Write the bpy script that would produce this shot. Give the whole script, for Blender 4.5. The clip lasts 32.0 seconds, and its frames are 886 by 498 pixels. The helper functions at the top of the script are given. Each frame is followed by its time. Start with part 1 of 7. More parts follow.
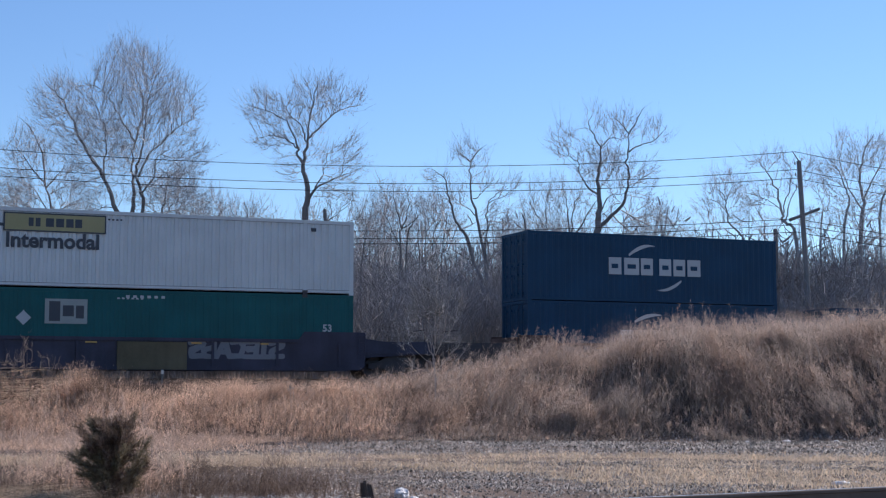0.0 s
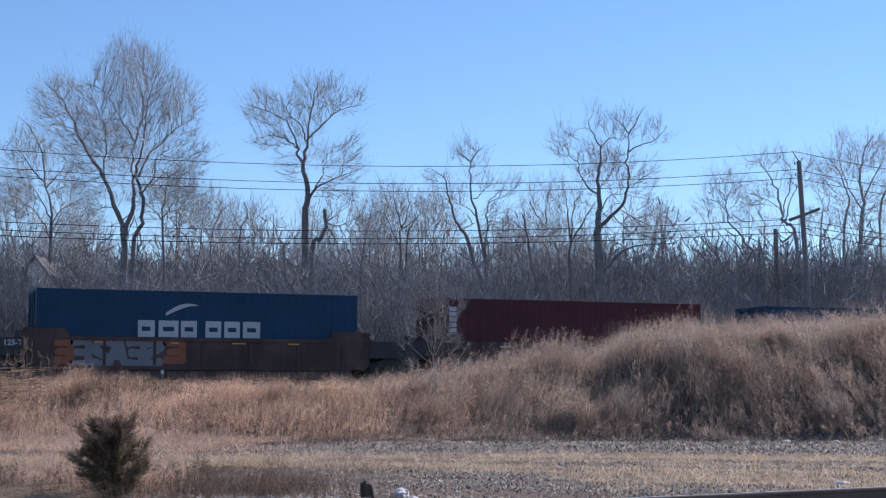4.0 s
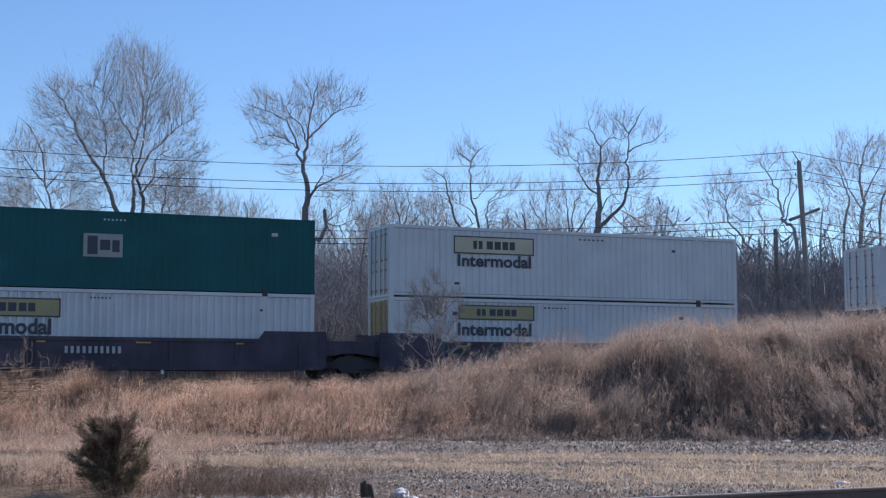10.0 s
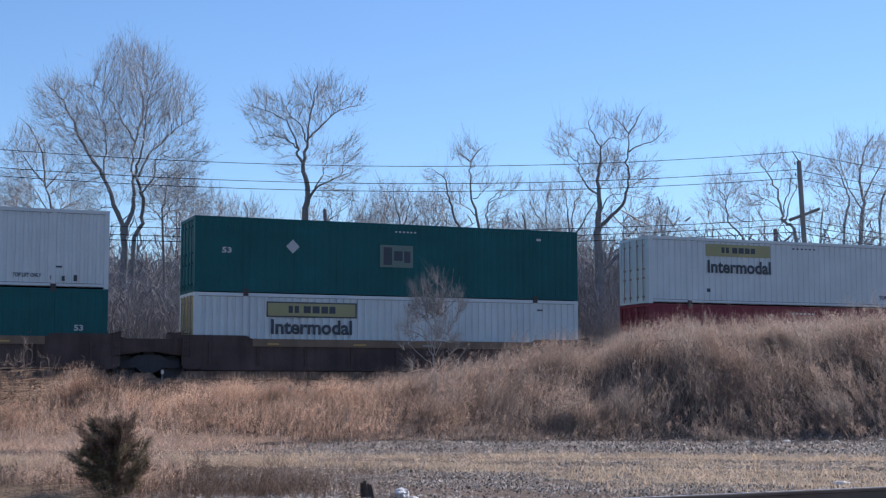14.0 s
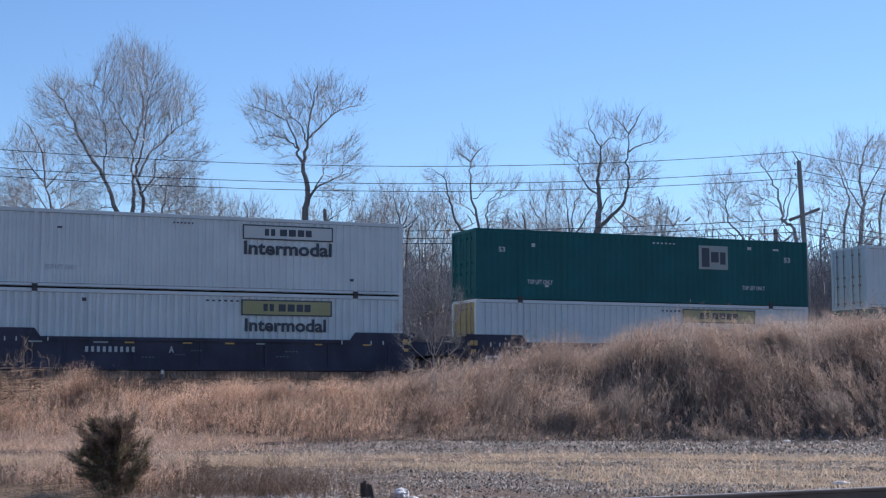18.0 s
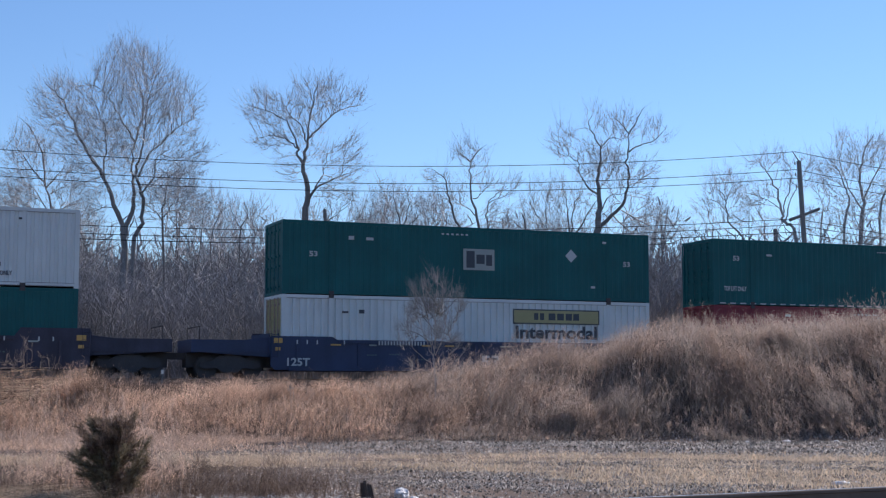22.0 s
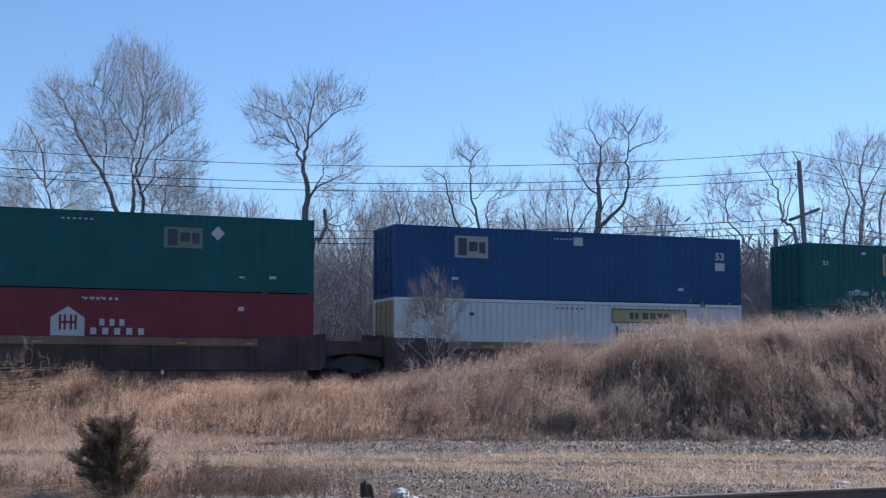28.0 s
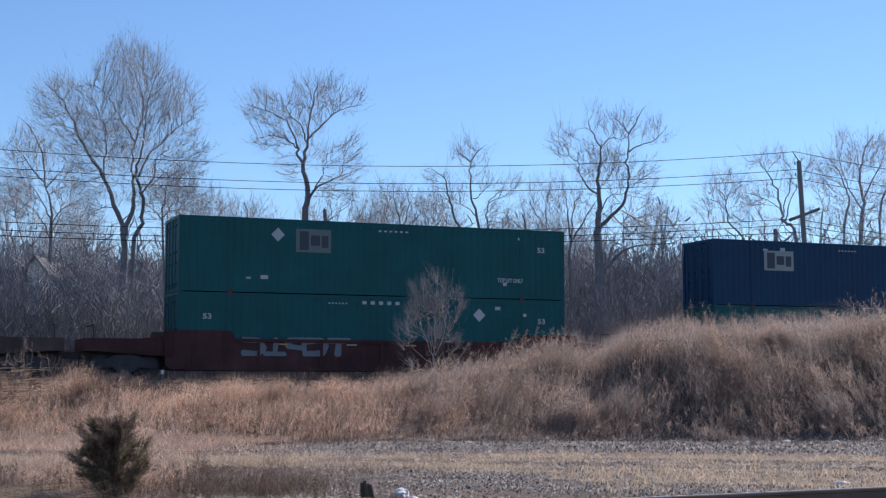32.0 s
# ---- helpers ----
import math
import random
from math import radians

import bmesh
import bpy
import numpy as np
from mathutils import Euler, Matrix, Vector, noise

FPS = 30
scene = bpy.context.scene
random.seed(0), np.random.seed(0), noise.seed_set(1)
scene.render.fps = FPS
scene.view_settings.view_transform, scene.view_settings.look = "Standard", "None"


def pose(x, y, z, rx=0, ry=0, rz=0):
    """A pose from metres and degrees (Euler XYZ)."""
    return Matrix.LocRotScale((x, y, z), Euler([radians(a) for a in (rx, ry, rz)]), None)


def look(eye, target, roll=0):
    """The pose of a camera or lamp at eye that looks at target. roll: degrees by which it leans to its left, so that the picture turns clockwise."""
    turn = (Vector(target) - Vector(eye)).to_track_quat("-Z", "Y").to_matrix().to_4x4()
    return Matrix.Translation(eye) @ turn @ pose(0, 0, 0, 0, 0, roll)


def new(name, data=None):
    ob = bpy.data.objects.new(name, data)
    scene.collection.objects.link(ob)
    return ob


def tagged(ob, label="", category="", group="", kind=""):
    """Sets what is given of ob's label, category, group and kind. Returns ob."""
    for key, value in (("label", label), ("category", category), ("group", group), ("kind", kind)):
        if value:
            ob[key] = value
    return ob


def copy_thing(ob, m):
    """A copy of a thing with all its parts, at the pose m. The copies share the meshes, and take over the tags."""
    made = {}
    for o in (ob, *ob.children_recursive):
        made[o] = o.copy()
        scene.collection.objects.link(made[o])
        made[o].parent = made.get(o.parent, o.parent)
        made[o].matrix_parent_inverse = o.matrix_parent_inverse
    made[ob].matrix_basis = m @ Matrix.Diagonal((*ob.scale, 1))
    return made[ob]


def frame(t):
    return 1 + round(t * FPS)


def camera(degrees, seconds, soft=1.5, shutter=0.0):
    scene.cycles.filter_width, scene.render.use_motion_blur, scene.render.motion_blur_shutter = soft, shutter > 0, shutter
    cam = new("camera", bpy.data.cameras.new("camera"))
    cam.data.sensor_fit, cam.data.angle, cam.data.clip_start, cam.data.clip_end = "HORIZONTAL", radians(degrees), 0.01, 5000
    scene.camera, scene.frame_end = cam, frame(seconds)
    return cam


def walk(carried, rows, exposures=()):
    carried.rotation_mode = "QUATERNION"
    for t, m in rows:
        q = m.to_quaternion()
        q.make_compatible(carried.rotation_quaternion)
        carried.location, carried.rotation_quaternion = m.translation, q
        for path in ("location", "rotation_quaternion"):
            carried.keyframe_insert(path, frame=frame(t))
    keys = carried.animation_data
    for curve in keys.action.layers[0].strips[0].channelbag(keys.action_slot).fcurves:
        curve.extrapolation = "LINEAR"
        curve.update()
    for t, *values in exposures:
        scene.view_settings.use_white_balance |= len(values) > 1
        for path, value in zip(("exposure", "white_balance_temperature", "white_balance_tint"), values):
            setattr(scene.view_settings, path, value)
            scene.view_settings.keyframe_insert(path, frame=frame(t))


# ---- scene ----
HEAD = radians(22.05)          # how far the view turns from square-on to the tracks
EYE = (0.0, 0.0, 1.55)
UP = math.tan(radians(5.487))


def at(c, d, z=0.0):
    """World place c metres to the right and d metres ahead of the eye, at height z."""
    return (c * math.cos(HEAD) + d * math.sin(HEAD), d * math.cos(HEAD) - c * math.sin(HEAD), z)


cam = camera(33.78, 32.0, soft=1.25)
VIEW = look(EYE, (math.sin(HEAD), math.cos(HEAD), EYE[2] + UP))
walk(cam, [(0.0, VIEW), (32.0, VIEW)], exposures=[(0.0, 0.18, 6000, 14), (32.0, 0.18, 6000, 14)])

# ---- world, sun, exposure ----
SUN_AZ = HEAD + radians(42)    # clockwise from +y
SUN_EL = radians(37)
world = bpy.data.worlds.new("sky")
scene.world = world
world.use_nodes = True
wn = world.node_tree
sky = wn.nodes.new("ShaderNodeTexSky")
sky.sky_type = "NISHITA"
sky.sun_disc = False
sky.sun_elevation = SUN_EL
sky.sun_rotation = SUN_AZ
sky.air_density = 1.2
sky.dust_density = 0.0
sky.ozone_density = 5.7
sky.altitude = 1200.0
wn.links.new(sky.outputs[0], wn.nodes["Background"].inputs[0])
wn.nodes["Background"].inputs[1].default_value = 0.113
sun = new("sun", bpy.data.lights.new("sun", "SUN"))
sun.data.energy, sun.data.angle, sun.data.color = 5.6, radians(0.6), (1.0, 0.93, 0.84)
sun.matrix_world = look((0, 0, 80), (-math.sin(SUN_AZ) * math.cos(SUN_EL), -math.cos(SUN_AZ) * math.cos(SUN_EL), 80 - math.sin(SUN_EL)))


# ---- materials ----
def material(name, colour, rough=0.7, metal=0.0, grain=14.0, stain=0.7, vary=0.25, bump=0.15, island=0.0, thin=0.0, streak=0.0, colour2=None):
    """A surface with grain and stains; island: spread of brightness from piece to piece; thin: share of light let through."""
    m = bpy.data.materials.new(name)
    m.use_nodes = True
    n, l = m.node_tree.nodes, m.node_tree.links
    b = n["Principled BSDF"]
    b.inputs["Roughness"].default_value, b.inputs["Metallic"].default_value = rough, metal
    if rough >= 0.75:
        b.inputs["Specular IOR Level"].default_value = 0.2
    tc = n.new("ShaderNodeTexCoord")
    big, fine = n.new("ShaderNodeTexNoise"), n.new("ShaderNodeTexNoise")
    big.inputs["Scale"].default_value, fine.inputs["Scale"].default_value = stain, grain
    big.inputs["Detail"].default_value = fine.inputs["Detail"].default_value = 5.0
    for t in (big, fine):
        l.new(tc.outputs["Object"], t.inputs["Vector"])
    mix = n.new("ShaderNodeMixRGB")
    dark = [max(0.0, v * (1 - vary)) for v in colour]
    light = [min(1.0, v * (1 + vary)) for v in (colour2 or colour)]
    mix.inputs[1].default_value, mix.inputs[2].default_value = (*dark, 1), (*light, 1)
    add = n.new("ShaderNodeMath")
    add.operation = "MULTIPLY_ADD"
    add.inputs[1].default_value = 0.45
    ramp = n.new("ShaderNodeMath")
    ramp.operation = "MULTIPLY_ADD"
    ramp.inputs[1].default_value, ramp.inputs[2].default_value = 1.6, -0.55
    l.new(big.outputs["Fac"], ramp.inputs[0])
    l.new(fine.outputs["Fac"], add.inputs[0])
    l.new(ramp.outputs[0], add.inputs[2])
    if streak:
        # rain-washed dirt: noise stretched along z
        mp, st = n.new("ShaderNodeMapping"), n.new("ShaderNodeTexNoise")
        mp.inputs["Scale"].default_value = (3.0, 3.0, 0.25)
        st.inputs["Scale"].default_value, st.inputs["Detail"].default_value = 1.6, 6.0
        l.new(tc.outputs["Object"], mp.inputs["Vector"])
        l.new(mp.outputs[0], st.inputs["Vector"])
        sm = n.new("ShaderNodeMath")
        sm.operation = "MULTIPLY_ADD"
        sm.inputs[1].default_value = -streak
        l.new(st.outputs["Fac"], sm.inputs[0])
        l.new(add.outputs[0], sm.inputs[2])
        last = sm
    else:
        last = add
    l.new(last.outputs[0], mix.inputs[0])
    mix.use_clamp = True
    out = mix.outputs[0]
    if island:
        ge, hs, ma = n.new("ShaderNodeNewGeometry"), n.new("ShaderNodeHueSaturation"), n.new("ShaderNodeMapRange")
        ma.inputs["To Min"].default_value, ma.inputs["To Max"].default_value = 1 - island, 1 + island
        l.new(ge.outputs["Random Per Island"], ma.inputs["Value"])
        l.new(ma.outputs[0], hs.inputs["Value"])
        l.new(out, hs.inputs["Color"])
        out = hs.outputs[0]
    l.new(out, b.inputs["Base Color"])
    if bump:
        bp = n.new("ShaderNodeBump")
        bp.inputs["Strength"].default_value, bp.inputs["Distance"].default_value = bump, 0.02
        l.new(fine.outputs["Fac"], bp.inputs["Height"])
        l.new(bp.outputs[0], b.inputs["Normal"])
    if thin:
        tr, ms = n.new("ShaderNodeBsdfTranslucent"), n.new("ShaderNodeMixShader")
        l.new(out, tr.inputs["Color"])
        ms.inputs[0].default_value = thin
        l.new(b.outputs[0], ms.inputs[1])
        l.new(tr.outputs[0], ms.inputs[2])
        l.new(ms.outputs[0], n["Material Output"].inputs["Surface"])
    return m


PAINT = {
    "white": material("white_paint", (0.64, 0.685, 0.70), 0.55, vary=0.10, streak=0.5, bump=0.05),
    "green": material("green_paint", (0.006, 0.104, 0.113), 0.5, vary=0.22, streak=0.5, bump=0.05),
    "blue": material("blue_paint", (0.014, 0.076, 0.21), 0.5, vary=0.2, streak=0.4, bump=0.05),
    "navy": material("navy_paint", (0.006, 0.050, 0.112), 0.5, vary=0.2, streak=0.4, bump=0.05),
    "red": material("red_paint", (0.215, 0.034, 0.050), 0.55, vary=0.2, streak=0.5, bump=0.05),
    "maroon": material("maroon_paint", (0.10, 0.026, 0.034), 0.6, vary=0.25, streak=0.5, bump=0.05),
}
for paint in PAINT.values():
    paint.node_tree.nodes["Principled BSDF"].inputs["Specular IOR Level"].default_value = 0.28
YELLOW = material("yellow_sign_paint", (0.345, 0.315, 0.155), 0.5, vary=0.15)
DOOR_YELLOW = material("yellow_door_paint", (0.44, 0.37, 0.19), 0.55, vary=0.2, streak=0.4)
INK = material("dark_lettering", (0.042, 0.052, 0.070), 0.5, vary=0.15, bump=0)
WHITE_INK = material("white_lettering", (0.46, 0.49, 0.51), 0.5, vary=0.12, bump=0)
SIGN_GREY = material("pale_sign_panel", (0.30, 0.335, 0.325), 0.5, vary=0.15, bump=0)
SIGN_YELLOW = material("faded_yellow_sign_panel", (0.50, 0.475, 0.34), 0.5, vary=0.25, bump=0)
SIGN_WHITE = material("whitish_sign_panel", (0.52, 0.55, 0.54), 0.5, vary=0.1, bump=0)
SIGN_DIM = material("dim_sign_panel", (0.13, 0.19, 0.165), 0.5, vary=0.2, bump=0)
# dark grey for shadow gaps painted at rail seams, and for grimy scuffs
SEAM = material("seam_shadow_and_grime", (0.22, 0.22, 0.23), 0.8, vary=0.4, bump=0)
ORANGE = material("amber_reflector", (0.55, 0.33, 0.10), 0.6, vary=0.2, bump=0)
PINK = material("faded_red_patch", (0.48, 0.07, 0.08), 0.6, vary=0.15)
ROD_RUST = material("rust_stained_rod", (0.34, 0.25, 0.22), 0.7, vary=0.4)
STEEL = material("galvanised_steel", (0.36, 0.37, 0.38), 0.45, 0.7)
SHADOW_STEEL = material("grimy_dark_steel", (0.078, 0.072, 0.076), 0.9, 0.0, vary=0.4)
WELL = {
    "brown": material("weathered_brown_steel", (0.132, 0.0891, 0.081), 0.8, vary=0.4, streak=0.6),
    "tan": material("tan_steel", (0.27, 0.182, 0.128), 0.8, vary=0.3, streak=0.5),
    "black": material("black_steel", (0.052, 0.050, 0.082), 0.7, vary=0.4, streak=0.5),
    "purple": material("dusty_black_steel", (0.082, 0.068, 0.096), 0.7, vary=0.4, streak=0.5),
    "fec": material("deep_blue_steel", (0.038, 0.054, 0.118), 0.65, vary=0.3, streak=0.5),
    "rust": material("rusted_red_steel", (0.115, 0.0486, 0.0459), 0.8, vary=0.4, streak=0.6),
    "olive": material("olive_drab_panel", (0.155, 0.128, 0.081), 0.8, vary=0.3, streak=0.5),
}
SPRAY = {
    "grey": material("pale_grey_spray", (0.20, 0.205, 0.225), 0.7, vary=0.2),
    "teal": material("teal_spray", (0.022, 0.062, 0.075), 0.7, vary=0.5, stain=2.0),
    "yellow": material("mustard_spray", (0.16, 0.135, 0.09), 0.7, vary=0.2),
    "rust": material("rust_spray", (0.30, 0.10, 0.05), 0.7, vary=0.3),
    "dark": material("black_spray", (0.03, 0.025, 0.03), 0.7, vary=0.3),
}
BARK = material("grey_bark", (0.195, 0.185, 0.185), 0.9, grain=9, vary=0.4, bump=0.5)
# bark and twigs coloured paler to stand for haze on right-hand trees
HAZE_BARK = material("haze_paled_bark", (0.30, 0.295, 0.30), 0.9, grain=9, vary=0.35, bump=0.5)
HAZE_TWIG = material("haze_paled_twigs", (0.56, 0.55, 0.56), 0.9, vary=0.3, bump=0, island=0.35)
TWIG = material("grey_twigs", (0.47, 0.455, 0.455), 0.9, vary=0.3, bump=0, island=0.35)
PALE_TWIG = material("pale_dry_twigs", (0.42, 0.36, 0.32), 0.9, vary=0.3, bump=0, island=0.4)
SAPLING_TWIG = material("ash_grey_twigs", (0.32, 0.30, 0.29), 0.9, vary=0.25, bump=0, island=0.65)
BRUSH = material("dark_undergrowth_twigs", (0.265, 0.25, 0.258), 0.9, vary=0.3, bump=0, island=0.32)
REED = material("russet_broom_grass", (0.58, 0.39, 0.29), 0.9, vary=0.35, bump=0, island=0.5, thin=0.5, stain=0.5, colour2=(0.67, 0.475, 0.355))
WEED = material("brown_weed_stalks", (0.385, 0.318, 0.278), 0.9, vary=0.35, bump=0, island=0.5, thin=0.55, stain=0.5)
PLUME = material("faded_weed_plumes", (0.45, 0.335, 0.272), 0.9, vary=0.35, bump=0, island=0.5, thin=0.55, stain=0.6)
DRY_LEAF = material("pale_dry_leaves", (0.62, 0.58, 0.55), 0.8, vary=0.3, bump=0, island=0.4)
VERGE = material("dull_brown_weeds", (0.20, 0.142, 0.108), 0.9, vary=0.35, bump=0, island=0.7, thin=0.2, stain=0.8)
STRAW = material("straw_dry_grass", (0.71, 0.555, 0.40), 0.9, vary=0.25, bump=0, island=0.4, thin=0.3)
SOIL = material("earth", (0.120, 0.083, 0.064), 0.95, grain=22, stain=0.6, vary=0.55, bump=0.6)
STONE = material("grey_gravel", (0.19, 0.168, 0.152), 0.9, vary=0.35, island=0.95, bump=0.2)
RAIL = material("rusty_rail_steel", (0.175, 0.128, 0.104), 0.8, 0.0, vary=0.4)
RAIL_TOP = material("worn_rail_head", (0.42, 0.41, 0.42), 0.35, 0.8, vary=0.2)
NEEDLE = material("dark_conifer_needles", (0.19, 0.155, 0.10), 0.85, vary=0.35, bump=0, island=0.6, thin=0.2)
POLE_WOOD = material("weathered_pole_wood", (0.25, 0.235, 0.23), 0.9, vary=0.3, streak=0.4)
WIRE = material("black_cable", (0.02, 0.02, 0.022), 0.95)
BAG = material("white_plastic_sack", (0.74, 0.69, 0.65), 0.5, vary=0.12)
STUMP_WOOD = material("split_grey_wood", (0.11, 0.085, 0.072), 0.95, grain=30, vary=0.5, bump=0.8)
SIDING = material("white_siding", (0.62, 0.60, 0.57), 0.7, vary=0.1)
# cream brightened in colour so a wall facing away from the sun looks sunlit
SUNLIT_CREAM = material("sunlit_cream_siding", (0.80, 0.76, 0.66), 0.7, vary=0.1)
SHINGLE = material("grey_shingles", (0.20, 0.185, 0.18), 0.9, vary=0.25)
GLASS = material("window_glass", (0.03, 0.04, 0.05), 0.1, vary=0.1, bump=0)
GREY_SOIL = material("trackside_grit", (0.100, 0.080, 0.070), 0.95, grain=40, stain=0.5, vary=0.4, bump=0.6)


# ---- building helpers ----
class Geo:
    """Gathers boxes, tubes and plates into one mesh."""

    def __init__(self):
        self.v, self.f = [], []

    def faces(self, verts, faces):
        k = len(self.v)
        self.v += [tuple(p) for p in verts]
        self.f += [tuple(i + k for i in q) for q in faces]
        return self

    def box(self, x0, y0, z0, x1, y1, z1):
        return self.faces([(x, y, z) for z in (z0, z1) for y in (y0, y1) for x in (x0, x1)],
                          [(0, 2, 3, 1), (4, 5, 7, 6), (0, 1, 5, 4), (2, 6, 7, 3), (0, 4, 6, 2), (1, 3, 7, 5)])

    def prism(self, outline, y0, y1):
        """An outline in x, z made thick from y0 to y1."""
        n = len(outline)
        vs = [(x, y0, z) for x, z in outline] + [(x, y1, z) for x, z in outline]
        fs = [tuple(range(n)), tuple(range(2 * n - 1, n - 1, -1))]
        fs += [(i, i + n, (i + 1) % n + n, (i + 1) % n) for i in range(n)]
        return self.faces(vs, fs)

    def tube(self, p, q, r0, r1=None, k=8, caps=True):
        p, q = Vector(p), Vector(q)
        r1 = r0 if r1 is None else r1
        w = (q - p).normalized()
        u = w.orthogonal().normalized()
        s = w.cross(u)
        ring = [u * math.cos(2 * math.pi * i / k) + s * math.sin(2 * math.pi * i / k) for i in range(k)]
        vs = [p + e * r0 for e in ring] + [q + e * r1 for e in ring]
        fs = [(i, (i + 1) % k, (i + 1) % k + k, i + k) for i in range(k)]
        if caps:
            fs += [tuple(range(k - 1, -1, -1)), tuple(range(k, 2 * k))]
        return self.faces(vs, fs)

    def line(self, pts, radii, k=6):
        """One unbroken tube through the points."""
        pts = [Vector(p) for p in pts]
        vs, fs = [], []
        for i, p in enumerate(pts):
            w = (pts[min(i + 1, len(pts) - 1)] - pts[max(i - 1, 0)]).normalized()
            ref = Vector((1, 0, 0)) if abs(w.x) < 0.8 else Vector((0, 1, 0))
            u = w.cross(ref).normalized()
            s = w.cross(u)
            vs += [p + (u * math.cos(2 * math.pi * j / k) + s * math.sin(2 * math.pi * j / k)) * radii[i] for j in range(k)]
        for i in range(len(pts) - 1):
            fs += [(i * k + j, i * k + (j + 1) % k, (i + 1) * k + (j + 1) % k, (i + 1) * k + j) for j in range(k)]
        n = (len(pts) - 1) * k
        fs += [tuple(range(k - 1, -1, -1)), tuple(range(n, n + k))]
        return self.faces(vs, fs)

    def mesh(self, name):
        me = bpy.data.meshes.new(name)
        me.from_pydata(self.v, [], self.f)
        me.update()
        return me


def part(name, geo, mat, parent=None, label="", loc=None):
    """Links a Geo or a mesh as one object, under a thing where one is given."""
    me = geo.mesh(name) if isinstance(geo, Geo) else geo
    if mat is not None and not me.materials:
        me.materials.append(mat)
    ob = new(name, me)
    if parent is not None:
        ob.parent = parent
    if loc is not None:
        ob.location = loc
    if label:
        ob["label"] = label
    return ob


def sheet_mesh(name, verts, quads, mat, tris=None):
    """A mesh from arrays of points, quads and triangles."""
    quads = np.asarray(quads, dtype=np.int32).reshape(-1, 4)
    tris = np.zeros((0, 3), np.int32) if tris is None else np.asarray(tris, dtype=np.int32).reshape(-1, 3)
    me = bpy.data.meshes.new(name)
    me.vertices.add(len(verts))
    me.vertices.foreach_set("co", np.asarray(verts, dtype=np.float32).ravel())
    loops = np.concatenate([quads.ravel(), tris.ravel()])
    me.loops.add(len(loops))
    me.loops.foreach_set("vertex_index", loops)
    me.polygons.add(len(quads) + len(tris))
    starts = np.concatenate([np.arange(len(quads)) * 4, len(quads) * 4 + np.arange(len(tris)) * 3])
    me.polygons.foreach_set("loop_start", starts.astype(np.int32))
    me.update(calc_edges=True)
    me.validate()
    me.materials.append(mat)
    return me


def smooth(x, a, b):
    t = np.clip((x - a) / (b - a), 0.0, 1.0)
    return t * t * (3 - 2 * t)


# ---- ground ----
FACE_Y = 54.22        # near face of the loads
RAIL_Z = 1.954        # top of the far rails
BED_Z = 1.70


def waves(x, y, k, seed):
    return (np.sin(x * k + seed) * np.cos(y * k * 1.3 + seed * 2.1) + np.sin((x + y) * k * 0.73 + seed * 1.7)) * 0.5


def ground(x, y):
    """Height of the ground: flat near strip, a bank, a mound, the raised track bed."""
    c = x * math.cos(HEAD) - y * math.sin(HEAD)
    d = x * math.sin(HEAD) + y * math.cos(HEAD)
    ridge = np.interp(c, [-40, -16, -4, 0, 2.2, 4.2, 5.1, 6.2, 8, 12, 15, 20, 60, 120], [1.15, 1.15, 1.21, 1.54, 2.02, 2.38, 2.14, 2.78, 3.15, 3.12, 3.42, 3.5, 3.3, 0.9])
    up = ridge * smooth(d, 43.2, 50.2) * (1 + 0.05 * waves(x, y, 1.9, 3.0))
    hump = np.clip(smooth(d, 44.5, 47.5) * smooth(c, -1.0, 3.0), 0, 1)
    up = up + hump * (0.20 * waves(x, y, 1.3, 8.0) + 0.16 * waves(x, y, 2.7, 2.0))
    far = smooth(y, 48.6, 51.4)
    far = np.where(c > 0, smooth(y, 47.5, 51.6), far)
    z = up * (1 - far) + BED_Z * far
    z = z - 0.5 * smooth(y, 60.0, 64.0)
    near = (1 - smooth(d, 41, 44)) * 0.05 * waves(x, y, 0.8, 1.0)
    return z + near + 0.03 * waves(x, y, 3.1, 5.0)


def axis(lo, hi, step, far):
    core = np.arange(lo, hi + step / 2, step)
    out = [step * 1.35 ** i for i in range(1, 40)]
    grow = np.cumsum(out)
    grow = grow[grow < far]
    return np.concatenate([(lo - grow)[::-1], core, hi + grow])


gx, gy = axis(-12.0, 60.0, 0.4, 2500.0), axis(10.0, 66.0, 0.4, 2500.0)
GX, GY = np.meshgrid(gx, gy, indexing="ij")
GZ = ground(GX, GY)
idx = np.arange(GX.size).reshape(GX.shape)
quads = np.stack([idx[:-1, :-1], idx[1:, :-1], idx[1:, 1:], idx[:-1, 1:]], axis=-1)
tagged(new("ground", sheet_mesh("ground", np.stack([GX, GY, GZ], axis=-1).reshape(-1, 3), quads, SOIL)),
       "brown winter earth with dead grass and grit", "ground", kind="structure")

# ---- the train: loads ----
WIDTH, TALL = 2.59, 2.896
MESHES = {}


def kept(key, make):
    """One mesh for all parts of a kind."""
    if key not in MESHES:
        MESHES[key] = make().mesh(key)
    return MESHES[key]


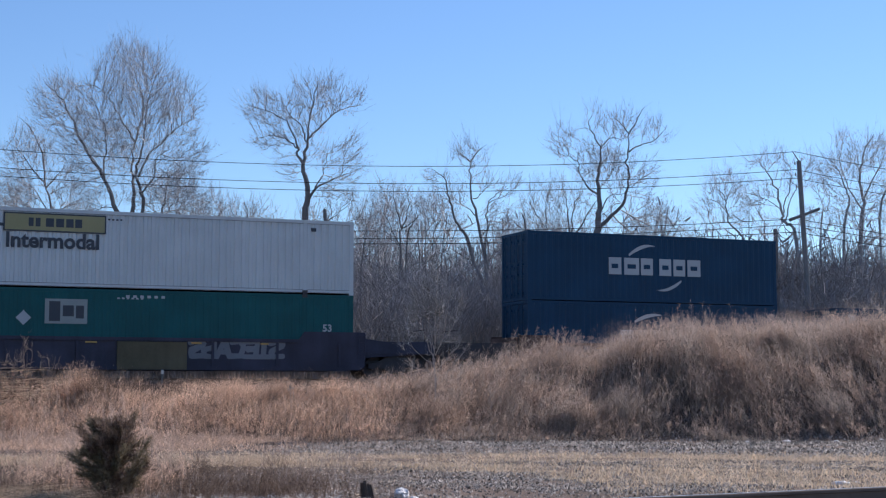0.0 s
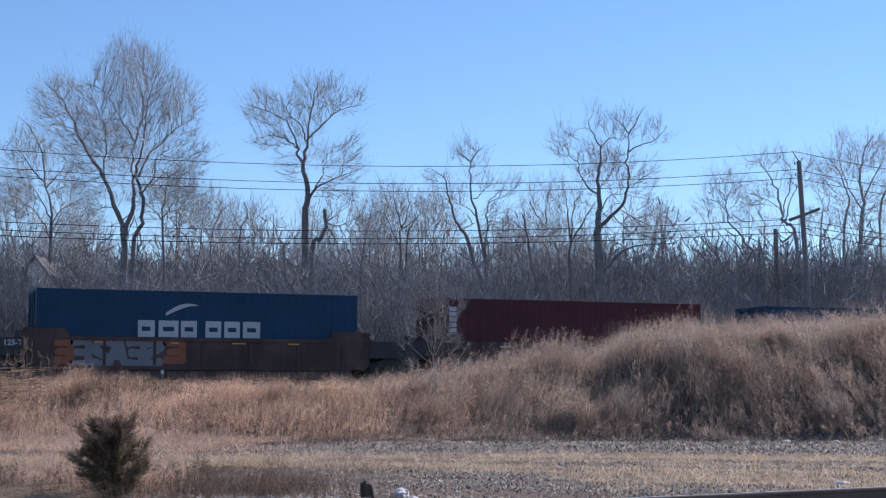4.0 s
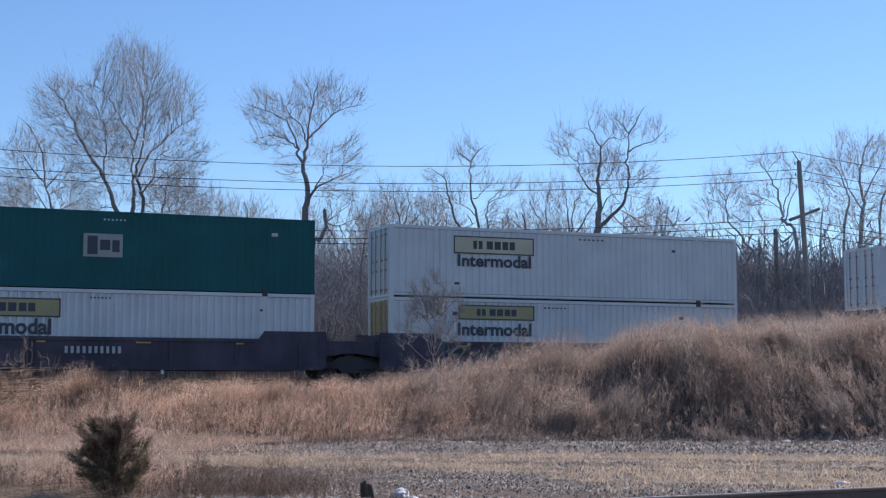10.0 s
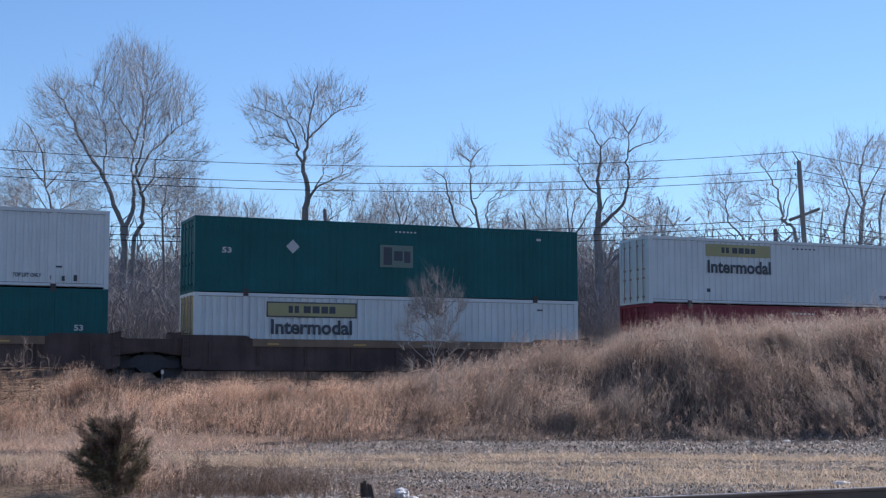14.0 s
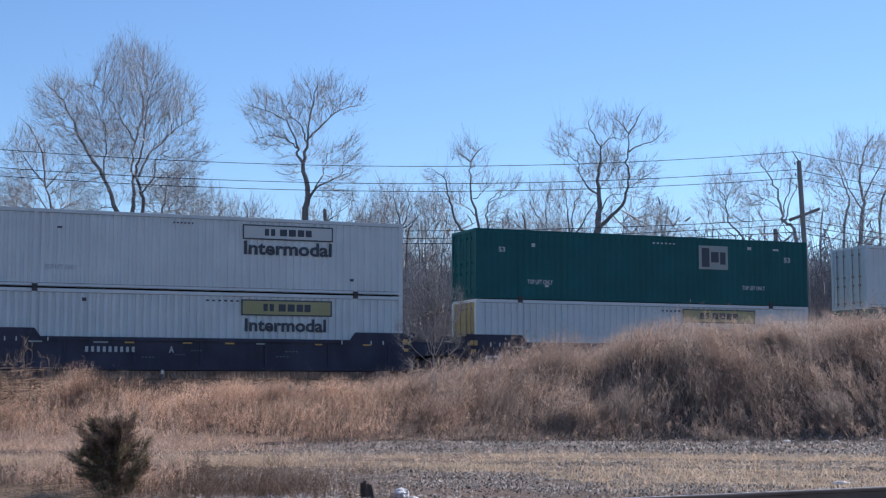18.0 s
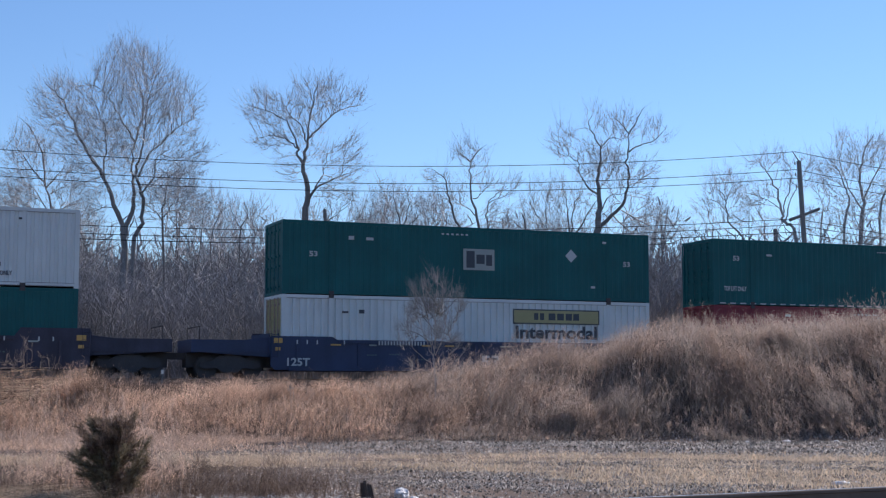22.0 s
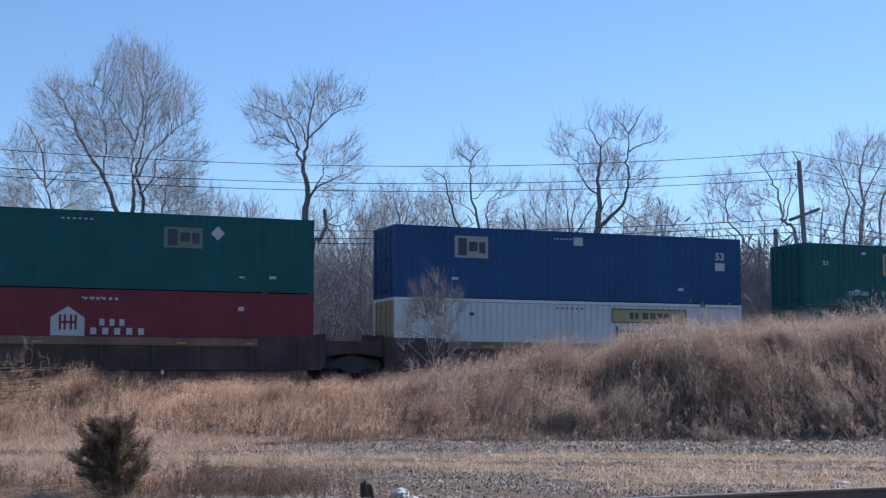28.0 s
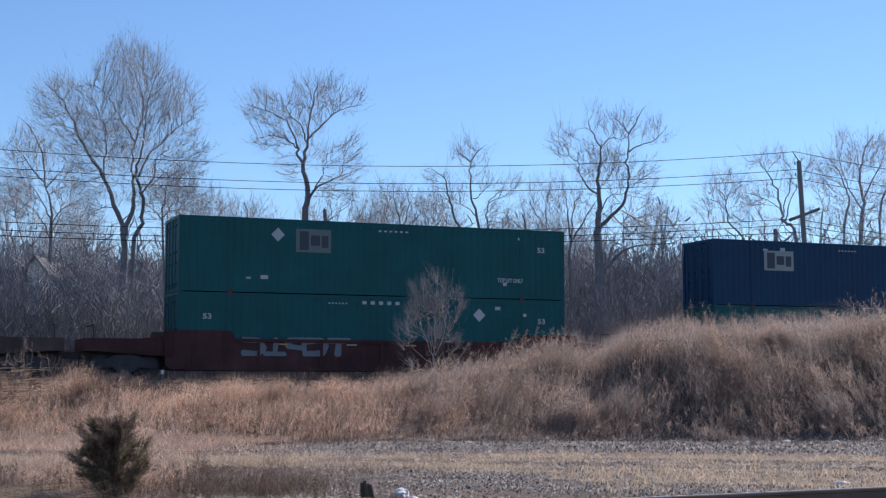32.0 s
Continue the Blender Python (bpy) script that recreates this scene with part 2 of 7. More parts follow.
def ribbed(x0, x1, z0, z1, y, pitch, deep, side):
    """A corrugated wall panel between x0 and x1; side -1 faces the near way."""
    g = Geo()
    n = max(1, round((x1 - x0) / pitch))
    w = (x1 - x0) / n
    line = []
    for i in range(n):
        a = x0 + i * w
        line += [(a, 0.0), (a + 0.42 * w, 0.0), (a + 0.52 * w, deep), (a + 0.90 * w, deep)]
    line.append((x1, 0.0))
    vs = [(x, y - side * off, z) for z in (z0, z1) for x, off in line]
    k = len(line)
    fs = [(i, i + 1, i + 1 + k, i + k) for i in range(k - 1)]
    if side > 0:
        fs = [q[::-1] for q in fs]
    back = [(x0, y - side * 0.06, z0), (x1, y - side * 0.06, z0), (x1, y - side * 0.06, z1), (x0, y - side * 0.06, z1)]
    g.faces(vs, fs)
    return g.faces(back, [(0, 1, 2, 3) if side > 0 else (3, 2, 1, 0)])


def load_box(size, paint, s, tier, label, doors=None, ribs=None):
    """A freight container; s: where its left end stands along the track at mid-clip. Returns the thing."""
    length = 16.154 if size == 53 else 12.192
    low = RAIL_Z + 0.35 + (0 if tier == "L" else TALL)
    thing = tagged(new("container"), label, "container", "double-stacked train")
    mat = PAINT[paint]
    pitch, deep = ribs or ((0.29, 0.07 if tier == "L" else 0.04) if paint == "white" else (0.29, 0.016))
    key = f"{size}_{paint}_{tier}" if paint == "white" else f"{size}_{paint}"
    zt, zb = TALL - 0.13, 0.17

    def side(sign, y):
        return ribbed(0.16, length - 0.16, zb, zt, y, pitch, deep, sign)

    part("side_panel", kept(key + "_near", lambda: side(-1, 0.012)), mat, thing)
    part("side_panel", kept(key + "_far", lambda: side(1, WIDTH - 0.012)), mat, thing)
    part("roof", kept(key + "_roof", lambda: Geo().box(0.06, 0.06, TALL - 0.05, length - 0.06, WIDTH - 0.06, TALL - 0.012)), mat, thing)
    part("floor_panel", kept(key + "_floor", lambda: Geo().box(0.06, 0.06, 0.1, length - 0.06, WIDTH - 0.06, 0.16)), mat, thing)
    part("end_wall", kept(key + "_end", lambda: Geo().box(length - 0.07, 0.16, 0.17, length - 0.03, WIDTH - 0.16, zt)), mat, thing)
    for y in (0.0, WIDTH - 0.11):
        part("top_rail", kept(key + "_toprail", lambda: Geo().box(0.16, 0, zt - 0.002, length - 0.16, 0.11, TALL - 0.004)), mat, thing, loc=(0, y, 0))
        part("bottom_rail", kept(key + "_botrail", lambda: Geo().box(0.16, 0, (0.065 if paint == "white" else 0.038), length - 0.16, 0.11, zb + 0.002)), mat, thing, loc=(0, y, 0))
    for x in (0.0, length - 0.07):
        for z in (0.02, zt):
            part("end_rail", kept(key + f"_endrail{z > 1}", lambda: Geo().box(0, 0.16, 0, 0.07, WIDTH - 0.16, 0.126)), mat, thing, loc=(x, 0, z + 0.003))
    for x in (0.0, length - 0.17):
        for y in (0.0, WIDTH - 0.17):
            part("corner_post", kept(key + "_post", lambda: Geo().box(0.004, 0.004, 0.12, 0.166, 0.166, TALL - 0.12)), mat, thing, loc=(x, y, 0))
            for z in (0.0, TALL - 0.12):
                part("corner_casting", kept("corner_casting_" + paint, lambda: Geo().box(0, 0, 0, 0.178, 0.162, 0.118)), mat, thing, loc=(x - (0.006 if x else 0.002), y + (0.004 if y else -0.004), z))
    if size == 53:
        for x in (1.98, length - 1.98):
            post = part("lifting_post", kept(key + "_lift", lambda: Geo().box(-0.075, -0.004, 0.02, 0.075, 0.05, TALL - 0.06)), mat, thing, loc=(x, -0.002, 0))
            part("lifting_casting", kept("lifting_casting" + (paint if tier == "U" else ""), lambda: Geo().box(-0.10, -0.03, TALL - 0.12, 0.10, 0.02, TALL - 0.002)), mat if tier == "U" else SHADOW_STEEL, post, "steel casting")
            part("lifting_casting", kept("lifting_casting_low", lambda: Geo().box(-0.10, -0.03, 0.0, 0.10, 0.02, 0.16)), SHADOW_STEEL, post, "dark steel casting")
    if paint == "white":
        # thin dark strips paint the shadow gap along the rails
        for z in (0.07, zb + 0.006, zt - 0.02):
            part("seam", kept(f"seam{z:.2f}", lambda: Geo().box(0.18, -0.003, 0, length - 0.18, 0.004, 0.018)), SEAM, thing, "dark strip painted as a seam's shadow gap", loc=(0, 0, z))
    dmat = doors or mat
    for i, y in enumerate((0.17, WIDTH / 2 + 0.004)):
        wide = WIDTH / 2 - 0.174
        leaf = part("door", kept(f"{key}_door{dmat.name}", lambda: ribbed_door(wide, zt)), dmat, thing, "container door leaf", loc=(0.02, y, 0))
        for i in range(7):
            part("panel_rib", kept("panel_rib" + dmat.name, lambda: Geo().box(0.008, 0.06, -0.09, 0.0295, wide - 0.06, 0.09)), dmat, leaf, loc=(0, 0, 0.3 + i * (zt - 0.6) / 6))
        for r in (0.28, 0.72):
            part("lock_rod", kept("lock_rod" + paint, lambda: rod(zt)), ROD_RUST if paint == "white" else mat, leaf, "rusty lock rod" if paint == "white" else "painted lock rod", loc=(-0.045, wide * r, 0))
    thing.location = (s, FACE_Y, low)
    MOVERS.append((thing, s, FACE_Y, low))
    return thing


def ribbed_door(wide, zt):
    return Geo().box(0.03, 0.0, 0.155, 0.07, wide, zt - 0.006)


def rod(zt):
    g = Geo().tube((0, 0, 0.12), (0, 0, zt + 0.02), 0.022, k=6)
    for z in (0.3, 1.1, 1.5, zt - 0.25):
        g.box(-0.02, -0.05, z - 0.04, 0.06, 0.05, z + 0.04)
    return g


MOVERS, AXLES = [], []


# ---- markings ----
def plate(name, thing, x, z, w, h, mat, label="", lift=0.006, thick=0.004):
    """A thin flat panel on a load's near side, x and z from its lower left corner."""
    return part(name, Geo().box(0, -lift - thick, 0, w, -lift, h), mat, thing, label, loc=(x, 0, z))


def shape(name, thing, outline, mat, label="", lift=0.006, thick=0.004):
    return part(name, Geo().prism(outline, -lift - thick, -lift), mat, thing, label)


FONTS = {}


def words(name, thing, text, x, z, w, h, mat, label="", lift=0.008):
    """Lettering in the built-in font, stretched to w by h metres."""
    if text not in FONTS:
        cu = bpy.data.curves.new("lettering", "FONT")
        cu.body, cu.extrude, cu.resolution_u = text, 0.0, 3
        cu.offset = 0.03
        tmp = bpy.data.objects.new("lettering", cu)
        me = bpy.data.meshes.new_from_object(tmp)
        bpy.data.objects.remove(tmp)
        co = np.empty(len(me.vertices) * 3, np.float32)
        me.vertices.foreach_get("co", co)
        FONTS[text] = (co.reshape(-1, 3), [tuple(p.vertices) for p in me.polygons])
    co, faces = FONTS[text]
    lo, hi = co.min(axis=0), co.max(axis=0)
    q = (co - lo) / np.maximum(hi - lo, 1e-6)
    g = Geo().faces([(a * w, -lift, b * h) for a, b, _ in q], faces)
    return part(name, g, mat, thing, label, loc=(x, 0, z))


def hauler_sign(thing, x, z, w, h, mat=None, rim=True):
    """A yellow name panel whose name is a row of plain dark bars."""
    p = plate("sign_panel", thing, x, z, w, h, mat or YELLOW, "yellow sign panel with dark blocks")
    if rim:
        g = Geo()
        for a, b, c, e in ((0, 0, w, 0.05), (0, h - 0.05, w, h), (0, 0, 0.05, h), (w - 0.05, 0, w, h)):
            g.box(a, -0.016, b, c, -0.0105, e)
        part("sign_rim", g, INK, p, "dark painted border")
    x0, ww = 0.24 * w, 0.52 * w
    cut = [0.0, 0.09, 0.13, 0.22, 0.32, 0.47, 0.51, 0.66, 0.70, 0.84, 0.87, 1.0]
    for i in range(0, 12, 2):
        part("name_bar", Geo().box(x0 + cut[i] * ww, -0.016, 0.28 * h, x0 + cut[i + 1] * ww, -0.0105, 0.74 * h), INK, p, "dark block in place of a name")


def hauler(thing, sx, sz, sw, sh, ix, iz, iw, ih, mat=None, rim=True):
    hauler_sign(thing, sx, sz, sw, sh, mat, rim)
    words("lettering", thing, "Intermodal", ix, iz, iw, ih, INK, "dark lettering reading Intermodal")


def block_sign(thing, x, z, w, h, dim=False, mat=None):
    """A pale square panel with three dark blocks."""
    p = plate("sign_panel", thing, x, z, w, h, mat or (SIGN_DIM if dim else SIGN_GREY), "faded yellow panel with dark blocks" if mat else "pale panel with dark blocks")
    ink = INK
    for a, b, lo, hi in ((0.10, 0.36, 0.10, 0.90), (0.42, 0.68, 0.30, 0.74), (0.73, 0.92, 0.22, 0.74)):
        part("name_bar", Geo().box(a * w, -0.016, lo * h, b * w, -0.0105, hi * h), ink, p, "dark block in place of a name")


def diamond(thing, x, z, r=0.27):
    shape("placard", thing, [(x - r, z), (x, z - r), (x + r, z), (x, z + r)], WHITE_INK, "white diamond placard")


def swoosh(thing, x, z, w, h):
    """A white arc, thick in its middle."""
    n = 10
    lo, hi = [], []
    for i in range(n + 1):
        t = i / n
        a = math.sin(t * math.pi / 2)
        lo.append((x + w * t, z + h * a - 0.02 * abs(h)))
        hi.append((x + w * t, z + h * a + 0.16 * math.sin(math.pi * min(1, t * 0.8 + 0.2)) * (1 if h > 0 else -1)))
    if h < 0:
        lo, hi = hi, lo
    shape("emblem", thing, lo + hi[::-1], WHITE_INK, "white painted arc")


def liner(thing, x, z, w, h):
    """Two groups of three white blocks in place of a shipping name."""
    for a, b in ((0.0, 0.135), (0.165, 0.325), (0.345, 0.475), (0.545, 0.675), (0.70, 0.83), (0.855, 1.0)):
        part("name_bar", Geo().box(x + a * w, -0.010, z, x + b * w, -0.006, z + h), WHITE_INK, thing, "white block in place of a name")
    q = Geo()
    ink = PAINT["navy"]
    for a, b in ((0.03, 0.10), (0.20, 0.29), (0.375, 0.445), (0.575, 0.645), (0.73, 0.80), (0.89, 0.965)):
        q.box(x + a * w, -0.014, z + 0.36 * h, x + b * w, -0.0102, z + 0.62 * h)
    part("name_cutout", q, ink, thing, "blue slits in the blocks")


def house_mark(thing, x, z, w, h, ink, hexed=False):
    """A white gabled or six-sided badge with dark uprights."""
    if hexed:
        o = [(0.5, 0), (1, 0.25), (1, 0.75), (0.5, 1), (0, 0.75), (0, 0.25)]
    else:
        o = [(0, 0), (1, 0), (1, 0.62), (0.5, 1), (0, 0.62)]
    p = shape("badge", thing, [(x + a * w, z + b * h) for a, b in o], WHITE_INK, "white badge")
    g = Geo()
    for a in (0.24, 0.38, 0.56, 0.70):
        g.box(x + a * w, -0.016, z + 0.2 * h, x + (a + 0.07) * w, -0.0105, z + 0.72 * h)
    g.box(x + 0.24 * w, -0.0175, z + 0.42 * h, x + 0.77 * w, -0.0162, z + 0.50 * h)
    part("badge_strokes", g, ink, p, "dark uprights on the badge")


def bars(thing, x, z, w, h, mat=None, n=1, label="bar in place of writing", lift=0.006):
    """Small writing as a row of plain bars."""
    g = Geo()
    for i in range(n):
        a = x + w * i / n
        g.box(a, -lift - 0.0035, z, a + w / n * (0.5 if n > 1 else 1.0), -lift, z + h)
    tagged(part("marking", g, mat or WHITE_INK, thing, label), kind="stuff" if n > 1 else "")


def group_name(thing, x, z, w, h):
    bars(thing, x + 0.15 * w, z + 0.55 * h, 0.5 * w, 0.42 * h, n=3)
    bars(thing, x, z, w, 0.42 * h, n=5)


def number(thing, x, z, w, h, text="53"):
    words("lettering", thing, text, x, z, w, h, WHITE_INK, f"white {text} lettering")


def dashes(thing, length=16.154):
    g = Geo()
    n = 30
    for i in range(n):
        a = 0.3 + (length - 0.6) * i / n
        g.box(a, -0.010, 0.06, a + 0.30, -0.005, 0.11)
    tagged(part("reflective_tape", g, WHITE_INK, thing, "dashed white reflective tape"), kind="stuff")


def small_marks(thing, seed, ink=None):
    """The little stencilled data plates that every load carries."""
    r = random.Random(seed)
    for x in (2.6, 3.4, 13.1, 14.2):
        if r.random() < 0.75:
            bars(thing, x + r.uniform(-0.3, 0.3), r.choice((0.55, 0.75, 2.2, 2.45)), r.uniform(0.15, 0.3), r.uniform(0.06, 0.16), ink or WHITE_INK, 1, "small stencilled plate", lift=0.001)
    bars(thing, r.uniform(5.5, 9), 2.55, r.uniform(0.8, 1.4), 0.06, ink or WHITE_INK, 6, "small stencilled line", lift=0.001)


# ---- the train: well cars ----
STROKES = (
    ((0.95, 0.82, 0.3, 0.98), (0.3, 0.98, 0.08, 0.72), (0.08, 0.72, 0.85, 0.38), (0.85, 0.38, 0.7, 0.08), (0.7, 0.08, 0.05, 0.14)),
    ((0.14, 0.04, 0.2, 0.95), (0.2, 0.95, 0.8, 0.88), (0.8, 0.88, 0.84, 0.55), (0.84, 0.55, 0.2, 0.42)),
    ((0.08, 0.03, 0.46, 0.97), (0.46, 0.97, 0.92, 0.03), (0.26, 0.33, 0.76, 0.36)),
    ((0.9, 0.9, 0.25, 0.86), (0.25, 0.86, 0.1, 0.35), (0.1, 0.35, 0.35, 0.07), (0.35, 0.07, 0.92, 0.12)),
    ((0.16, 0.05, 0.14, 0.95), (0.14, 0.93, 0.9, 0.9), (0.16, 0.52, 0.75, 0.5), (0.16, 0.08, 0.94, 0.1)),
    ((0.1, 0.95, 0.9, 0.92), (0.5, 0.92, 0.48, 0.03)),
)


def spray(car, x, z, w, h, tint, seed, n=4, rim=True):
    """Spray paint on a sill: a row of fat interlocking strokes that spell nothing, over a darker ground."""
    r = random.Random(seed)
    first = r.randrange(6)
    for i in range(n):
        x0, ww = x + w * i / n - 0.02, w / n * 1.2
        lean = r.uniform(-0.06, 0.16)
        fat = min(ww, h) * r.uniform(0.15, 0.19)
        fill, edge = Geo(), Geo()
        for j, (a, b, c, e) in enumerate(STROKES[(first + i * (1 + seed % 2)) % 6]):
            a, b, c, e = 1 - a, 1 - b if i % 2 else b, 1 - c, 1 - e if i % 2 else e
            p, q = Vector((x0 + a * ww + lean * b * h, z + b * h)), Vector((x0 + c * ww + lean * e * h, z + e * h))
            u = (q - p).normalized()
            v = Vector((-u.y, u.x))
            for g, grow, lift in ((fill, 0.0, 0.112), (edge, 0.04, 0.104)):
                k0, k1 = fat * r.uniform(0.85, 1.15) + grow, fat * r.uniform(0.85, 1.35) + grow
                p2, q2 = p - u * (fat * 0.6 + grow), q + u * (fat * 0.6 + grow)
                o = [p + v * k0, p2 + v * k0 * 0.45, p2 - v * k0 * 0.45, p - v * k0, q - v * k1, q2 - v * k1 * 0.45, q2 + v * k1 * 0.45, q + v * k1]
                y = lift + 0.0012 * j + 0.0005 * (i % 2)
                g.prism([(t.x, min(max(t.y, z - 0.03), z + h + 0.05)) for t in o], -y - 0.001, -y)
        if rim:
            part("spray_outline", edge, SPRAY["dark"], car, "dark outline of spray paint")
        part("spray_paint", fill, SPRAY[tint], car, "fat interlocking strokes of spray paint")


def tag_words(car, text, x, z, w, h, tint):
    """Fat spray-painted capitals on a sill, with a dark outline."""
    for grow, mat, lift, name, label in ((0.0, SPRAY[tint], 0.118, "spray_paint", f"fat pale spray-painted letters reading {text}"), (0.05, SPRAY["dark"], 0.108, "spray_outline", "dark outline of spray paint")):
        cu = bpy.data.curves.new("lettering", "FONT")
        cu.body, cu.resolution_u, cu.offset, cu.space_character = text, 3, 0.07 + grow, 1.16
        tmp = bpy.data.objects.new("lettering", cu)
        me = bpy.data.meshes.new_from_object(tmp)
        bpy.data.objects.remove(tmp)
        co = np.empty(len(me.vertices) * 3, np.float32)
        me.vertices.foreach_get("co", co)
        co = co.reshape(-1, 3)
        lo, hi = co.min(axis=0), co.max(axis=0)
        q = (co - lo) / np.maximum(hi - lo, 1e-6)
        e = grow * 0.8
        pts = [(x - e + a * (w + 2 * e), -lift, z - e + b * (h + 2 * e) + 0.05 * math.sin(a * 9.0)) for a, b, _ in q]
        part(name, Geo().faces(pts, [tuple(p.vertices) for p in me.polygons]), mat, car, label)


def well_car(s, length, left, right, paint, label, style="plain", chord=None, truck_left=False, truck_right=True):
    """A well car's unit under a load that begins at s; left and right: how far its ends reach past the load."""
    car = tagged(new("well_car"), label, "rail car", "double-stacked train")
    m = WELL[paint]
    cm = WELL[chord] if chord else m
    hi, mid, low = (1.62 if paint == "fec" or chord else 1.80), 1.50, 0.33
    step = 2.0 if length > 14 else 1.0
    near = Geo()
    # side sill with raised ends; its outline in x, z
    o = [(-0.45, low + 0.14), (-0.28, low), (length + 0.28, low), (length + 0.45, low + 0.14), (length + 0.45, hi), (length - step, hi), (length - step - 0.22, mid), (step + 0.22, mid), (step, hi), (-0.45, hi)]
    near.prism(o, 0.0, 0.05)
    part("side_sill", near, m, car, loc=(0, -0.10, 0))
    part("side_sill", kept_geo(("sill", length, step), o), m, car, loc=(0, WIDTH + 0.05, 0))
    for y in (-0.165, WIDTH + 0.10):
        part("top_chord", Geo().box(step + 0.24, 0, mid - (0.29 if chord else 0.13), length - step - 0.24, 0.065, mid), cm, car, "steel chord along the sill" if not chord else "tan steel chord along the sill", loc=(0, y, 0))
        part("bottom_chord", Geo().box(0.26, 0, low - 0.03, length - 0.26, 0.09, low + 0.12), m, car, loc=(0, y - 0.012, 0))
    n = 9 if style == "ribs" else 7
    if style in ("ribs", "plain"):
        for i in range(n):
            x = 0.6 + (length - 1.2) * i / (n - 1)
            part("stiffener", kept("stiffener" + paint, lambda: Geo().box(-0.05, 0, 0.48, 0.05, 0.05, 1.36)), m, car, loc=(x, -0.152, 0))
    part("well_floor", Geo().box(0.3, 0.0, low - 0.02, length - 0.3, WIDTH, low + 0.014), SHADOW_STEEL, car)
    # decks over the trucks
    for sign, x, reach in ((-1, 0.0, left), (1, length, right)):
        x0, x1 = (x - reach, x - 0.16) if sign < 0 else (x + 0.16, x + reach)
        a, b = (x - 0.5, x - 0.46) if sign < 0 else (x + 0.46, x + 0.5)
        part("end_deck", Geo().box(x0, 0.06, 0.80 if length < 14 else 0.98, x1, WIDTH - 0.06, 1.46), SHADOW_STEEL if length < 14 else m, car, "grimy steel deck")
        # solid block added under the deck so no light shows through the gap
        part("centre_sill", Geo().box(x0, WIDTH / 2 - 0.34, 0.42, x1, WIDTH / 2 + 0.34, 0.79 if length < 14 else 0.97), SHADOW_STEEL, car, "centre sill block added under the deck to shut out light")
        part("bulkhead", Geo().box(min(a, b), -0.05, 0.9, max(a, b), WIDTH + 0.05, 1.72), m, car)
        for y in (0.1, WIDTH - 0.22):
            part("deck_beam", Geo().prism([(x0, 1.0), (x1, 0.8), (x1, 1.6), ((x0 + x1) / 2, 1.42), (x0, 1.25)] if sign < 0 else [(x0, 0.8), (x1, 1.0), (x1, 1.25), ((x0 + x1) / 2, 1.42), (x0, 1.6)], 0, 0.12), m, car, loc=(0, y, 0))
        # ladder and grab irons at the corner
        lx = x - 0.30 if sign < 0 else x + 0.30
        g = Geo()
        for dx in (-0.13, 0.13):
            g.tube((lx + dx, -0.17, 0.75), (lx + dx, -0.17, 1.74), 0.018, k=5)
        for i in range(4):
            g.tube((lx - 0.13, -0.17, 0.85 + i * 0.27), (lx + 0.13, -0.17, 0.85 + i * 0.27), 0.015, k=5)
        part("ladder", g, m, car, "short steel ladder")
        if reach > 3.0:
            cx = x0 if sign < 0 else x1
            part("coupler", Geo().box(cx - 0.35, WIDTH / 2 - 0.12, 0.72, cx + 0.35, WIDTH / 2 + 0.12, 0.98), SHADOW_STEEL, car, "dark steel coupler")
            bx = x0 + 0.35 if sign < 0 else x1 - 0.35
            part("handrail", Geo().tube((bx, 0.2, 1.2), (bx, 0.2, 1.95), 0.02, k=5).tube((bx, 0.2, 1.95), (bx, WIDTH - 0.2, 1.95), 0.02, k=5).tube((bx, WIDTH - 0.2, 1.95), (bx, WIDTH - 0.2, 1.2), 0.02, k=5), SHADOW_STEEL, car, "thin steel handrail")
    if truck_left:
        truck(car, -left + 1.55 if left > 3 else -left)
    if truck_right:
        truck(car, length + right - (1.55 if right > 3 else 0.0))
    z = RAIL_Z
    car.location = (s, FACE_Y, z)
    MOVERS.append((car, s, FACE_Y, z))
    return car


def kept_geo(key, outline):
    return kept(str(key), lambda: Geo().prism(outline, 0.0, 0.05))


def wheel_geo():
    g = Geo()
    g.tube((0, -0.07, 0), (0, 0.07, 0), 0.42, k=20)
    g.tube((0, 0.07, 0), (0, 0.10, 0), 0.455, k=20)
    g.tube((0, -0.10, 0), (0, -0.07, 0), 0.13, k=10)
    return g


def truck_side():
    g = Geo()
    g.prism([(-1.15, 0.42), (-0.95, 0.36), (-0.5, 0.40), (-0.28, 0.22), (0.28, 0.22), (0.5, 0.40), (0.95, 0.36), (1.15, 0.42), (1.15, 0.60), (0.75, 0.66), (0.4, 0.86), (-0.4, 0.86), (-0.75, 0.66), (-1.15, 0.60)], 0.0, 0.12)
    for x in (-0.16, 0.0, 0.16):
        g.tube((x, 0.06, 0.36), (x, 0.06, 0.66), 0.07, k=8)
    return g


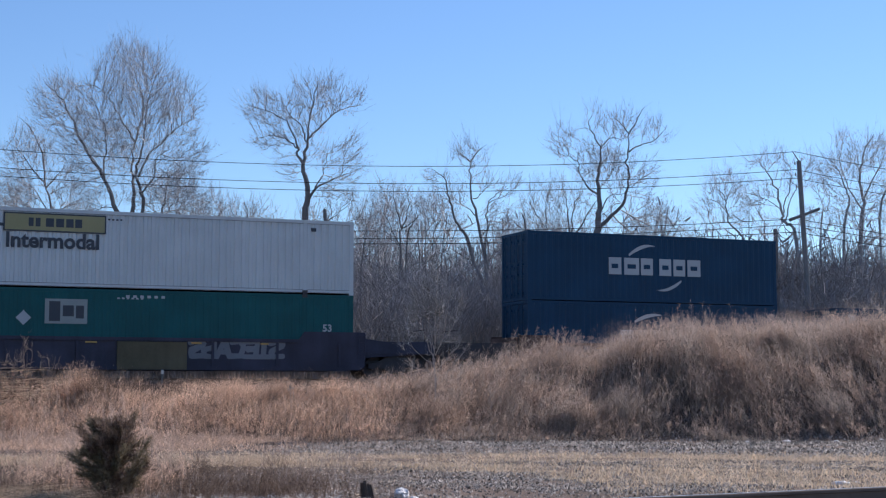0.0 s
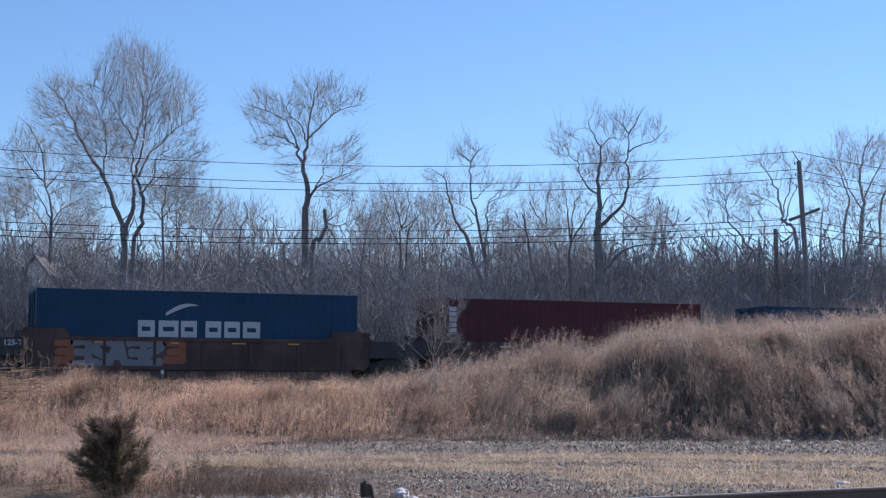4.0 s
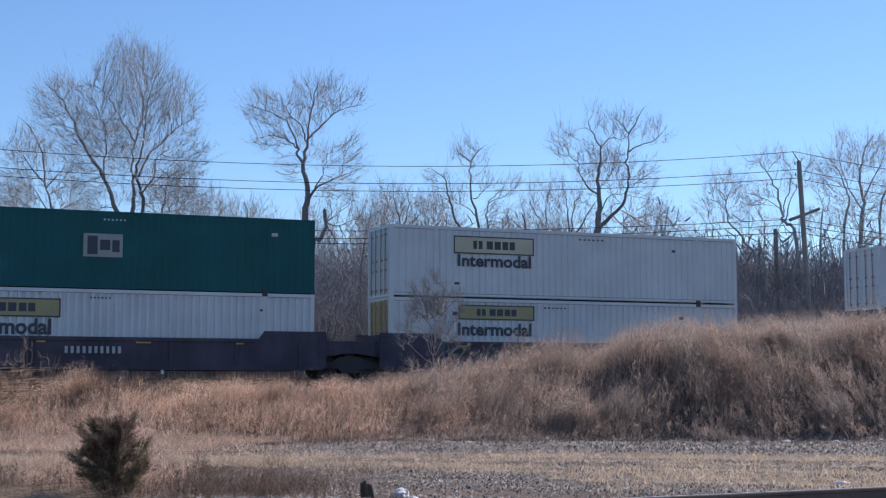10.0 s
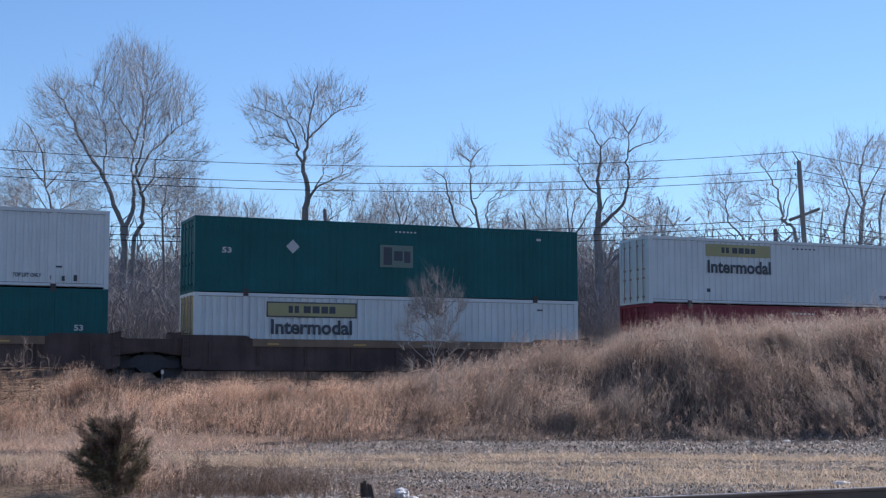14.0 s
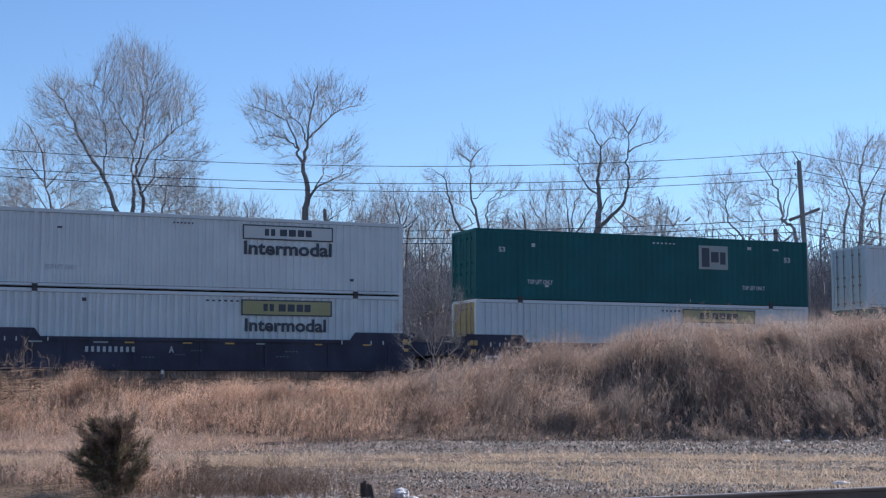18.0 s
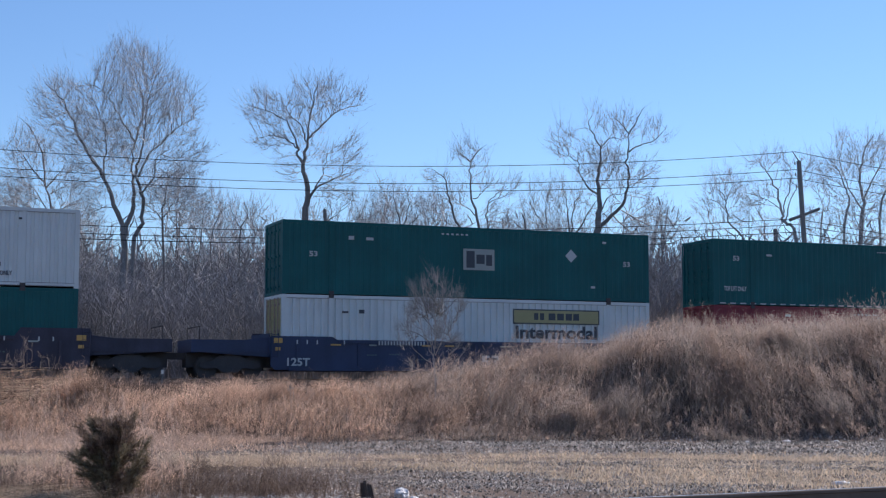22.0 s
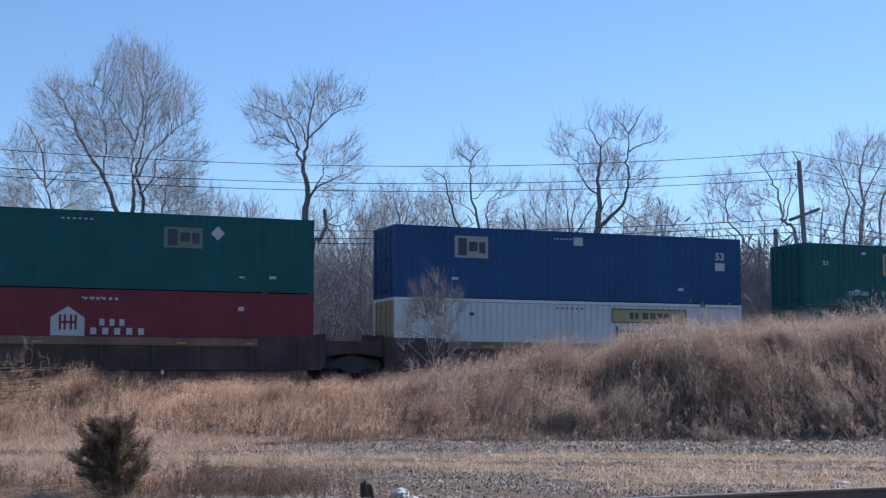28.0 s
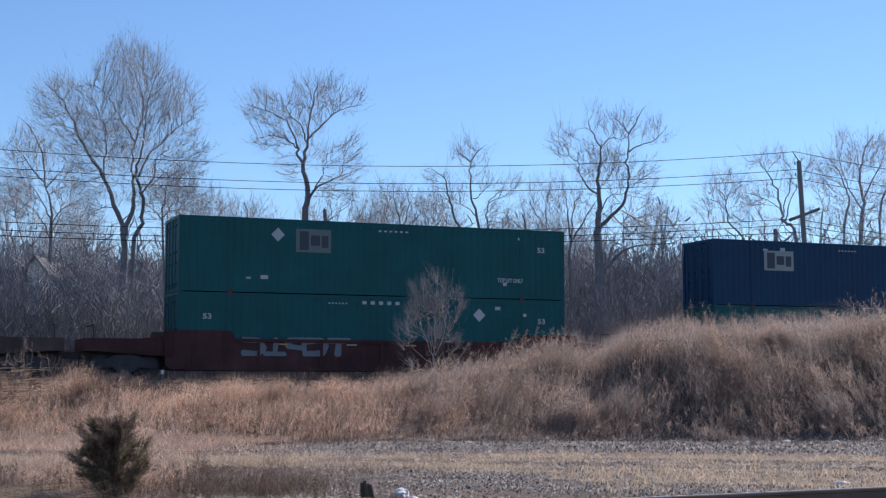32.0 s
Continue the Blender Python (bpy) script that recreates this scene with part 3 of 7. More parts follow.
def truck(car, x):
    """A two-axle truck: side frames, bolster, four wheels on two axles."""
    yc = WIDTH / 2
    for y in (yc - 1.03, yc + 0.91):
        part("truck_frame", kept("truck_frame", truck_side), SHADOW_STEEL, car, "cast steel truck frame", loc=(x, y, 0))
    part("bolster", kept("bolster", lambda: Geo().box(-0.2, -0.95, 0.5, 0.2, 0.95, 0.98)), SHADOW_STEEL, car, loc=(x, yc, 0))
    for dx in (-0.875, 0.875):
        axle = part("axle", kept("axle", lambda: Geo().tube((0, -0.95, 0), (0, 0.95, 0), 0.08, k=8)), SHADOW_STEEL, car, loc=(x + dx, yc, 0.42))
        for y in (-0.74, 0.74):
            part("wheel", kept("wheel" + str(y > 0), wheel_geo if y < 0 else wheel_flip), SHADOW_STEEL, axle, "dark steel wheel", loc=(0, y, 0))
        AXLES.append((axle, car, x + dx, yc))


def wheel_flip():
    g = wheel_geo()
    h = Geo()
    return h.faces([(a, -b, c) for a, b, c in g.v], [f[::-1] for f in g.f])


def sill_bars(car, x, z, w, h, n=1, mat=None):
    g = Geo()
    for i in range(n):
        a = x + w * i / n
        g.box(a, -0.180, z + 0.12 * h, a + w / n * (0.5 if n > 1 else 1.0), -0.170, z + 0.88 * h)
    tagged(part("marking", g, mat or WHITE_INK, car, "bar in place of writing" if mat is None else "small painted marking"), kind="stuff" if n > 1 else "")


def sill_number(car, x, z, w, h, text="53"):
    words("lettering", car, text, x, z, w, h, WHITE_INK, f"white {text} lettering", lift=0.172)


def deck_words(car, x, z, w, h, text):
    words("lettering", car, text, x, z, w, h, WHITE_INK, f"white {text} lettering", lift=-0.052)


def sill_trim(car, length, seed, lively):
    """Reflectors, stencil ticks and grab irons along a sill."""
    r = random.Random(seed)
    n = 8 if lively else 4
    for i in range(n):
        x = 1.2 + (length - 2.4) * (i + r.uniform(0.2, 0.8)) / n
        sill_bars(car, x, 1.27, r.uniform(0.3, 0.55), 0.075, mat=r.choice((ORANGE, ORANGE, SIGN_GREY)))
    if lively:
        for x in (-0.35, length - 0.05):
            sill_bars(car, x, 1.32, 0.34, 0.26, mat=ORANGE)
            sill_bars(car, x + 0.06, 1.05, 0.2, 0.16, mat=ORANGE)
        for x in (0.55, 0.95, 1.35, 2.45, length - 2.6, length - 1.4, length - 0.9):
            sill_bars(car, x, 1.30, 0.05, 0.2, mat=WHITE_INK)
        for k in range(5):
            sill_bars(car, r.uniform(2.5, length - 3), r.uniform(0.7, 1.1), r.uniform(0.25, 0.6), 0.05, n=4, mat=SIGN_DIM)


def stains(box, n, seed, length=16.154):
    """Dark scuffs along the foot of a wall."""
    r = random.Random(seed)
    for _ in range(n):
        plate("scuff", box, r.uniform(1.0, length - 1.2), r.uniform(0.22, 0.32), r.uniform(0.05, 0.14), r.uniform(0.12, 0.34), SEAM if r.random() < 0.5 else INK, "dark scuff mark", lift=0.003, thick=0.003)

# ---- the train: each unit with its loads, from the leading end ----
car = well_car(-201.25, 16.154, 3.80, 3.42, "black", "black steel well car with grimy sills", "plain", truck_left=True)
spray(car, 9.64, 0.75, 3.62, 0.7, "grey", 14, n=7, rim=False)
part("side_box", Geo().box(0, -0.20, 0, 2.57, -0.10, 1.02), WELL["olive"], car, "olive drab panel", loc=(7.01, 0, 0.32))
sill_trim(car, 16.154, 1, False)
box = load_box(53, "green", -201.25, "L", "dark green steel container with pale markings in a well car")
block_sign(box, 4.42, 1.61, 1.51, 0.9)
diamond(box, 3.68, 1.81)
number(box, 14.9, 1.46, 0.37, 0.29)
bars(box, 7.32, 2.6, 1.57, 0.1, n=6)
small_marks(box, 2)
box = load_box(53, "white", -201.25, "U", "white corrugated steel container with dark lettering stacked on another")
hauler(box, 2.9, 2.03, 3.64, 0.68, 3, 1.43, 3.3, 0.58)
small_marks(box, 3, INK)
car = well_car(-177.55, 12.192, 3.42, 1.59, "brown", "weathered brown steel well car covered in spray paint", "plain", truck_left=True)
spray(car, 1.52, 0.39, 5.67, 1.03, "grey", 19, n=5)
sill_bars(car, 8.57, 1.18, 0.52, 0.1, n=1, mat=YELLOW)
sill_bars(car, 10.46, 1.18, 0.85, 0.13, n=1, mat=YELLOW)
sill_bars(car, 2.15, 0.88, 2.1, 0.17, n=9)
sill_trim(car, 12.192, 2, False)
box = load_box(40, "navy", -177.55, "L", "navy blue shipping container with white blocks in a well car")
liner(box, 4.31, 1.23, 4.53, 0.51)
swoosh(box, 4.99, 2.04, 1.37, 0.33)
box = load_box(40, "navy", -177.55, "U", "navy blue shipping container with white blocks stacked on another")
liner(box, 3.78, 1.18, 4.49, 0.72)
swoosh(box, 4.75, 1.98, 1.27, 0.45)
swoosh(box, 7.31, 1.02, -1.24, -0.45)
car = well_car(-162.17, 12.192, 1.59, 1.71, "brown", "weathered brown steel well car covered in spray paint", "plain")
tag_words(car, "SCAPE", 1.02, 0.36, 4.05, 1.06, "grey")
tag_words(car, "ORiBLE", 6.85, 0.37, 4.2, 1.05, "grey")
deck_words(car, -0.96, 1.24, 0.58, 0.22, "125-T")
sill_trim(car, 12.192, 3, False)
box = load_box(40, "navy", -162.17, "L", "plain blue shipping container with white plate in a well car")
bars(box, 0.6, 2.17, 0.41, 0.44, n=1)
bars(box, 11.47, 1.34, 0.09, 1.1, n=1)
bars(box, 11.71, 1.34, 0.09, 1.1, n=1)
car = well_car(-146.56, 12.192, 1.71, 1.72, "brown", "weathered brown steel well car covered in spray paint", "plain")
spray(car, 1.25, 0.44, 3.15, 0.97, "grey", 33, n=5, rim=False)
spray(car, 0.59, 0.54, 0.66, 0.79, "rust", 29, n=1, rim=False)
spray(car, 4.63, 0.56, 0.69, 0.81, "rust", 29, n=1, rim=False)
deck_words(car, -1.07, 1.16, 0.64, 0.21, "125-T")
sill_trim(car, 12.192, 4, False)
box = load_box(40, "navy", -146.56, "L", "navy blue shipping container with white blocks in a well car")
liner(box, 3.65, 1.17, 4.64, 0.62)
swoosh(box, 4.68, 1.97, 1.21, 0.4)
car = well_car(-130.93, 12.192, 1.72, 1.72, "brown", "weathered brown steel well car covered in spray paint", "plain")
spray(car, 6.78, 0.51, 4.18, 0.84, "grey", 39, n=4)
sill_trim(car, 12.192, 5, False)
box = load_box(40, "maroon", -130.93, "L", "faded maroon shipping container in a well car")
bars(box, 0.45, 2.37, 0.32, 0.17, n=1)
bars(box, 0.45, 2.16, 0.32, 0.17, n=1)
bars(box, 0.45, 1.95, 0.32, 0.17, n=1)
bars(box, 0.45, 1.73, 0.32, 0.17, n=1)
bars(box, 0.45, 1.52, 0.32, 0.17, n=1)
bars(box, 0.45, 1.31, 0.32, 0.17, n=1)
car = well_car(-115.29, 12.192, 1.72, 3.31, "brown", "weathered brown steel well car covered in spray paint", "plain")
spray(car, 1.44, 0.44, 1.44, 0.92, "yellow", 43, n=1)
spray(car, 2.99, 0.49, 1.59, 0.89, "teal", 44, n=2)
spray(car, 4.69, 0.45, 0.85, 0.94, "yellow", 43, n=1)
spray(car, 0.52, 0.43, 0.92, 0.85, "teal", 43, n=1)
sill_bars(car, 7.98, 0.89, 2.26, 0.21, n=9)
deck_words(car, -0.91, 1.25, 0.58, 0.22, "125-T")
sill_trim(car, 12.192, 6, False)
box = load_box(40, "navy", -115.29, "L", "navy blue shipping container with white blocks in a well car")
liner(box, 3.76, 1.23, 4.5, 0.64)
swoosh(box, 4.76, 2.03, 1.23, 0.37)
car = well_car(-95.77, 16.154, 3.31, 1.75, "purple", "dusty black steel well car", "plain", truck_left=True)
sill_bars(car, 4.78, 0.89, 1.26, 0.29, n=5)
sill_trim(car, 16.154, 7, False)
box = load_box(53, "white", -95.77, "L", "white corrugated steel container with dark lettering in a well car", doors=DOOR_YELLOW)
hauler(box, 2.69, 1.87, 3.68, 0.63, 2.83, 1.29, 3.3, 0.52)
small_marks(box, 14, INK)
box = load_box(53, "green", -95.77, "U", "dark green steel container with pale markings stacked on another")
block_sign(box, 7.31, 1.18, 1.44, 0.87)
diamond(box, 3.7, 1.88)
number(box, 0.85, 1.54, 0.3, 0.21)
small_marks(box, 15)
car = well_car(-76.11, 16.154, 1.75, 1.55, "purple", "dusty black steel well car", "plain")
sill_bars(car, 6.72, 0.86, 2.12, 0.33, n=10)
sill_trim(car, 16.154, 8, False)
box = load_box(53, "white", -76.11, "L", "white corrugated steel container with dark lettering in a well car", doors=DOOR_YELLOW)
hauler(box, 2.86, 1.84, 3.7, 0.68, 2.97, 1.2, 3.28, 0.59)
stains(box, 4, 8)
small_marks(box, 16, INK)
box = load_box(53, "green", -76.11, "U", "dark green steel container with pale markings stacked on another")
block_sign(box, 7.32, 1.19, 1.43, 0.86)
diamond(box, 3.77, 1.84)
number(box, 0.91, 1.46, 0.33, 0.22)
small_marks(box, 17)
car = well_car(-56.86, 16.154, 1.55, 3.49, "purple", "dusty black steel well car", "plain")
spray(car, 1.98, 0.39, 8.64, 1.02, "teal", 70, n=7, rim=False)
sill_trim(car, 16.154, 9, False)
box = load_box(53, "white", -56.86, "L", "white corrugated steel container with dark lettering in a well car", doors=DOOR_YELLOW)
hauler(box, 2.94, 2.04, 3.39, 0.6, 2.92, 1.39, 3.28, 0.53)
small_marks(box, 18, INK)
box = load_box(53, "white", -56.86, "U", "white corrugated steel container with dark lettering stacked on another")
hauler(box, 2.74, 1.82, 3.58, 0.72, 2.92, 1.29, 3.28, 0.51, mat=SIGN_YELLOW)
small_marks(box, 19, INK)
car = well_car(-33.02, 16.154, 3.49, 1.59, "brown", "weathered brown steel well car", "ribs", chord="tan", truck_left=True)
sill_trim(car, 16.154, 10, False)
box = load_box(53, "green", -33.02, "L", "dark green steel container with pale markings in a well car")
block_sign(box, 7.12, 1.21, 1.46, 0.79)
number(box, 0.6, 1.43, 0.34, 0.24)
number(box, 14.95, 1.36, 0.33, 0.22)
small_marks(box, 20)
box = load_box(53, "white", -33.02, "U", "white corrugated steel container with dark lettering stacked on another")
hauler(box, 2.65, 1.88, 3.63, 0.72, 2.87, 1.31, 3.26, 0.53, mat=SIGN_WHITE)
words("lettering", box, "TOP LIFT ONLY", 2.0, 0.38, 1.2, 0.15, INK, "dark TOP LIFT ONLY lettering")
words("lettering", box, "TOP LIFT ONLY", 12.75, 0.38, 1.0, 0.15, INK, "dark TOP LIFT ONLY lettering")
stains(box, 15, 3)
small_marks(box, 21, INK)
car = well_car(-13.68, 16.154, 1.59, 1.71, "brown", "weathered brown steel well car", "ribs", chord="tan")
sill_trim(car, 16.154, 11, False)
box = load_box(53, "white", -13.68, "L", "white corrugated steel container with dark lettering in a well car", doors=DOOR_YELLOW)
hauler(box, 2.8, 2, 3.63, 0.59, 2.98, 1.34, 3.27, 0.57)
stains(box, 4, 11)
small_marks(box, 22, INK)
box = load_box(53, "green", -13.68, "U", "dark green steel container with pale markings stacked on another")
block_sign(box, 7.4, 1.16, 1.39, 0.88, dim=True)
diamond(box, 3.82, 1.84)
number(box, 1.04, 1.51, 0.37, 0.22)
small_marks(box, 23)
car = well_car(5.89, 16.154, 1.71, 3.47, "brown", "weathered brown steel well car", "ribs", chord="tan")
sill_trim(car, 16.154, 12, False)
box = load_box(53, "red", 5.89, "L", "red steel container with pale markings in a well car")
block_sign(box, 7.8, 1.13, 1.2, 0.74)
bars(box, 12.34, 2.3, 0.63, 0.19, n=1)
bars(box, 13.16, 2.32, 0.74, 0.19, n=1)
small_marks(box, 24)
box = load_box(53, "white", 5.89, "U", "white corrugated steel container with dark lettering stacked on another")
hauler(box, 2.83, 2.12, 3.32, 0.53, 2.91, 1.38, 3.26, 0.57, rim=False)
words("lettering", box, "TOP LIFT ONLY", 12.0, 0.42, 1.5, 0.18, INK, "dark TOP LIFT ONLY lettering")
small_marks(box, 25, INK)
car = well_car(29.68, 16.154, 3.47, 1.58, "black", "black steel well car with grimy sills", "plain", truck_left=True)
sill_number(car, -0.16, 0.57, 0.66, 0.4)
sill_bars(car, 3.8, 0.92, 1.89, 0.26, n=9)
sill_number(car, 6.85, 0.94, 0.19, 0.24, "A")
sill_trim(car, 16.154, 13, True)
box = load_box(53, "white", 29.68, "L", "white corrugated steel container with dark lettering in a well car", doors=DOOR_YELLOW)
hauler(box, 9.61, 2.04, 3.6, 0.61, 9.75, 1.43, 3.23, 0.5)
small_marks(box, 26, INK)
box = load_box(53, "white", 29.68, "U", "white corrugated steel container with dark lettering stacked on another")
hauler(box, 9.63, 2.06, 3.6, 0.57, 9.68, 1.47, 3.51, 0.53, mat=SIGN_WHITE)
number(box, 2.32, 0.7, 1.14, 0.17, "TOP LIFT ONLY")
small_marks(box, 27, INK)
car = well_car(49.0, 16.154, 1.58, 1.62, "black", "black steel well car with grimy sills", "plain")
sill_number(car, 0.33, 0.51, 0.64, 0.44)
sill_bars(car, 3.87, 0.9, 1.92, 0.28, n=9)
sill_number(car, 6.96, 0.94, 0.21, 0.24, "C")
sill_trim(car, 16.154, 14, True)
box = load_box(53, "white", 49.0, "L", "white corrugated steel container with dark lettering in a well car", doors=DOOR_YELLOW)
hauler(box, 9.66, 2.09, 3.67, 0.59, 9.85, 1.47, 3.22, 0.52)
stains(box, 4, 14)
small_marks(box, 28, INK)
box = load_box(53, "green", 49.0, "U", "dark green steel container with pale markings stacked on another")
block_sign(box, 10.52, 1.53, 1.47, 1.03)
number(box, 1.01, 1.95, 0.3, 0.21)
number(box, 2.31, 0.66, 1.16, 0.19, "TOP LIFT ONLY")
number(box, 12.71, 0.68, 1.18, 0.18, "TOP LIFT ONLY")
number(box, 14.91, 1.94, 0.33, 0.23)
small_marks(box, 29)
car = well_car(68.39, 16.154, 1.62, 3.48, "black", "black steel well car with grimy sills", "plain")
sill_number(car, 0.36, 0.53, 0.68, 0.42)
sill_bars(car, 3.99, 0.88, 1.88, 0.3, n=9)
sill_number(car, 7.07, 0.9, 0.19, 0.26, "B")
sill_trim(car, 16.154, 15, True)
box = load_box(53, "green", 68.39, "L", "dark green steel container with pale markings in a well car")
house_mark(box, 6.65, 1.25, 1.24, 1.04, PAINT["green"])
group_name(box, 8.17, 1.27, 1.38, 0.67)
number(box, 0.95, 1.47, 0.3, 0.21)
small_marks(box, 30)
box = load_box(53, "white", 68.39, "U", "white corrugated steel container with dark lettering stacked on another")
hauler(box, 3, 1.99, 3.73, 0.61, 3.11, 1.39, 3.27, 0.59, rim=False)
words("lettering", box, "TOP LIFT ONLY", 2.3, 0.42, 1.15, 0.17, INK, "dark TOP LIFT ONLY lettering")
words("lettering", box, "TOP LIFT ONLY", 12.7, 0.42, 1.1, 0.17, INK, "dark TOP LIFT ONLY lettering")
small_marks(box, 31, INK)
car = well_car(92.21, 16.154, 3.48, 1.61, "fec", "deep blue steel well car with white lettering", "plain", truck_left=True)
sill_number(car, 0.18, 0.48, 0.91, 0.31, "125T")
sill_bars(car, 3.88, 1.29, 2.01, 0.21, n=16)
sill_number(car, 8.26, 0.47, 0.85, 0.48)
sill_bars(car, 11.56, 1.26, 1.41, 0.22, n=9)
sill_bars(car, 9.99, 0.48, 1.86, 0.21, n=8)
sill_trim(car, 16.154, 16, True)
box = load_box(53, "white", 92.21, "L", "white corrugated steel container with dark lettering in a well car", doors=DOOR_YELLOW)
hauler(box, 9.76, 1.91, 3.98, 0.61, 9.88, 1.3, 3.74, 0.54)
stains(box, 4, 16)
small_marks(box, 32, INK)
box = load_box(53, "green", 92.21, "U", "dark green steel container with pale markings stacked on another")
block_sign(box, 7.56, 1.16, 1.38, 0.86)
diamond(box, 12.44, 1.88)
number(box, 1.07, 1.49, 0.34, 0.21)
number(box, 14.9, 1.5, 0.33, 0.22)
small_marks(box, 33)
car = well_car(111.58, 16.154, 1.61, 1.67, "fec", "deep blue steel well car with white lettering", "plain")
sill_number(car, 0.1, 0.48, 0.91, 0.31, "125T")
sill_bars(car, 3.81, 1.29, 2.01, 0.21, n=16)
sill_number(car, 10.16, 0.51, 0.78, 0.49)
sill_bars(car, 11.59, 1.3, 1.39, 0.21, n=9)
sill_trim(car, 16.154, 17, True)
box = load_box(53, "red", 111.58, "L", "red steel container with pale markings in a well car")
block_sign(box, 7.65, 1.26, 1.18, 0.66)
diamond(box, 8.76, 2.28)
bars(box, 7.37, 2.55, 1.26, 0.09, n=6)
plate("patch", box, 6.24, 1.4, 1.25, 0.87, PINK, "faded pink repainted patch")
small_marks(box, 34)
box = load_box(53, "green", 111.58, "U", "dark green steel container with pale markings stacked on another")
block_sign(box, 10.4, 1.7, 1.32, 0.72, dim=True)
diamond(box, 12.37, 2.15)
number(box, 0.52, 0.62, 1.15, 0.21, "TOP LIFT ONLY")
number(box, 1.0, 1.95, 0.33, 0.22)
number(box, 14.9, 1.98, 0.33, 0.22)
number(box, 14.49, 0.68, 1.13, 0.18, "TOP LIFT ONLY")
dashes(box)
small_marks(box, 35)
car = well_car(131.08, 16.154, 1.67, 3.35, "fec", "deep blue steel well car with white lettering", "plain")
sill_number(car, -0.07, 0.48, 0.91, 0.31, "125T")
sill_bars(car, 3.63, 1.29, 2.01, 0.21, n=16)
sill_number(car, 8.46, 0.5, 0.86, 0.46)
sill_trim(car, 16.154, 18, True)
box = load_box(53, "green", 131.08, "L", "dark green steel container with pale markings in a well car")
house_mark(box, 6.63, 1.19, 1.19, 1.11, PAINT["green"], hexed=True)
group_name(box, 8.11, 1.2, 1.4, 0.73)
number(box, 0.92, 1.47, 0.29, 0.23)
small_marks(box, 36)
box = load_box(53, "green", 131.08, "U", "dark green steel container with pale markings stacked on another")
house_mark(box, 6.72, 0.98, 1.1, 1.26, PAINT["green"], hexed=True)
group_name(box, 8.16, 1.19, 1.42, 0.8)
dashes(box)
number(box, 1, 1.54, 0.32, 0.22)
small_marks(box, 37)
car = well_car(154.63, 16.154, 3.35, 1.67, "brown", "weathered brown steel well car", "ribs", chord="tan", truck_left=True)
sill_trim(car, 16.154, 19, False)
box = load_box(53, "red", 154.63, "L", "red steel container with pale markings in a well car")
house_mark(box, 6.25, 1.18, 1.21, 1.07, PAINT["red"])
group_name(box, 7.67, 1.24, 2.17, 0.59)
bars(box, 7.42, 2.51, 1.34, 0.09, n=6)
small_marks(box, 38)
box = load_box(53, "green", 154.63, "U", "dark green steel container with pale markings stacked on another")
block_sign(box, 10.29, 1.63, 1.47, 0.78, dim=True)
diamond(box, 12.35, 2.23)
small_marks(box, 39)
car = well_car(174.13, 16.154, 1.67, 1.67, "brown", "weathered brown steel well car", "ribs", chord="tan")
sill_trim(car, 16.154, 20, False)
box = load_box(53, "white", 174.13, "L", "white corrugated steel container with dark lettering in a well car", doors=DOOR_YELLOW)
hauler(box, 9.71, 2.03, 3.64, 0.6, 9.9, 1.37, 3.26, 0.51)
stains(box, 4, 20)
small_marks(box, 40, INK)
box = load_box(53, "blue", 174.13, "U", "bright blue steel container with pale sign stacked on another")
block_sign(box, 2.57, 1.65, 1.47, 0.89)
bars(box, 7.95, 2.32, 0.43, 0.35, n=1)
number(box, 14.85, 1.93, 0.44, 0.34)
bars(box, 14.83, 1.47, 0.49, 0.34, n=1)
small_marks(box, 41)
car = well_car(193.62, 16.154, 1.67, 3.38, "brown", "weathered brown steel well car", "ribs", chord="tan")
sill_trim(car, 16.154, 21, False)
box = load_box(53, "green", 193.62, "L", "dark green steel container with pale markings in a well car")
block_sign(box, 10.5, 1.5, 1.52, 1.04)
diamond(box, 4.92, 2.21)
number(box, 14.9, 1.72, 0.31, 0.2)
bars(box, 14.5, 2.12, 1.0, 0.11, n=7)
bars(box, 7.2, 2.55, 1.5, 0.09, n=6)
number(box, 0.98, 1.89, 0.29, 0.19)
small_marks(box, 42)
box = load_box(53, "green", 193.62, "U", "dark green steel container with pale markings stacked on another")
block_sign(box, 4.32, 1.52, 1.47, 0.99, mat=YELLOW)
number(box, 1, 1.91, 0.31, 0.19)
number(box, 2.38, 0.58, 1.13, 0.19, "TOP LIFT ONLY")
number(box, 14.9, 1.93, 0.33, 0.22)
number(box, 12.75, 0.66, 1.15, 0.18, "TOP LIFT ONLY")
small_marks(box, 43)
car = well_car(217.24, 16.154, 3.38, 3.28, "rust", "rusted red steel well car with spray paint", "plain", truck_left=True)
spray(car, 2.42, 0.88, 4.16, 0.65, "grey", 159, n=5)
sill_trim(car, 16.154, 22, False)
box = load_box(53, "green", 217.24, "L", "dark green steel container with pale markings in a well car")
diamond(box, 12.28, 2.23)
number(box, 0.94, 1.88, 0.35, 0.21)
number(box, 14.9, 1.91, 0.34, 0.21)
bars(box, 7.28, 2.56, 1.73, 0.13, n=5)
small_marks(box, 44)
box = load_box(53, "green", 217.24, "U", "dark green steel container with pale markings stacked on another")
block_sign(box, 4.56, 1.63, 1.42, 0.91, dim=True)
diamond(box, 3.84, 2.28)
number(box, 14.9, 1.95, 0.33, 0.22)
number(box, 13.1, 0.68, 1.15, 0.18, "TOP LIFT ONLY")
small_marks(box, 45)
car = well_car(240.65, 16.154, 3.28, 3.60, "black", "black steel well car with grimy sills", "plain", truck_left=True)
sill_trim(car, 16.154, 23, False)
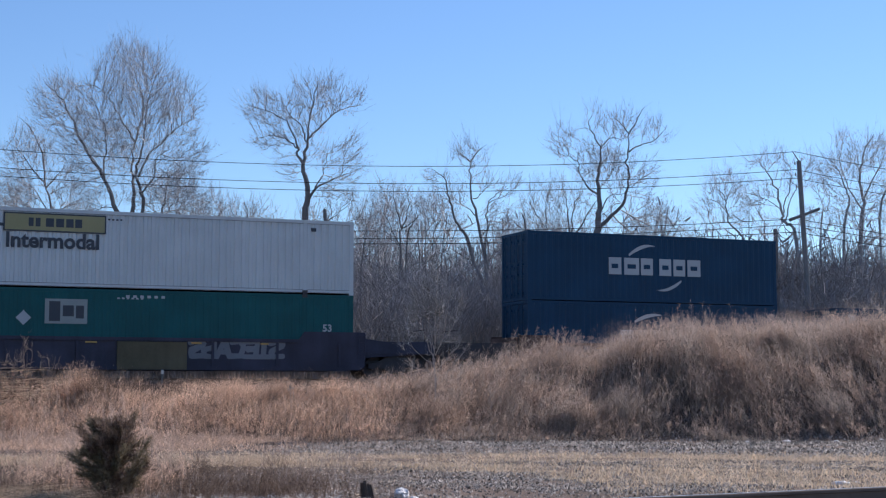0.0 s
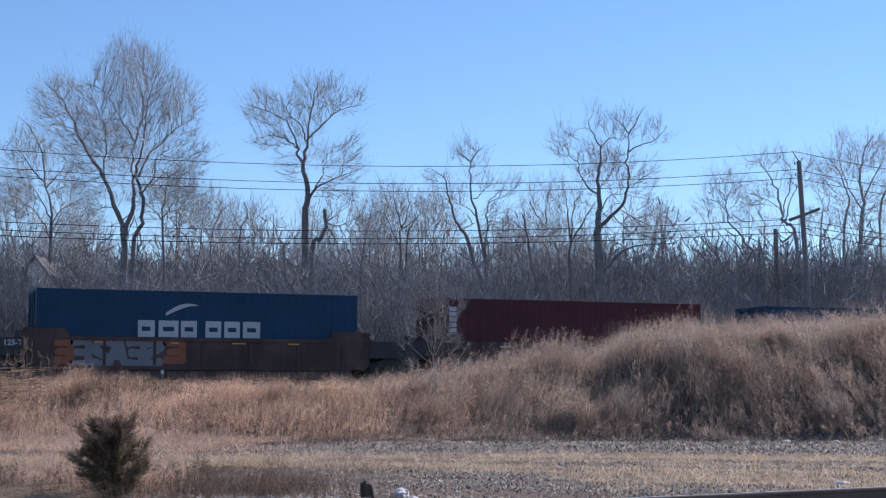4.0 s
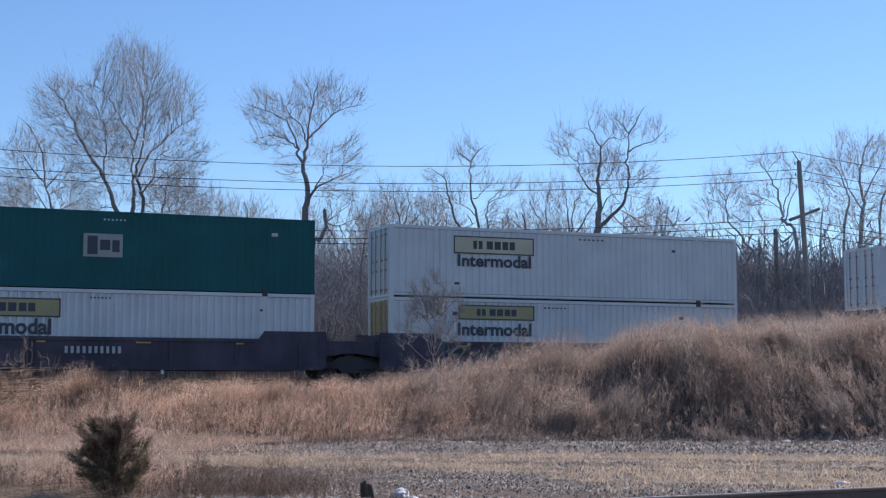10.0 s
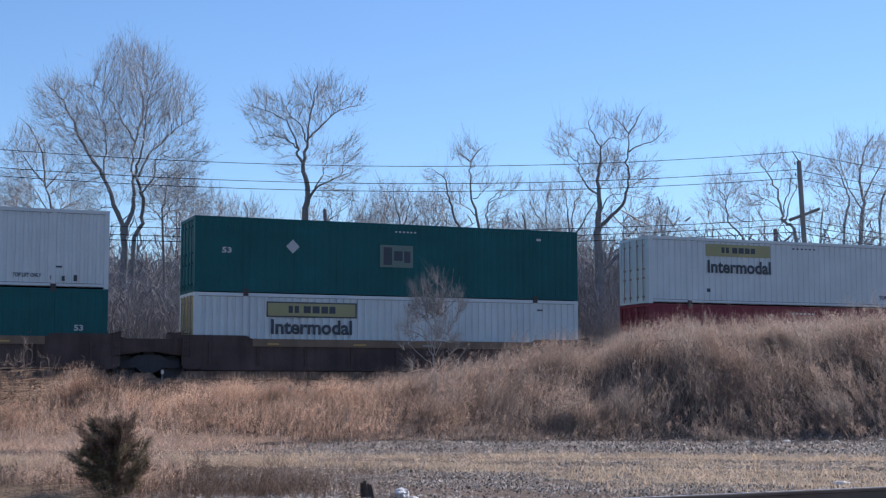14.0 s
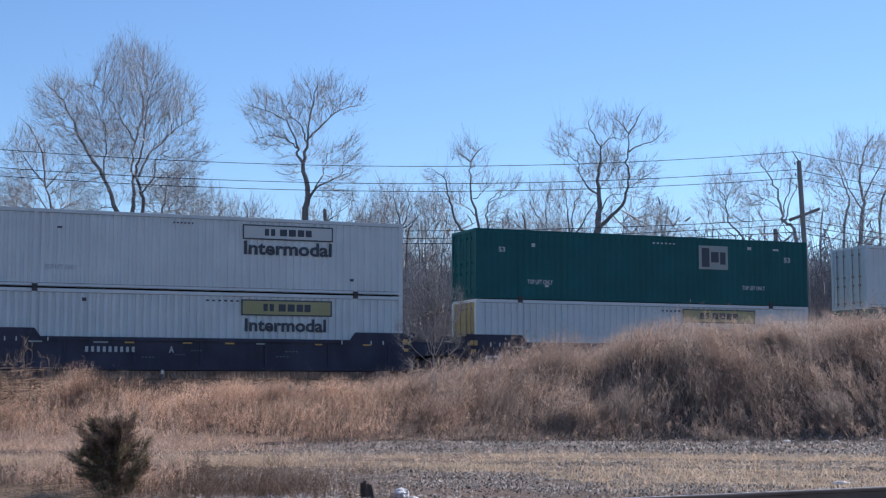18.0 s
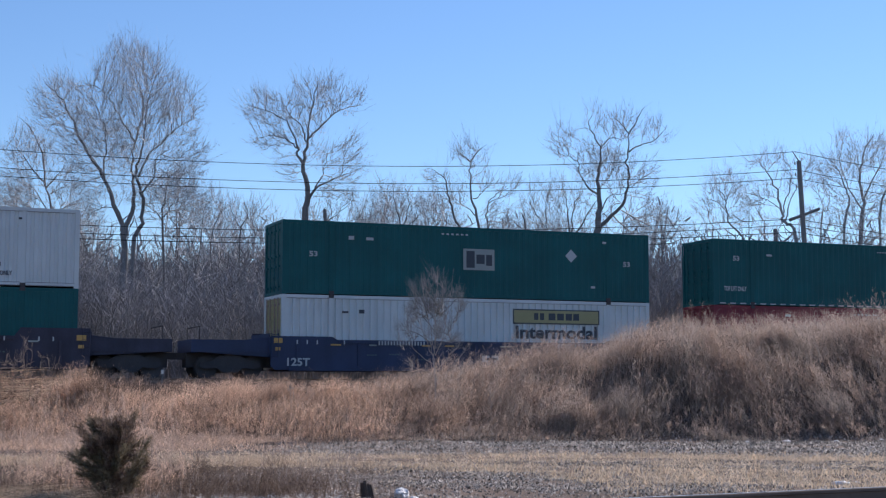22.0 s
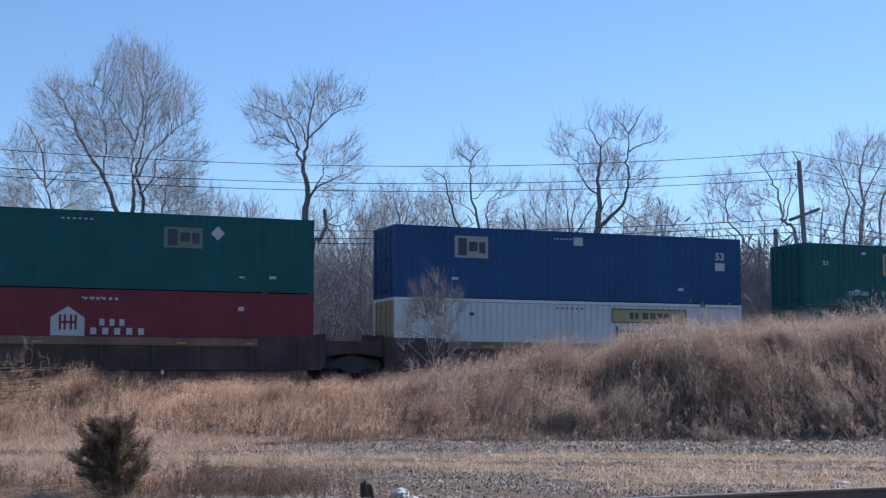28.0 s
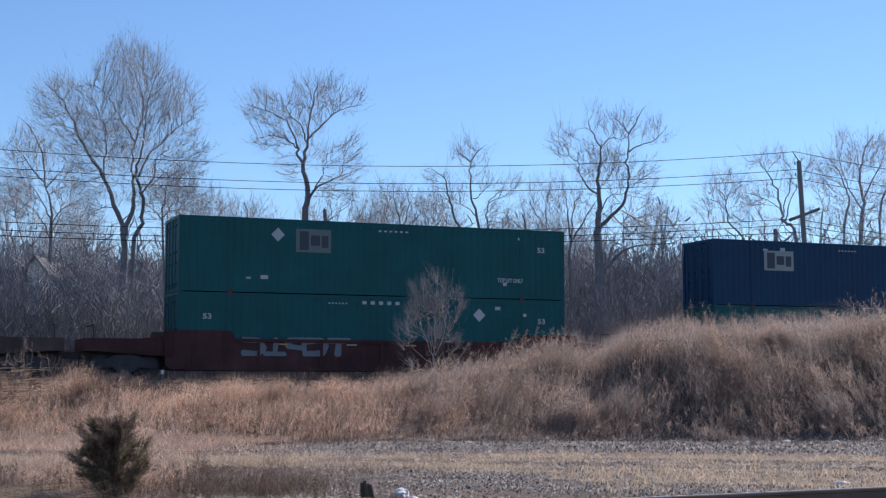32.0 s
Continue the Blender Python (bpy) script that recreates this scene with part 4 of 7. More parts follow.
box = load_box(53, "green", 240.65, "L", "dark green steel container with pale markings in a well car")
small_marks(box, 46)
box = load_box(53, "navy", 240.65, "U", "navy blue shipping container with white blocks stacked on another")
block_sign(box, 2.6, 1.58, 1.55, 0.88)
small_marks(box, 47)

# ---- far track and near rail ----
def rail_geo(x0, x1):
    """A flat-bottomed rail along x with head, web and foot, its top at z = 0."""
    prof = [(-0.075, -0.18), (0.075, -0.18), (0.075, -0.165), (0.012, -0.145), (0.010, -0.05), (0.036, -0.04), (0.036, -0.008), (0.028, 0.0), (-0.028, 0.0), (-0.036, -0.008), (-0.036, -0.04), (-0.010, -0.05), (-0.012, -0.145), (-0.075, -0.165)]
    k = len(prof)
    vs = [(x, y, z) for x in (x0, x1) for y, z in prof]
    return Geo().faces(vs, [(i, i + k, (i + 1) % k + k, (i + 1) % k) for i in range(k)] + [tuple(range(k)), tuple(range(2 * k - 1, k - 1, -1))])


for off in (-0.75, 0.75):
    far_rail = tagged(part("far_rail", rail_geo(-220, 320), RAIL, loc=(0, FACE_Y + WIDTH / 2 + off, RAIL_Z)), "rusty steel rail under the passing train", "rail", kind="structure")
    part("rail_head", Geo().box(-220, -0.027, 0.001, 320, 0.027, 0.004), RAIL_TOP, far_rail, "worn shiny running surface")
bed = Geo().prism([(-2.9, BED_Z - 0.25), (2.9, BED_Z - 0.25), (1.7, RAIL_Z - 0.175), (-1.7, RAIL_Z - 0.175)], -220, 320)
bed.v = [(y, x, z) for x, y, z in bed.v]
bed.f = [f[::-1] for f in bed.f]
tagged(part("ballast_bed", bed, GREY_SOIL, loc=(0, FACE_Y + WIDTH / 2, 0)), "grey ballast bed under the far track", "ballast", kind="structure")
tie = Geo().box(-0.12, -1.3, -0.2, 0.12, 1.3, -0.176)
for i in range(60):
    part("far_tie", tie if i == 0 else far_tie.data, POLE_WOOD, loc=(2.0 + i * 0.6, FACE_Y + WIDTH / 2, RAIL_Z))
    if i == 0:
        far_tie = scene.collection.objects["far_tie"]
    tagged(scene.collection.objects[-1], "dark timber sleeper in the ballast", "sleeper", "sleepers of the far track")
near_a, near_b = Vector(at(1.456, 16.64)), Vector(at(5.76, 18.98))
along = near_b - near_a
near_rail = tagged(part("near_rail", rail_geo(-30, 60), RAIL, loc=(near_a.x, near_a.y, 0.30)), "dark steel rail with a worn head", "rail", kind="structure")
near_rail.rotation_euler = (0, 0, math.atan2(along.y, along.x))
part("rail_head", Geo().box(-30, -0.027, 0.001, 60, 0.027, 0.004), RAIL_TOP, near_rail, "worn shiny running surface")
berm = Geo().prism([(-1.5, -0.06), (1.5, -0.06), (0.45, 0.121), (-0.45, 0.121)], -30, 60)
berm.v = [(y, x, z) for x, y, z in berm.v]
berm.f = [f[::-1] for f in berm.f]
b = tagged(part("near_ballast", berm, GREY_SOIL, loc=(near_a.x, near_a.y, 0)), "grey ballast shoulder under the near rail", "ballast", kind="structure")
b.rotation_euler = near_rail.rotation_euler


# ---- plants ----
def ribbons(a, g):
    """Far twigs thinner than a finger: one facet each, turned at random. Points and quads."""
    p, q, r0, r1 = a[:, 0:3], a[:, 3:6], a[:, 6:7], a[:, 7:8]
    w = q - p
    u = np.cross(w, g.normal(0, 1, (len(a), 3)))
    u /= np.maximum(np.linalg.norm(u, axis=1, keepdims=True), 1e-9)
    v = np.stack([p - u * r0, p + u * r0, q + u * r1, q - u * r1], axis=1).reshape(-1, 3)
    return v, np.arange(len(v)).reshape(-1, 4)


def tubes(a, k=3):
    """Tapered tubes from rows of start, end and two radii. Points and quads."""
    p, q, r0, r1 = a[:, 0:3], a[:, 3:6], a[:, 6], a[:, 7]
    w = q - p
    w /= np.maximum(np.linalg.norm(w, axis=1, keepdims=True), 1e-9)
    ref = np.where(np.abs(w[:, 2:3]) > 0.8, np.array([[1.0, 0, 0]]), np.array([[0, 0, 1.0]]))
    u = np.cross(w, ref)
    u /= np.linalg.norm(u, axis=1, keepdims=True)
    s = np.cross(w, u)
    ang = 2 * np.pi * np.arange(k) / k
    ring = u[:, None, :] * np.cos(ang)[None, :, None] + s[:, None, :] * np.sin(ang)[None, :, None]
    v = np.stack([p[:, None, :] + ring * r0[:, None, None], q[:, None, :] + ring * r1[:, None, None]], axis=1)
    base = (np.arange(len(a)) * 2 * k)[:, None]
    i = np.arange(k)[None, :]
    j = (i + 1) % k
    return v.reshape(-1, 3), np.stack([base + i, base + j, base + j + k, base + i + k], axis=-1).reshape(-1, 4)


def curved(pts, bend, r):
    """A crooked line through a limb's points, four steps to each stretch."""
    P = [Vector(p) for p in pts]
    m = []
    for i in range(len(P) - 1):
        a, b = P[max(0, i - 1)], P[min(len(P) - 1, i + 2)]
        for k in range(4):
            t = k / 4
            t2, t3 = t * t, t * t * t
            q = 0.5 * ((2 * P[i]) + (P[i + 1] - a) * t + (2 * a - 5 * P[i] + 4 * P[i + 1] - b) * t2 + (3 * P[i] - a - 3 * P[i + 1] + b) * t3)
            m.append(q + Vector((r.gauss(0, bend), r.gauss(0, bend), 0)) if i or k else q)
    m.append(P[-1])
    return m


def colonise(start, goals, step, kill, reach, rise, g, heart):
    """Grows branches from the limbs' points towards free places in the crown. Returns points and parents."""
    P = [np.asarray(p) for p in start]
    parent = [-1] * len(P)
    kids = [0] * len(P)
    heading = [np.zeros(3) for _ in P]
    S = np.asarray(start)
    near = np.full(len(goals), 1e9)
    who = np.zeros(len(goals), int)

    def meet(pts, first):
        dist = np.linalg.norm(goals[:, None, :] - pts[None], axis=2)
        b = dist.argmin(axis=1)
        dm = dist[np.arange(len(goals)), b]
        better = dm < near
        near[better], who[better] = dm[better], first + b[better]

    for lo in range(0, len(S), 120):
        meet(S[lo:lo + 120], lo)
    for _ in range(90):
        live = (near > kill) & (near < reach)
        goals, near, who = goals[near > kill], near[near > kill], who[near > kill]
        live = near < reach
        if not live.any():
            break
        pull = {}
        at_p = np.array([P[i] for i in who[live]])
        way = (goals[live] - at_p) / near[live][:, None]
        for i, v in zip(who[live], way):
            pull[i] = pull[i] + v if i in pull else v
        fresh, first = [], len(P)
        for i, v in pull.items():
            if kids[i] > 3:
                near[who == i] = 1e9
                continue
            away = P[i] - heart
            v = v / max(np.linalg.norm(v), 1e-6) + 0.5 * heading[i] + 0.4 * away / max(np.linalg.norm(away), 1e-6) + g.normal(0, 0.12, 3) + np.array((0, 0, rise))
            v = v / max(np.linalg.norm(v), 1e-6)
            q = P[i] + v * step
            heading.append(v)
            kids[i] += 1
            parent.append(i)
            kids.append(0)
            P.append(q)
            fresh.append(q)
        if not fresh:
            break
        meet(np.array(fresh), first)
    return np.array(P), np.array(parent)


def grown_tree(c, d, limbs, lobes, seed, label, dense=16, twig=TWIG, bark=BARK, name="bare_tree", group="bare trees behind the tracks", size=1.0, fine=0.0055, rise=0.12, sprigs=1.0, low=0.0):
    """A leafless tree. limbs: rows of start radius, end radius, (across, height) points; lobes: across, height and half sizes of the crown's parts; size: how coarse its twigs are."""
    r, g = random.Random(seed), np.random.default_rng(seed)
    x, y, _ = at(c, d)
    z = float(ground(np.array(x), np.array(y))) + low
    tree = tagged(new(name), label, "bush" if name == "bush" else "tree", group)
    turn = np.array([[math.cos(HEAD), -math.sin(HEAD), 0], [math.sin(HEAD), math.cos(HEAD), 0], [0, 0, 1.0]])
    known, start = [], []
    for i, (r0, r1, pts) in enumerate(limbs):
        k0 = 0.0
        rooted = pts[0][1] < 0.3 * size
        if known and not rooted:
            k0 = min(known, key=lambda q: (q[0] - pts[0][0]) ** 2 + (q[2] - pts[0][1]) ** 2)[1]
        span = abs(pts[-1][0] - pts[0][0]) + abs(pts[-1][1] - pts[0][1])
        away = 0.0 if i == 0 else r.uniform(-0.4, 0.4) * min(span, 5.0 * size)
        line = curved([(a, k0 + away * j / (len(pts) - 1), h) for j, (a, h) in enumerate(pts)], 0.04 * size, r)
        known += [tuple(p) for p in line]
        n = len(line) - 1
        radii = [r0 + (0.45 * r1 - r0) * (j / n) ** 0.8 for j in range(n + 1)]
        if rooted:
            radii[0] *= 1.25
        part("trunk" if i == 0 else "limb", Geo().line([turn.T @ np.array(p) for p in line], radii, 8 if r0 > 0.09 else 5), bark, tree)
        low_end = min(l[1] - 1.1 * l[3] for l in lobes)
        for a, b in zip(line[:-1], line[1:]):
            if a.z > low_end and r.random() < 0.62:
                start.append(tuple(a))
    goals = []
    for a, h, ra, rh in lobes:
        n = max(12, int(4.19 * ra * ra * 0.85 * rh * dense * 1.5 / size ** 3))
        v = g.normal(0, 1, (n, 3))
        v *= (g.uniform(0, 1, (n, 1)) ** 0.36 * g.uniform(0.78, 1.02, (n, 1))) / np.linalg.norm(v, axis=1, keepdims=True)
        goals.append(v * np.array((ra, ra * 0.85, rh)) + np.array((a, g.uniform(-0.25, 0.25) * ra, h - 0.3 * size)))
    heart = np.mean(start, axis=0) - np.array((0, 0, 1.6 * size))
    P, parent = colonise(start, np.concatenate(goals), 0.24 * size, 0.28 * size, 5.0 * size, rise, g, heart)
    n = len(P)
    load = np.zeros(n)
    for i in range(n - 1, len(start) - 1, -1):
        load[i] = max(load[i], (fine * 1.7) ** 2.2)
        load[parent[i]] += load[i]
    rad = np.minimum(load ** (1 / 2.2), 0.045 * size)
    i = np.arange(len(start), n)
    wood = np.column_stack([P[parent[i]], P[i], np.minimum(rad[parent[i]], rad[i] * 1.5), rad[i]])
    # sprigs: short twigs that turn upwards, each with side shoots
    i = i[(rad[i] < fine * 4.6)]
    i = np.repeat(i, g.poisson(2.9 * sprigs, len(i)))
    w = (P[i] - P[parent[i]]) / (0.24 * size)
    away = (P[i] - heart) / np.maximum(np.linalg.norm(P[i] - heart, axis=1, keepdims=True), 1e-6)
    d1 = w * 0.5 + away * 0.45 + g.normal(0, 0.27, (len(i), 3)) + np.array((0, 0, 0.16 + rise))
    l1 = size * g.uniform(0.12, 0.62, (len(i), 1))
    a = P[i]
    b = a + d1 * l1
    e = b + (d1 * 0.8 + g.normal(0, 0.16, (len(i), 3)) + np.array((0, 0, 0.18))) * l1 * 0.8
    t = np.full((len(i), 1), fine * 0.85)
    rows = [np.hstack([a, b, t, t * 0.8]), np.hstack([b, e, t * 0.8, t * 0.45])]
    for _ in range(2):
        s = g.uniform(0.2, 1.0, (len(i), 1))
        o = a + (b - a) * s
        rows.append(np.hstack([o, o + (d1 * 0.65 + g.normal(0, 0.42, (len(i), 3)) + np.array((0, 0, 0.12))) * l1 * 0.75, t * 0.7, t * 0.4]))
    v1, q1 = tubes(wood)
    v2, q2 = ribbons(np.concatenate(rows), g)
    v = np.concatenate([v1, v2]) @ turn
    tagged(part("crown", sheet_mesh("crown", v, np.concatenate([q1, q2 + len(v1)]), twig), None, tree, "fine bare twigs"), kind="stuff")
    tree.location = (x, y, z)
    return tree


def blades(name, x, y, h, w, lean, mat, label, category, rng, drift=None, base=None, kind="stuff", parent=None, tips=None):
    """Thin bent blades of grass rooted at the given places; drift: which way each one bows; tips: those that are mere leaflets."""
    n = len(x)
    z = ground(x, y) - 0.03 if base is None else base
    turn = rng.uniform(0, 2 * np.pi, n)
    dx, dy = (0.0, 0.0) if drift is None else drift
    lx, ly = (rng.normal(0, lean, n) + dx) * h, (rng.normal(0, lean, n) + dy) * h
    wx, wy = np.cos(turn) * w / 2, np.sin(turn) * w / 2
    v = np.zeros((n, 5, 3))
    for k, (up, out, wide) in enumerate(((0.0, 0.0, 1.0), (0.6, 0.36, 0.85))):
        v[:, 2 * k] = np.stack([x - wx * wide + lx * out, y - wy * wide + ly * out, z + h * up], -1)
        v[:, 2 * k + 1] = np.stack([x + wx * wide + lx * out, y + wy * wide + ly * out, z + h * up], -1)
    v[:, 4] = np.stack([x + lx, y + ly, z + h * 0.96], -1)
    stalk = np.ones(n, bool) if tips is None else ~tips
    m = int(stalk.sum())
    b = (np.arange(m) * 5)[:, None]
    quads = b + np.array([[0, 1, 3, 2]])
    tris = np.concatenate([b + np.array([[2, 3, 4]]), m * 5 + (np.arange(n - m) * 3)[:, None] + np.array([[0, 1, 2]])])
    pts = np.concatenate([v[stalk].reshape(-1, 3), v[~stalk][:, (0, 1, 4)].reshape(-1, 3)])
    me = sheet_mesh(name, pts, quads.reshape(-1, 4), mat, tris)
    if parent is not None:
        return part(name, me, None, parent, label)
    return tagged(new(name, me), label, category, kind=kind)


def in_view(rng, n, c_at, d0, d1, tufts=0, spread=0.25):
    """Places between depths d0 and d1 within the view's width, in tufts where asked."""
    m = n if not tufts else tufts
    d = np.sqrt(rng.uniform(d0 ** 2, d1 ** 2, m))
    c = rng.uniform(-0.325, 0.325, m) * d if c_at is None else rng.uniform(c_at[0], c_at[1], m)
    if tufts:
        pick = rng.integers(0, tufts, n)
        c, d = c[pick] + rng.normal(0, spread, n), d[pick] + rng.normal(0, spread, n)
    return c, d


def to_world(c, d):
    return c * math.cos(HEAD) + d * math.sin(HEAD), d * math.cos(HEAD) - c * math.sin(HEAD)

# ---- the trees behind the train ----
grown_tree(-15.24, 70, [(0.26, 0.18, [(0, -0.1), (-0.12, 7.1), (-0.2, 8.14)]),
    (0.13, 0.03, [(-0.22, 7.92), (-0.86, 9.71), (-1.43, 10.95), (-2.37, 12.28), (-3.01, 13.73), (-3.58, 14.7), (-4.37, 15.35)]),
    (0.06, 0.018, [(-0.92, 9.9), (-1.22, 11.09), (-1.02, 11.92), (-1.07, 12.89), (-1.41, 13.59)]),
    (0.15, 0.05, [(-0.16, 7.65), (0.17, 8.88), (0.2, 10.12), (0.01, 11.23), (0.09, 12.48)]),
    (0.06, 0.02, [(0.09, 12.48), (-0.39, 13.31), (-0.93, 14.29), (-1.61, 15.04), (-2.22, 15.24)]),
    (0.06, 0.02, [(0.1, 12.34), (0.42, 14.15), (0.12, 15.4), (-0.31, 16.3), (-0.66, 16.86)]),
    (0.04, 0.015, [(0.37, 13.87), (0.6, 15.6), (0.68, 16.6)]),
    (0.13, 0.03, [(0.43, -0.1), (0.32, 6.83), (0.72, 8.61), (0.64, 9.85), (0.35, 10.68), (0.5, 11.64), (0.72, 12.75), (0.77, 14.29), (1.35, 15.82)]),
    (0.06, 0.02, [(0.43, 10.62), (0.93, 11.73), (1.68, 12.53), (2.28, 13.12), (3.18, 13.64)]),
    (0.05, 0.018, [(0.67, 9.85), (1.12, 10.62), (1.32, 11.73), (1.97, 11.64), (2.8, 11.73)]),
    (0.04, 0.018, [(-0.25, 8.2), (-0.38, 8.97), (-1.12, 9.02), (-1.71, 8.58)])],
    [(0.12, 15.4, 1.95, 2.06), (-3.02, 14.23, 1.68, 1.63), (1.61, 13.87, 1.79, 2.17), (-0.92, 12.48, 2.58, 1.79), (2.52, 11.84, 1.49, 1.36), (0.3, 10.7, 1.6, 1.5), (2.1, 10.1, 1.4, 1.2), (-1.7, 10.5, 1.2, 1.2)],
    11, "tall many-stemmed bare tree with a broad hazy crown", dense=52, fine=0.0048)
grown_tree(-13.72, 72, [(0.09, 0.05, [(0, -0.1), (-0.18, 7.86), (-0.11, 9.84), (0.04, 10.91)]),
    (0.04, 0.012, [(0.04, 10.86), (-0.25, 11.2), (-0.61, 11.17)]),
    (0.04, 0.012, [(0.04, 10.86), (0.49, 11.2), (0.93, 11.68)]),
    (0.04, 0.012, [(-0.15, 8.85), (0.4, 9.5), (1.1, 9.78)]),
    (0.04, 0.012, [(-0.17, 8.65), (-0.66, 9.21), (-0.95, 9.98)])],
    [(0.1, 10.54, 1.45, 1.17), (1.25, 9.41, 1.17, 1.12), (-0.72, 9.41, 0.98, 1.12)],
    26, "slim bare tree with forked limbs beside a taller one", dense=14)
grown_tree(-20.85, 78, [(0.14, 0.07, [(0, -0.1), (-0.22, 8.18), (-0.24, 10.01), (-0.61, 11.39)]),
    (0.05, 0.015, [(-0.61, 11.36), (-1.24, 12.16), (-1.88, 13.09), (-2.65, 13.65)]),
    (0.06, 0.015, [(-0.61, 11.24), (-0.77, 13.03), (-1.3, 14.26), (-1.99, 14.95)]),
    (0.05, 0.015, [(-0.57, 11.18), (0.1, 12.1), (0.51, 12.84)]),
    (0.05, 0.015, [(-0.26, 9.55), (-1.08, 10.78), (-1.9, 11.61)]),
    (0.05, 0.015, [(-0.26, 8.48), (-1.12, 9.83), (-2.26, 10.63)]),
    (0.04, 0.015, [(-0.22, 9.09), (0.4, 9.95), (1.25, 10.26)])],
    [(-1.42, 13.09, 1.75, 1.57), (0.45, 11.55, 1.36, 1.36), (-2.13, 11.09, 1.51, 1.27), (1.25, 10.01, 1.21, 1.09)],
    19, "bare tree with thin spreading limbs", dense=20)
grown_tree(-7.05, 74, [(0.25, 0.06, [(0, -0.1), (0.02, 8.07), (0.09, 10.25), (-0.13, 11.85), (0.06, 13.02), (0.2, 14.2)]),
    (0.05, 0.018, [(0.2, 14.14), (0.5, 15.5), (0.7, 16.2)]),
    (0.09, 0.018, [(-0.07, 11.56), (-0.31, 12.29), (-0.43, 12.88), (-0.9, 13.84), (-1.63, 14.37), (-2.95, 14.79)]),
    (0.045, 0.014, [(-0.34, 12.61), (-1.04, 13.14), (-1.77, 13.32), (-2.58, 13.14)]),
    (0.05, 0.014, [(0.01, 13.02), (-0.18, 13.76), (-0.76, 14.34), (-1.21, 15.14)]),
    (0.06, 0.016, [(0.12, 13.17), (0.84, 13.9), (1.41, 14.61), (2.05, 14.99), (2.86, 15.2)]),
    (0.035, 0.012, [(0.34, 14.79), (0.24, 15.52), (-0.2, 16.41)]),
    (0.09, 0.03, [(0.09, 9.87), (0.58, 10.65), (1.04, 10.97), (1.73, 11.32), (2.13, 11.56)]),
    (0.045, 0.014, [(0.38, 10.39), (0.72, 11.12), (1.03, 12), (1.17, 12.73)]),
    (0.03, 0.012, [(1.73, 11.32), (1.87, 12.14), (2.03, 13.02)])],
    [(0.59, 15.52, 1.49, 1.2), (-1.84, 14.79, 1.43, 1.09), (2.2, 15.23, 0.86, 0.75), (1.95, 12.29, 1.09, 1.2), (0.91, 12, 0.75, 1), (-1.62, 13.17, 1.29, 0.57), (-0.18, 14.34, 1.38, 1.09), (1.7, 10.9, 1.1, 0.9), (-0.7, 11.9, 0.9, 0.8), (0.2, 12.6, 0.8, 0.9)],
    12, "slender bare tree with a high spreading crown", dense=34)
grown_tree(-6.9, 73, [(0.15, 0.2, [(0, -0.1), (0.31, 7.11), (0.7, 7.82), (0.98, 8.48), (0.95, 9.34)]),
    (0.045, 0.015, [(1.04, 8.65), (1.67, 8.56), (2.29, 8.88), (3.23, 8.99)]),
    (0.045, 0.015, [(1.04, 8.48), (1.39, 7.96), (1.59, 7.39), (1.54, 6.54)]),
    (0.035, 0.012, [(1.67, 8.56), (1.98, 7.96), (1.79, 7.22)]),
    (0.045, 0.012, [(1.01, 8.73), (1.66, 9.28), (2.34, 9.97)])],
    [(2.8, 9.25, 1.02, 0.85), (2.09, 9.68, 0.71, 0.71), (1.67, 7.68, 0.62, 0.62)],
    27, "broken bare trunk with a few long side limbs", dense=9)
grown_tree(-2.54, 84, [(0.11, 0.05, [(0, -0.1), (0.05, 8.12), (0.18, 9.7)]),
    (0.045, 0.012, [(0.18, 9.6), (0.93, 10.03), (1.36, 10.76)]),
    (0.045, 0.012, [(0.15, 9.6), (-0.22, 11.02), (-0.42, 12.14)]),
    (0.045, 0.012, [(0.18, 9.7), (0.54, 11.02), (0.31, 12.24)]),
    (0.04, 0.012, [(0.09, 8.45), (-0.54, 9.77), (-1.03, 10.76)]),
    (0.07, 0.02, [(0.33, -0.1), (0.45, 8.45), (0.77, 9.77), (1.16, 10.76)])],
    [(-0.15, 10.92, 1.3, 1.56), (0.93, 10.59, 1.04, 1.17), (-0.87, 10.26, 0.91, 1.11)],
    20, "bushy bare tree with many upright twigs", dense=22)
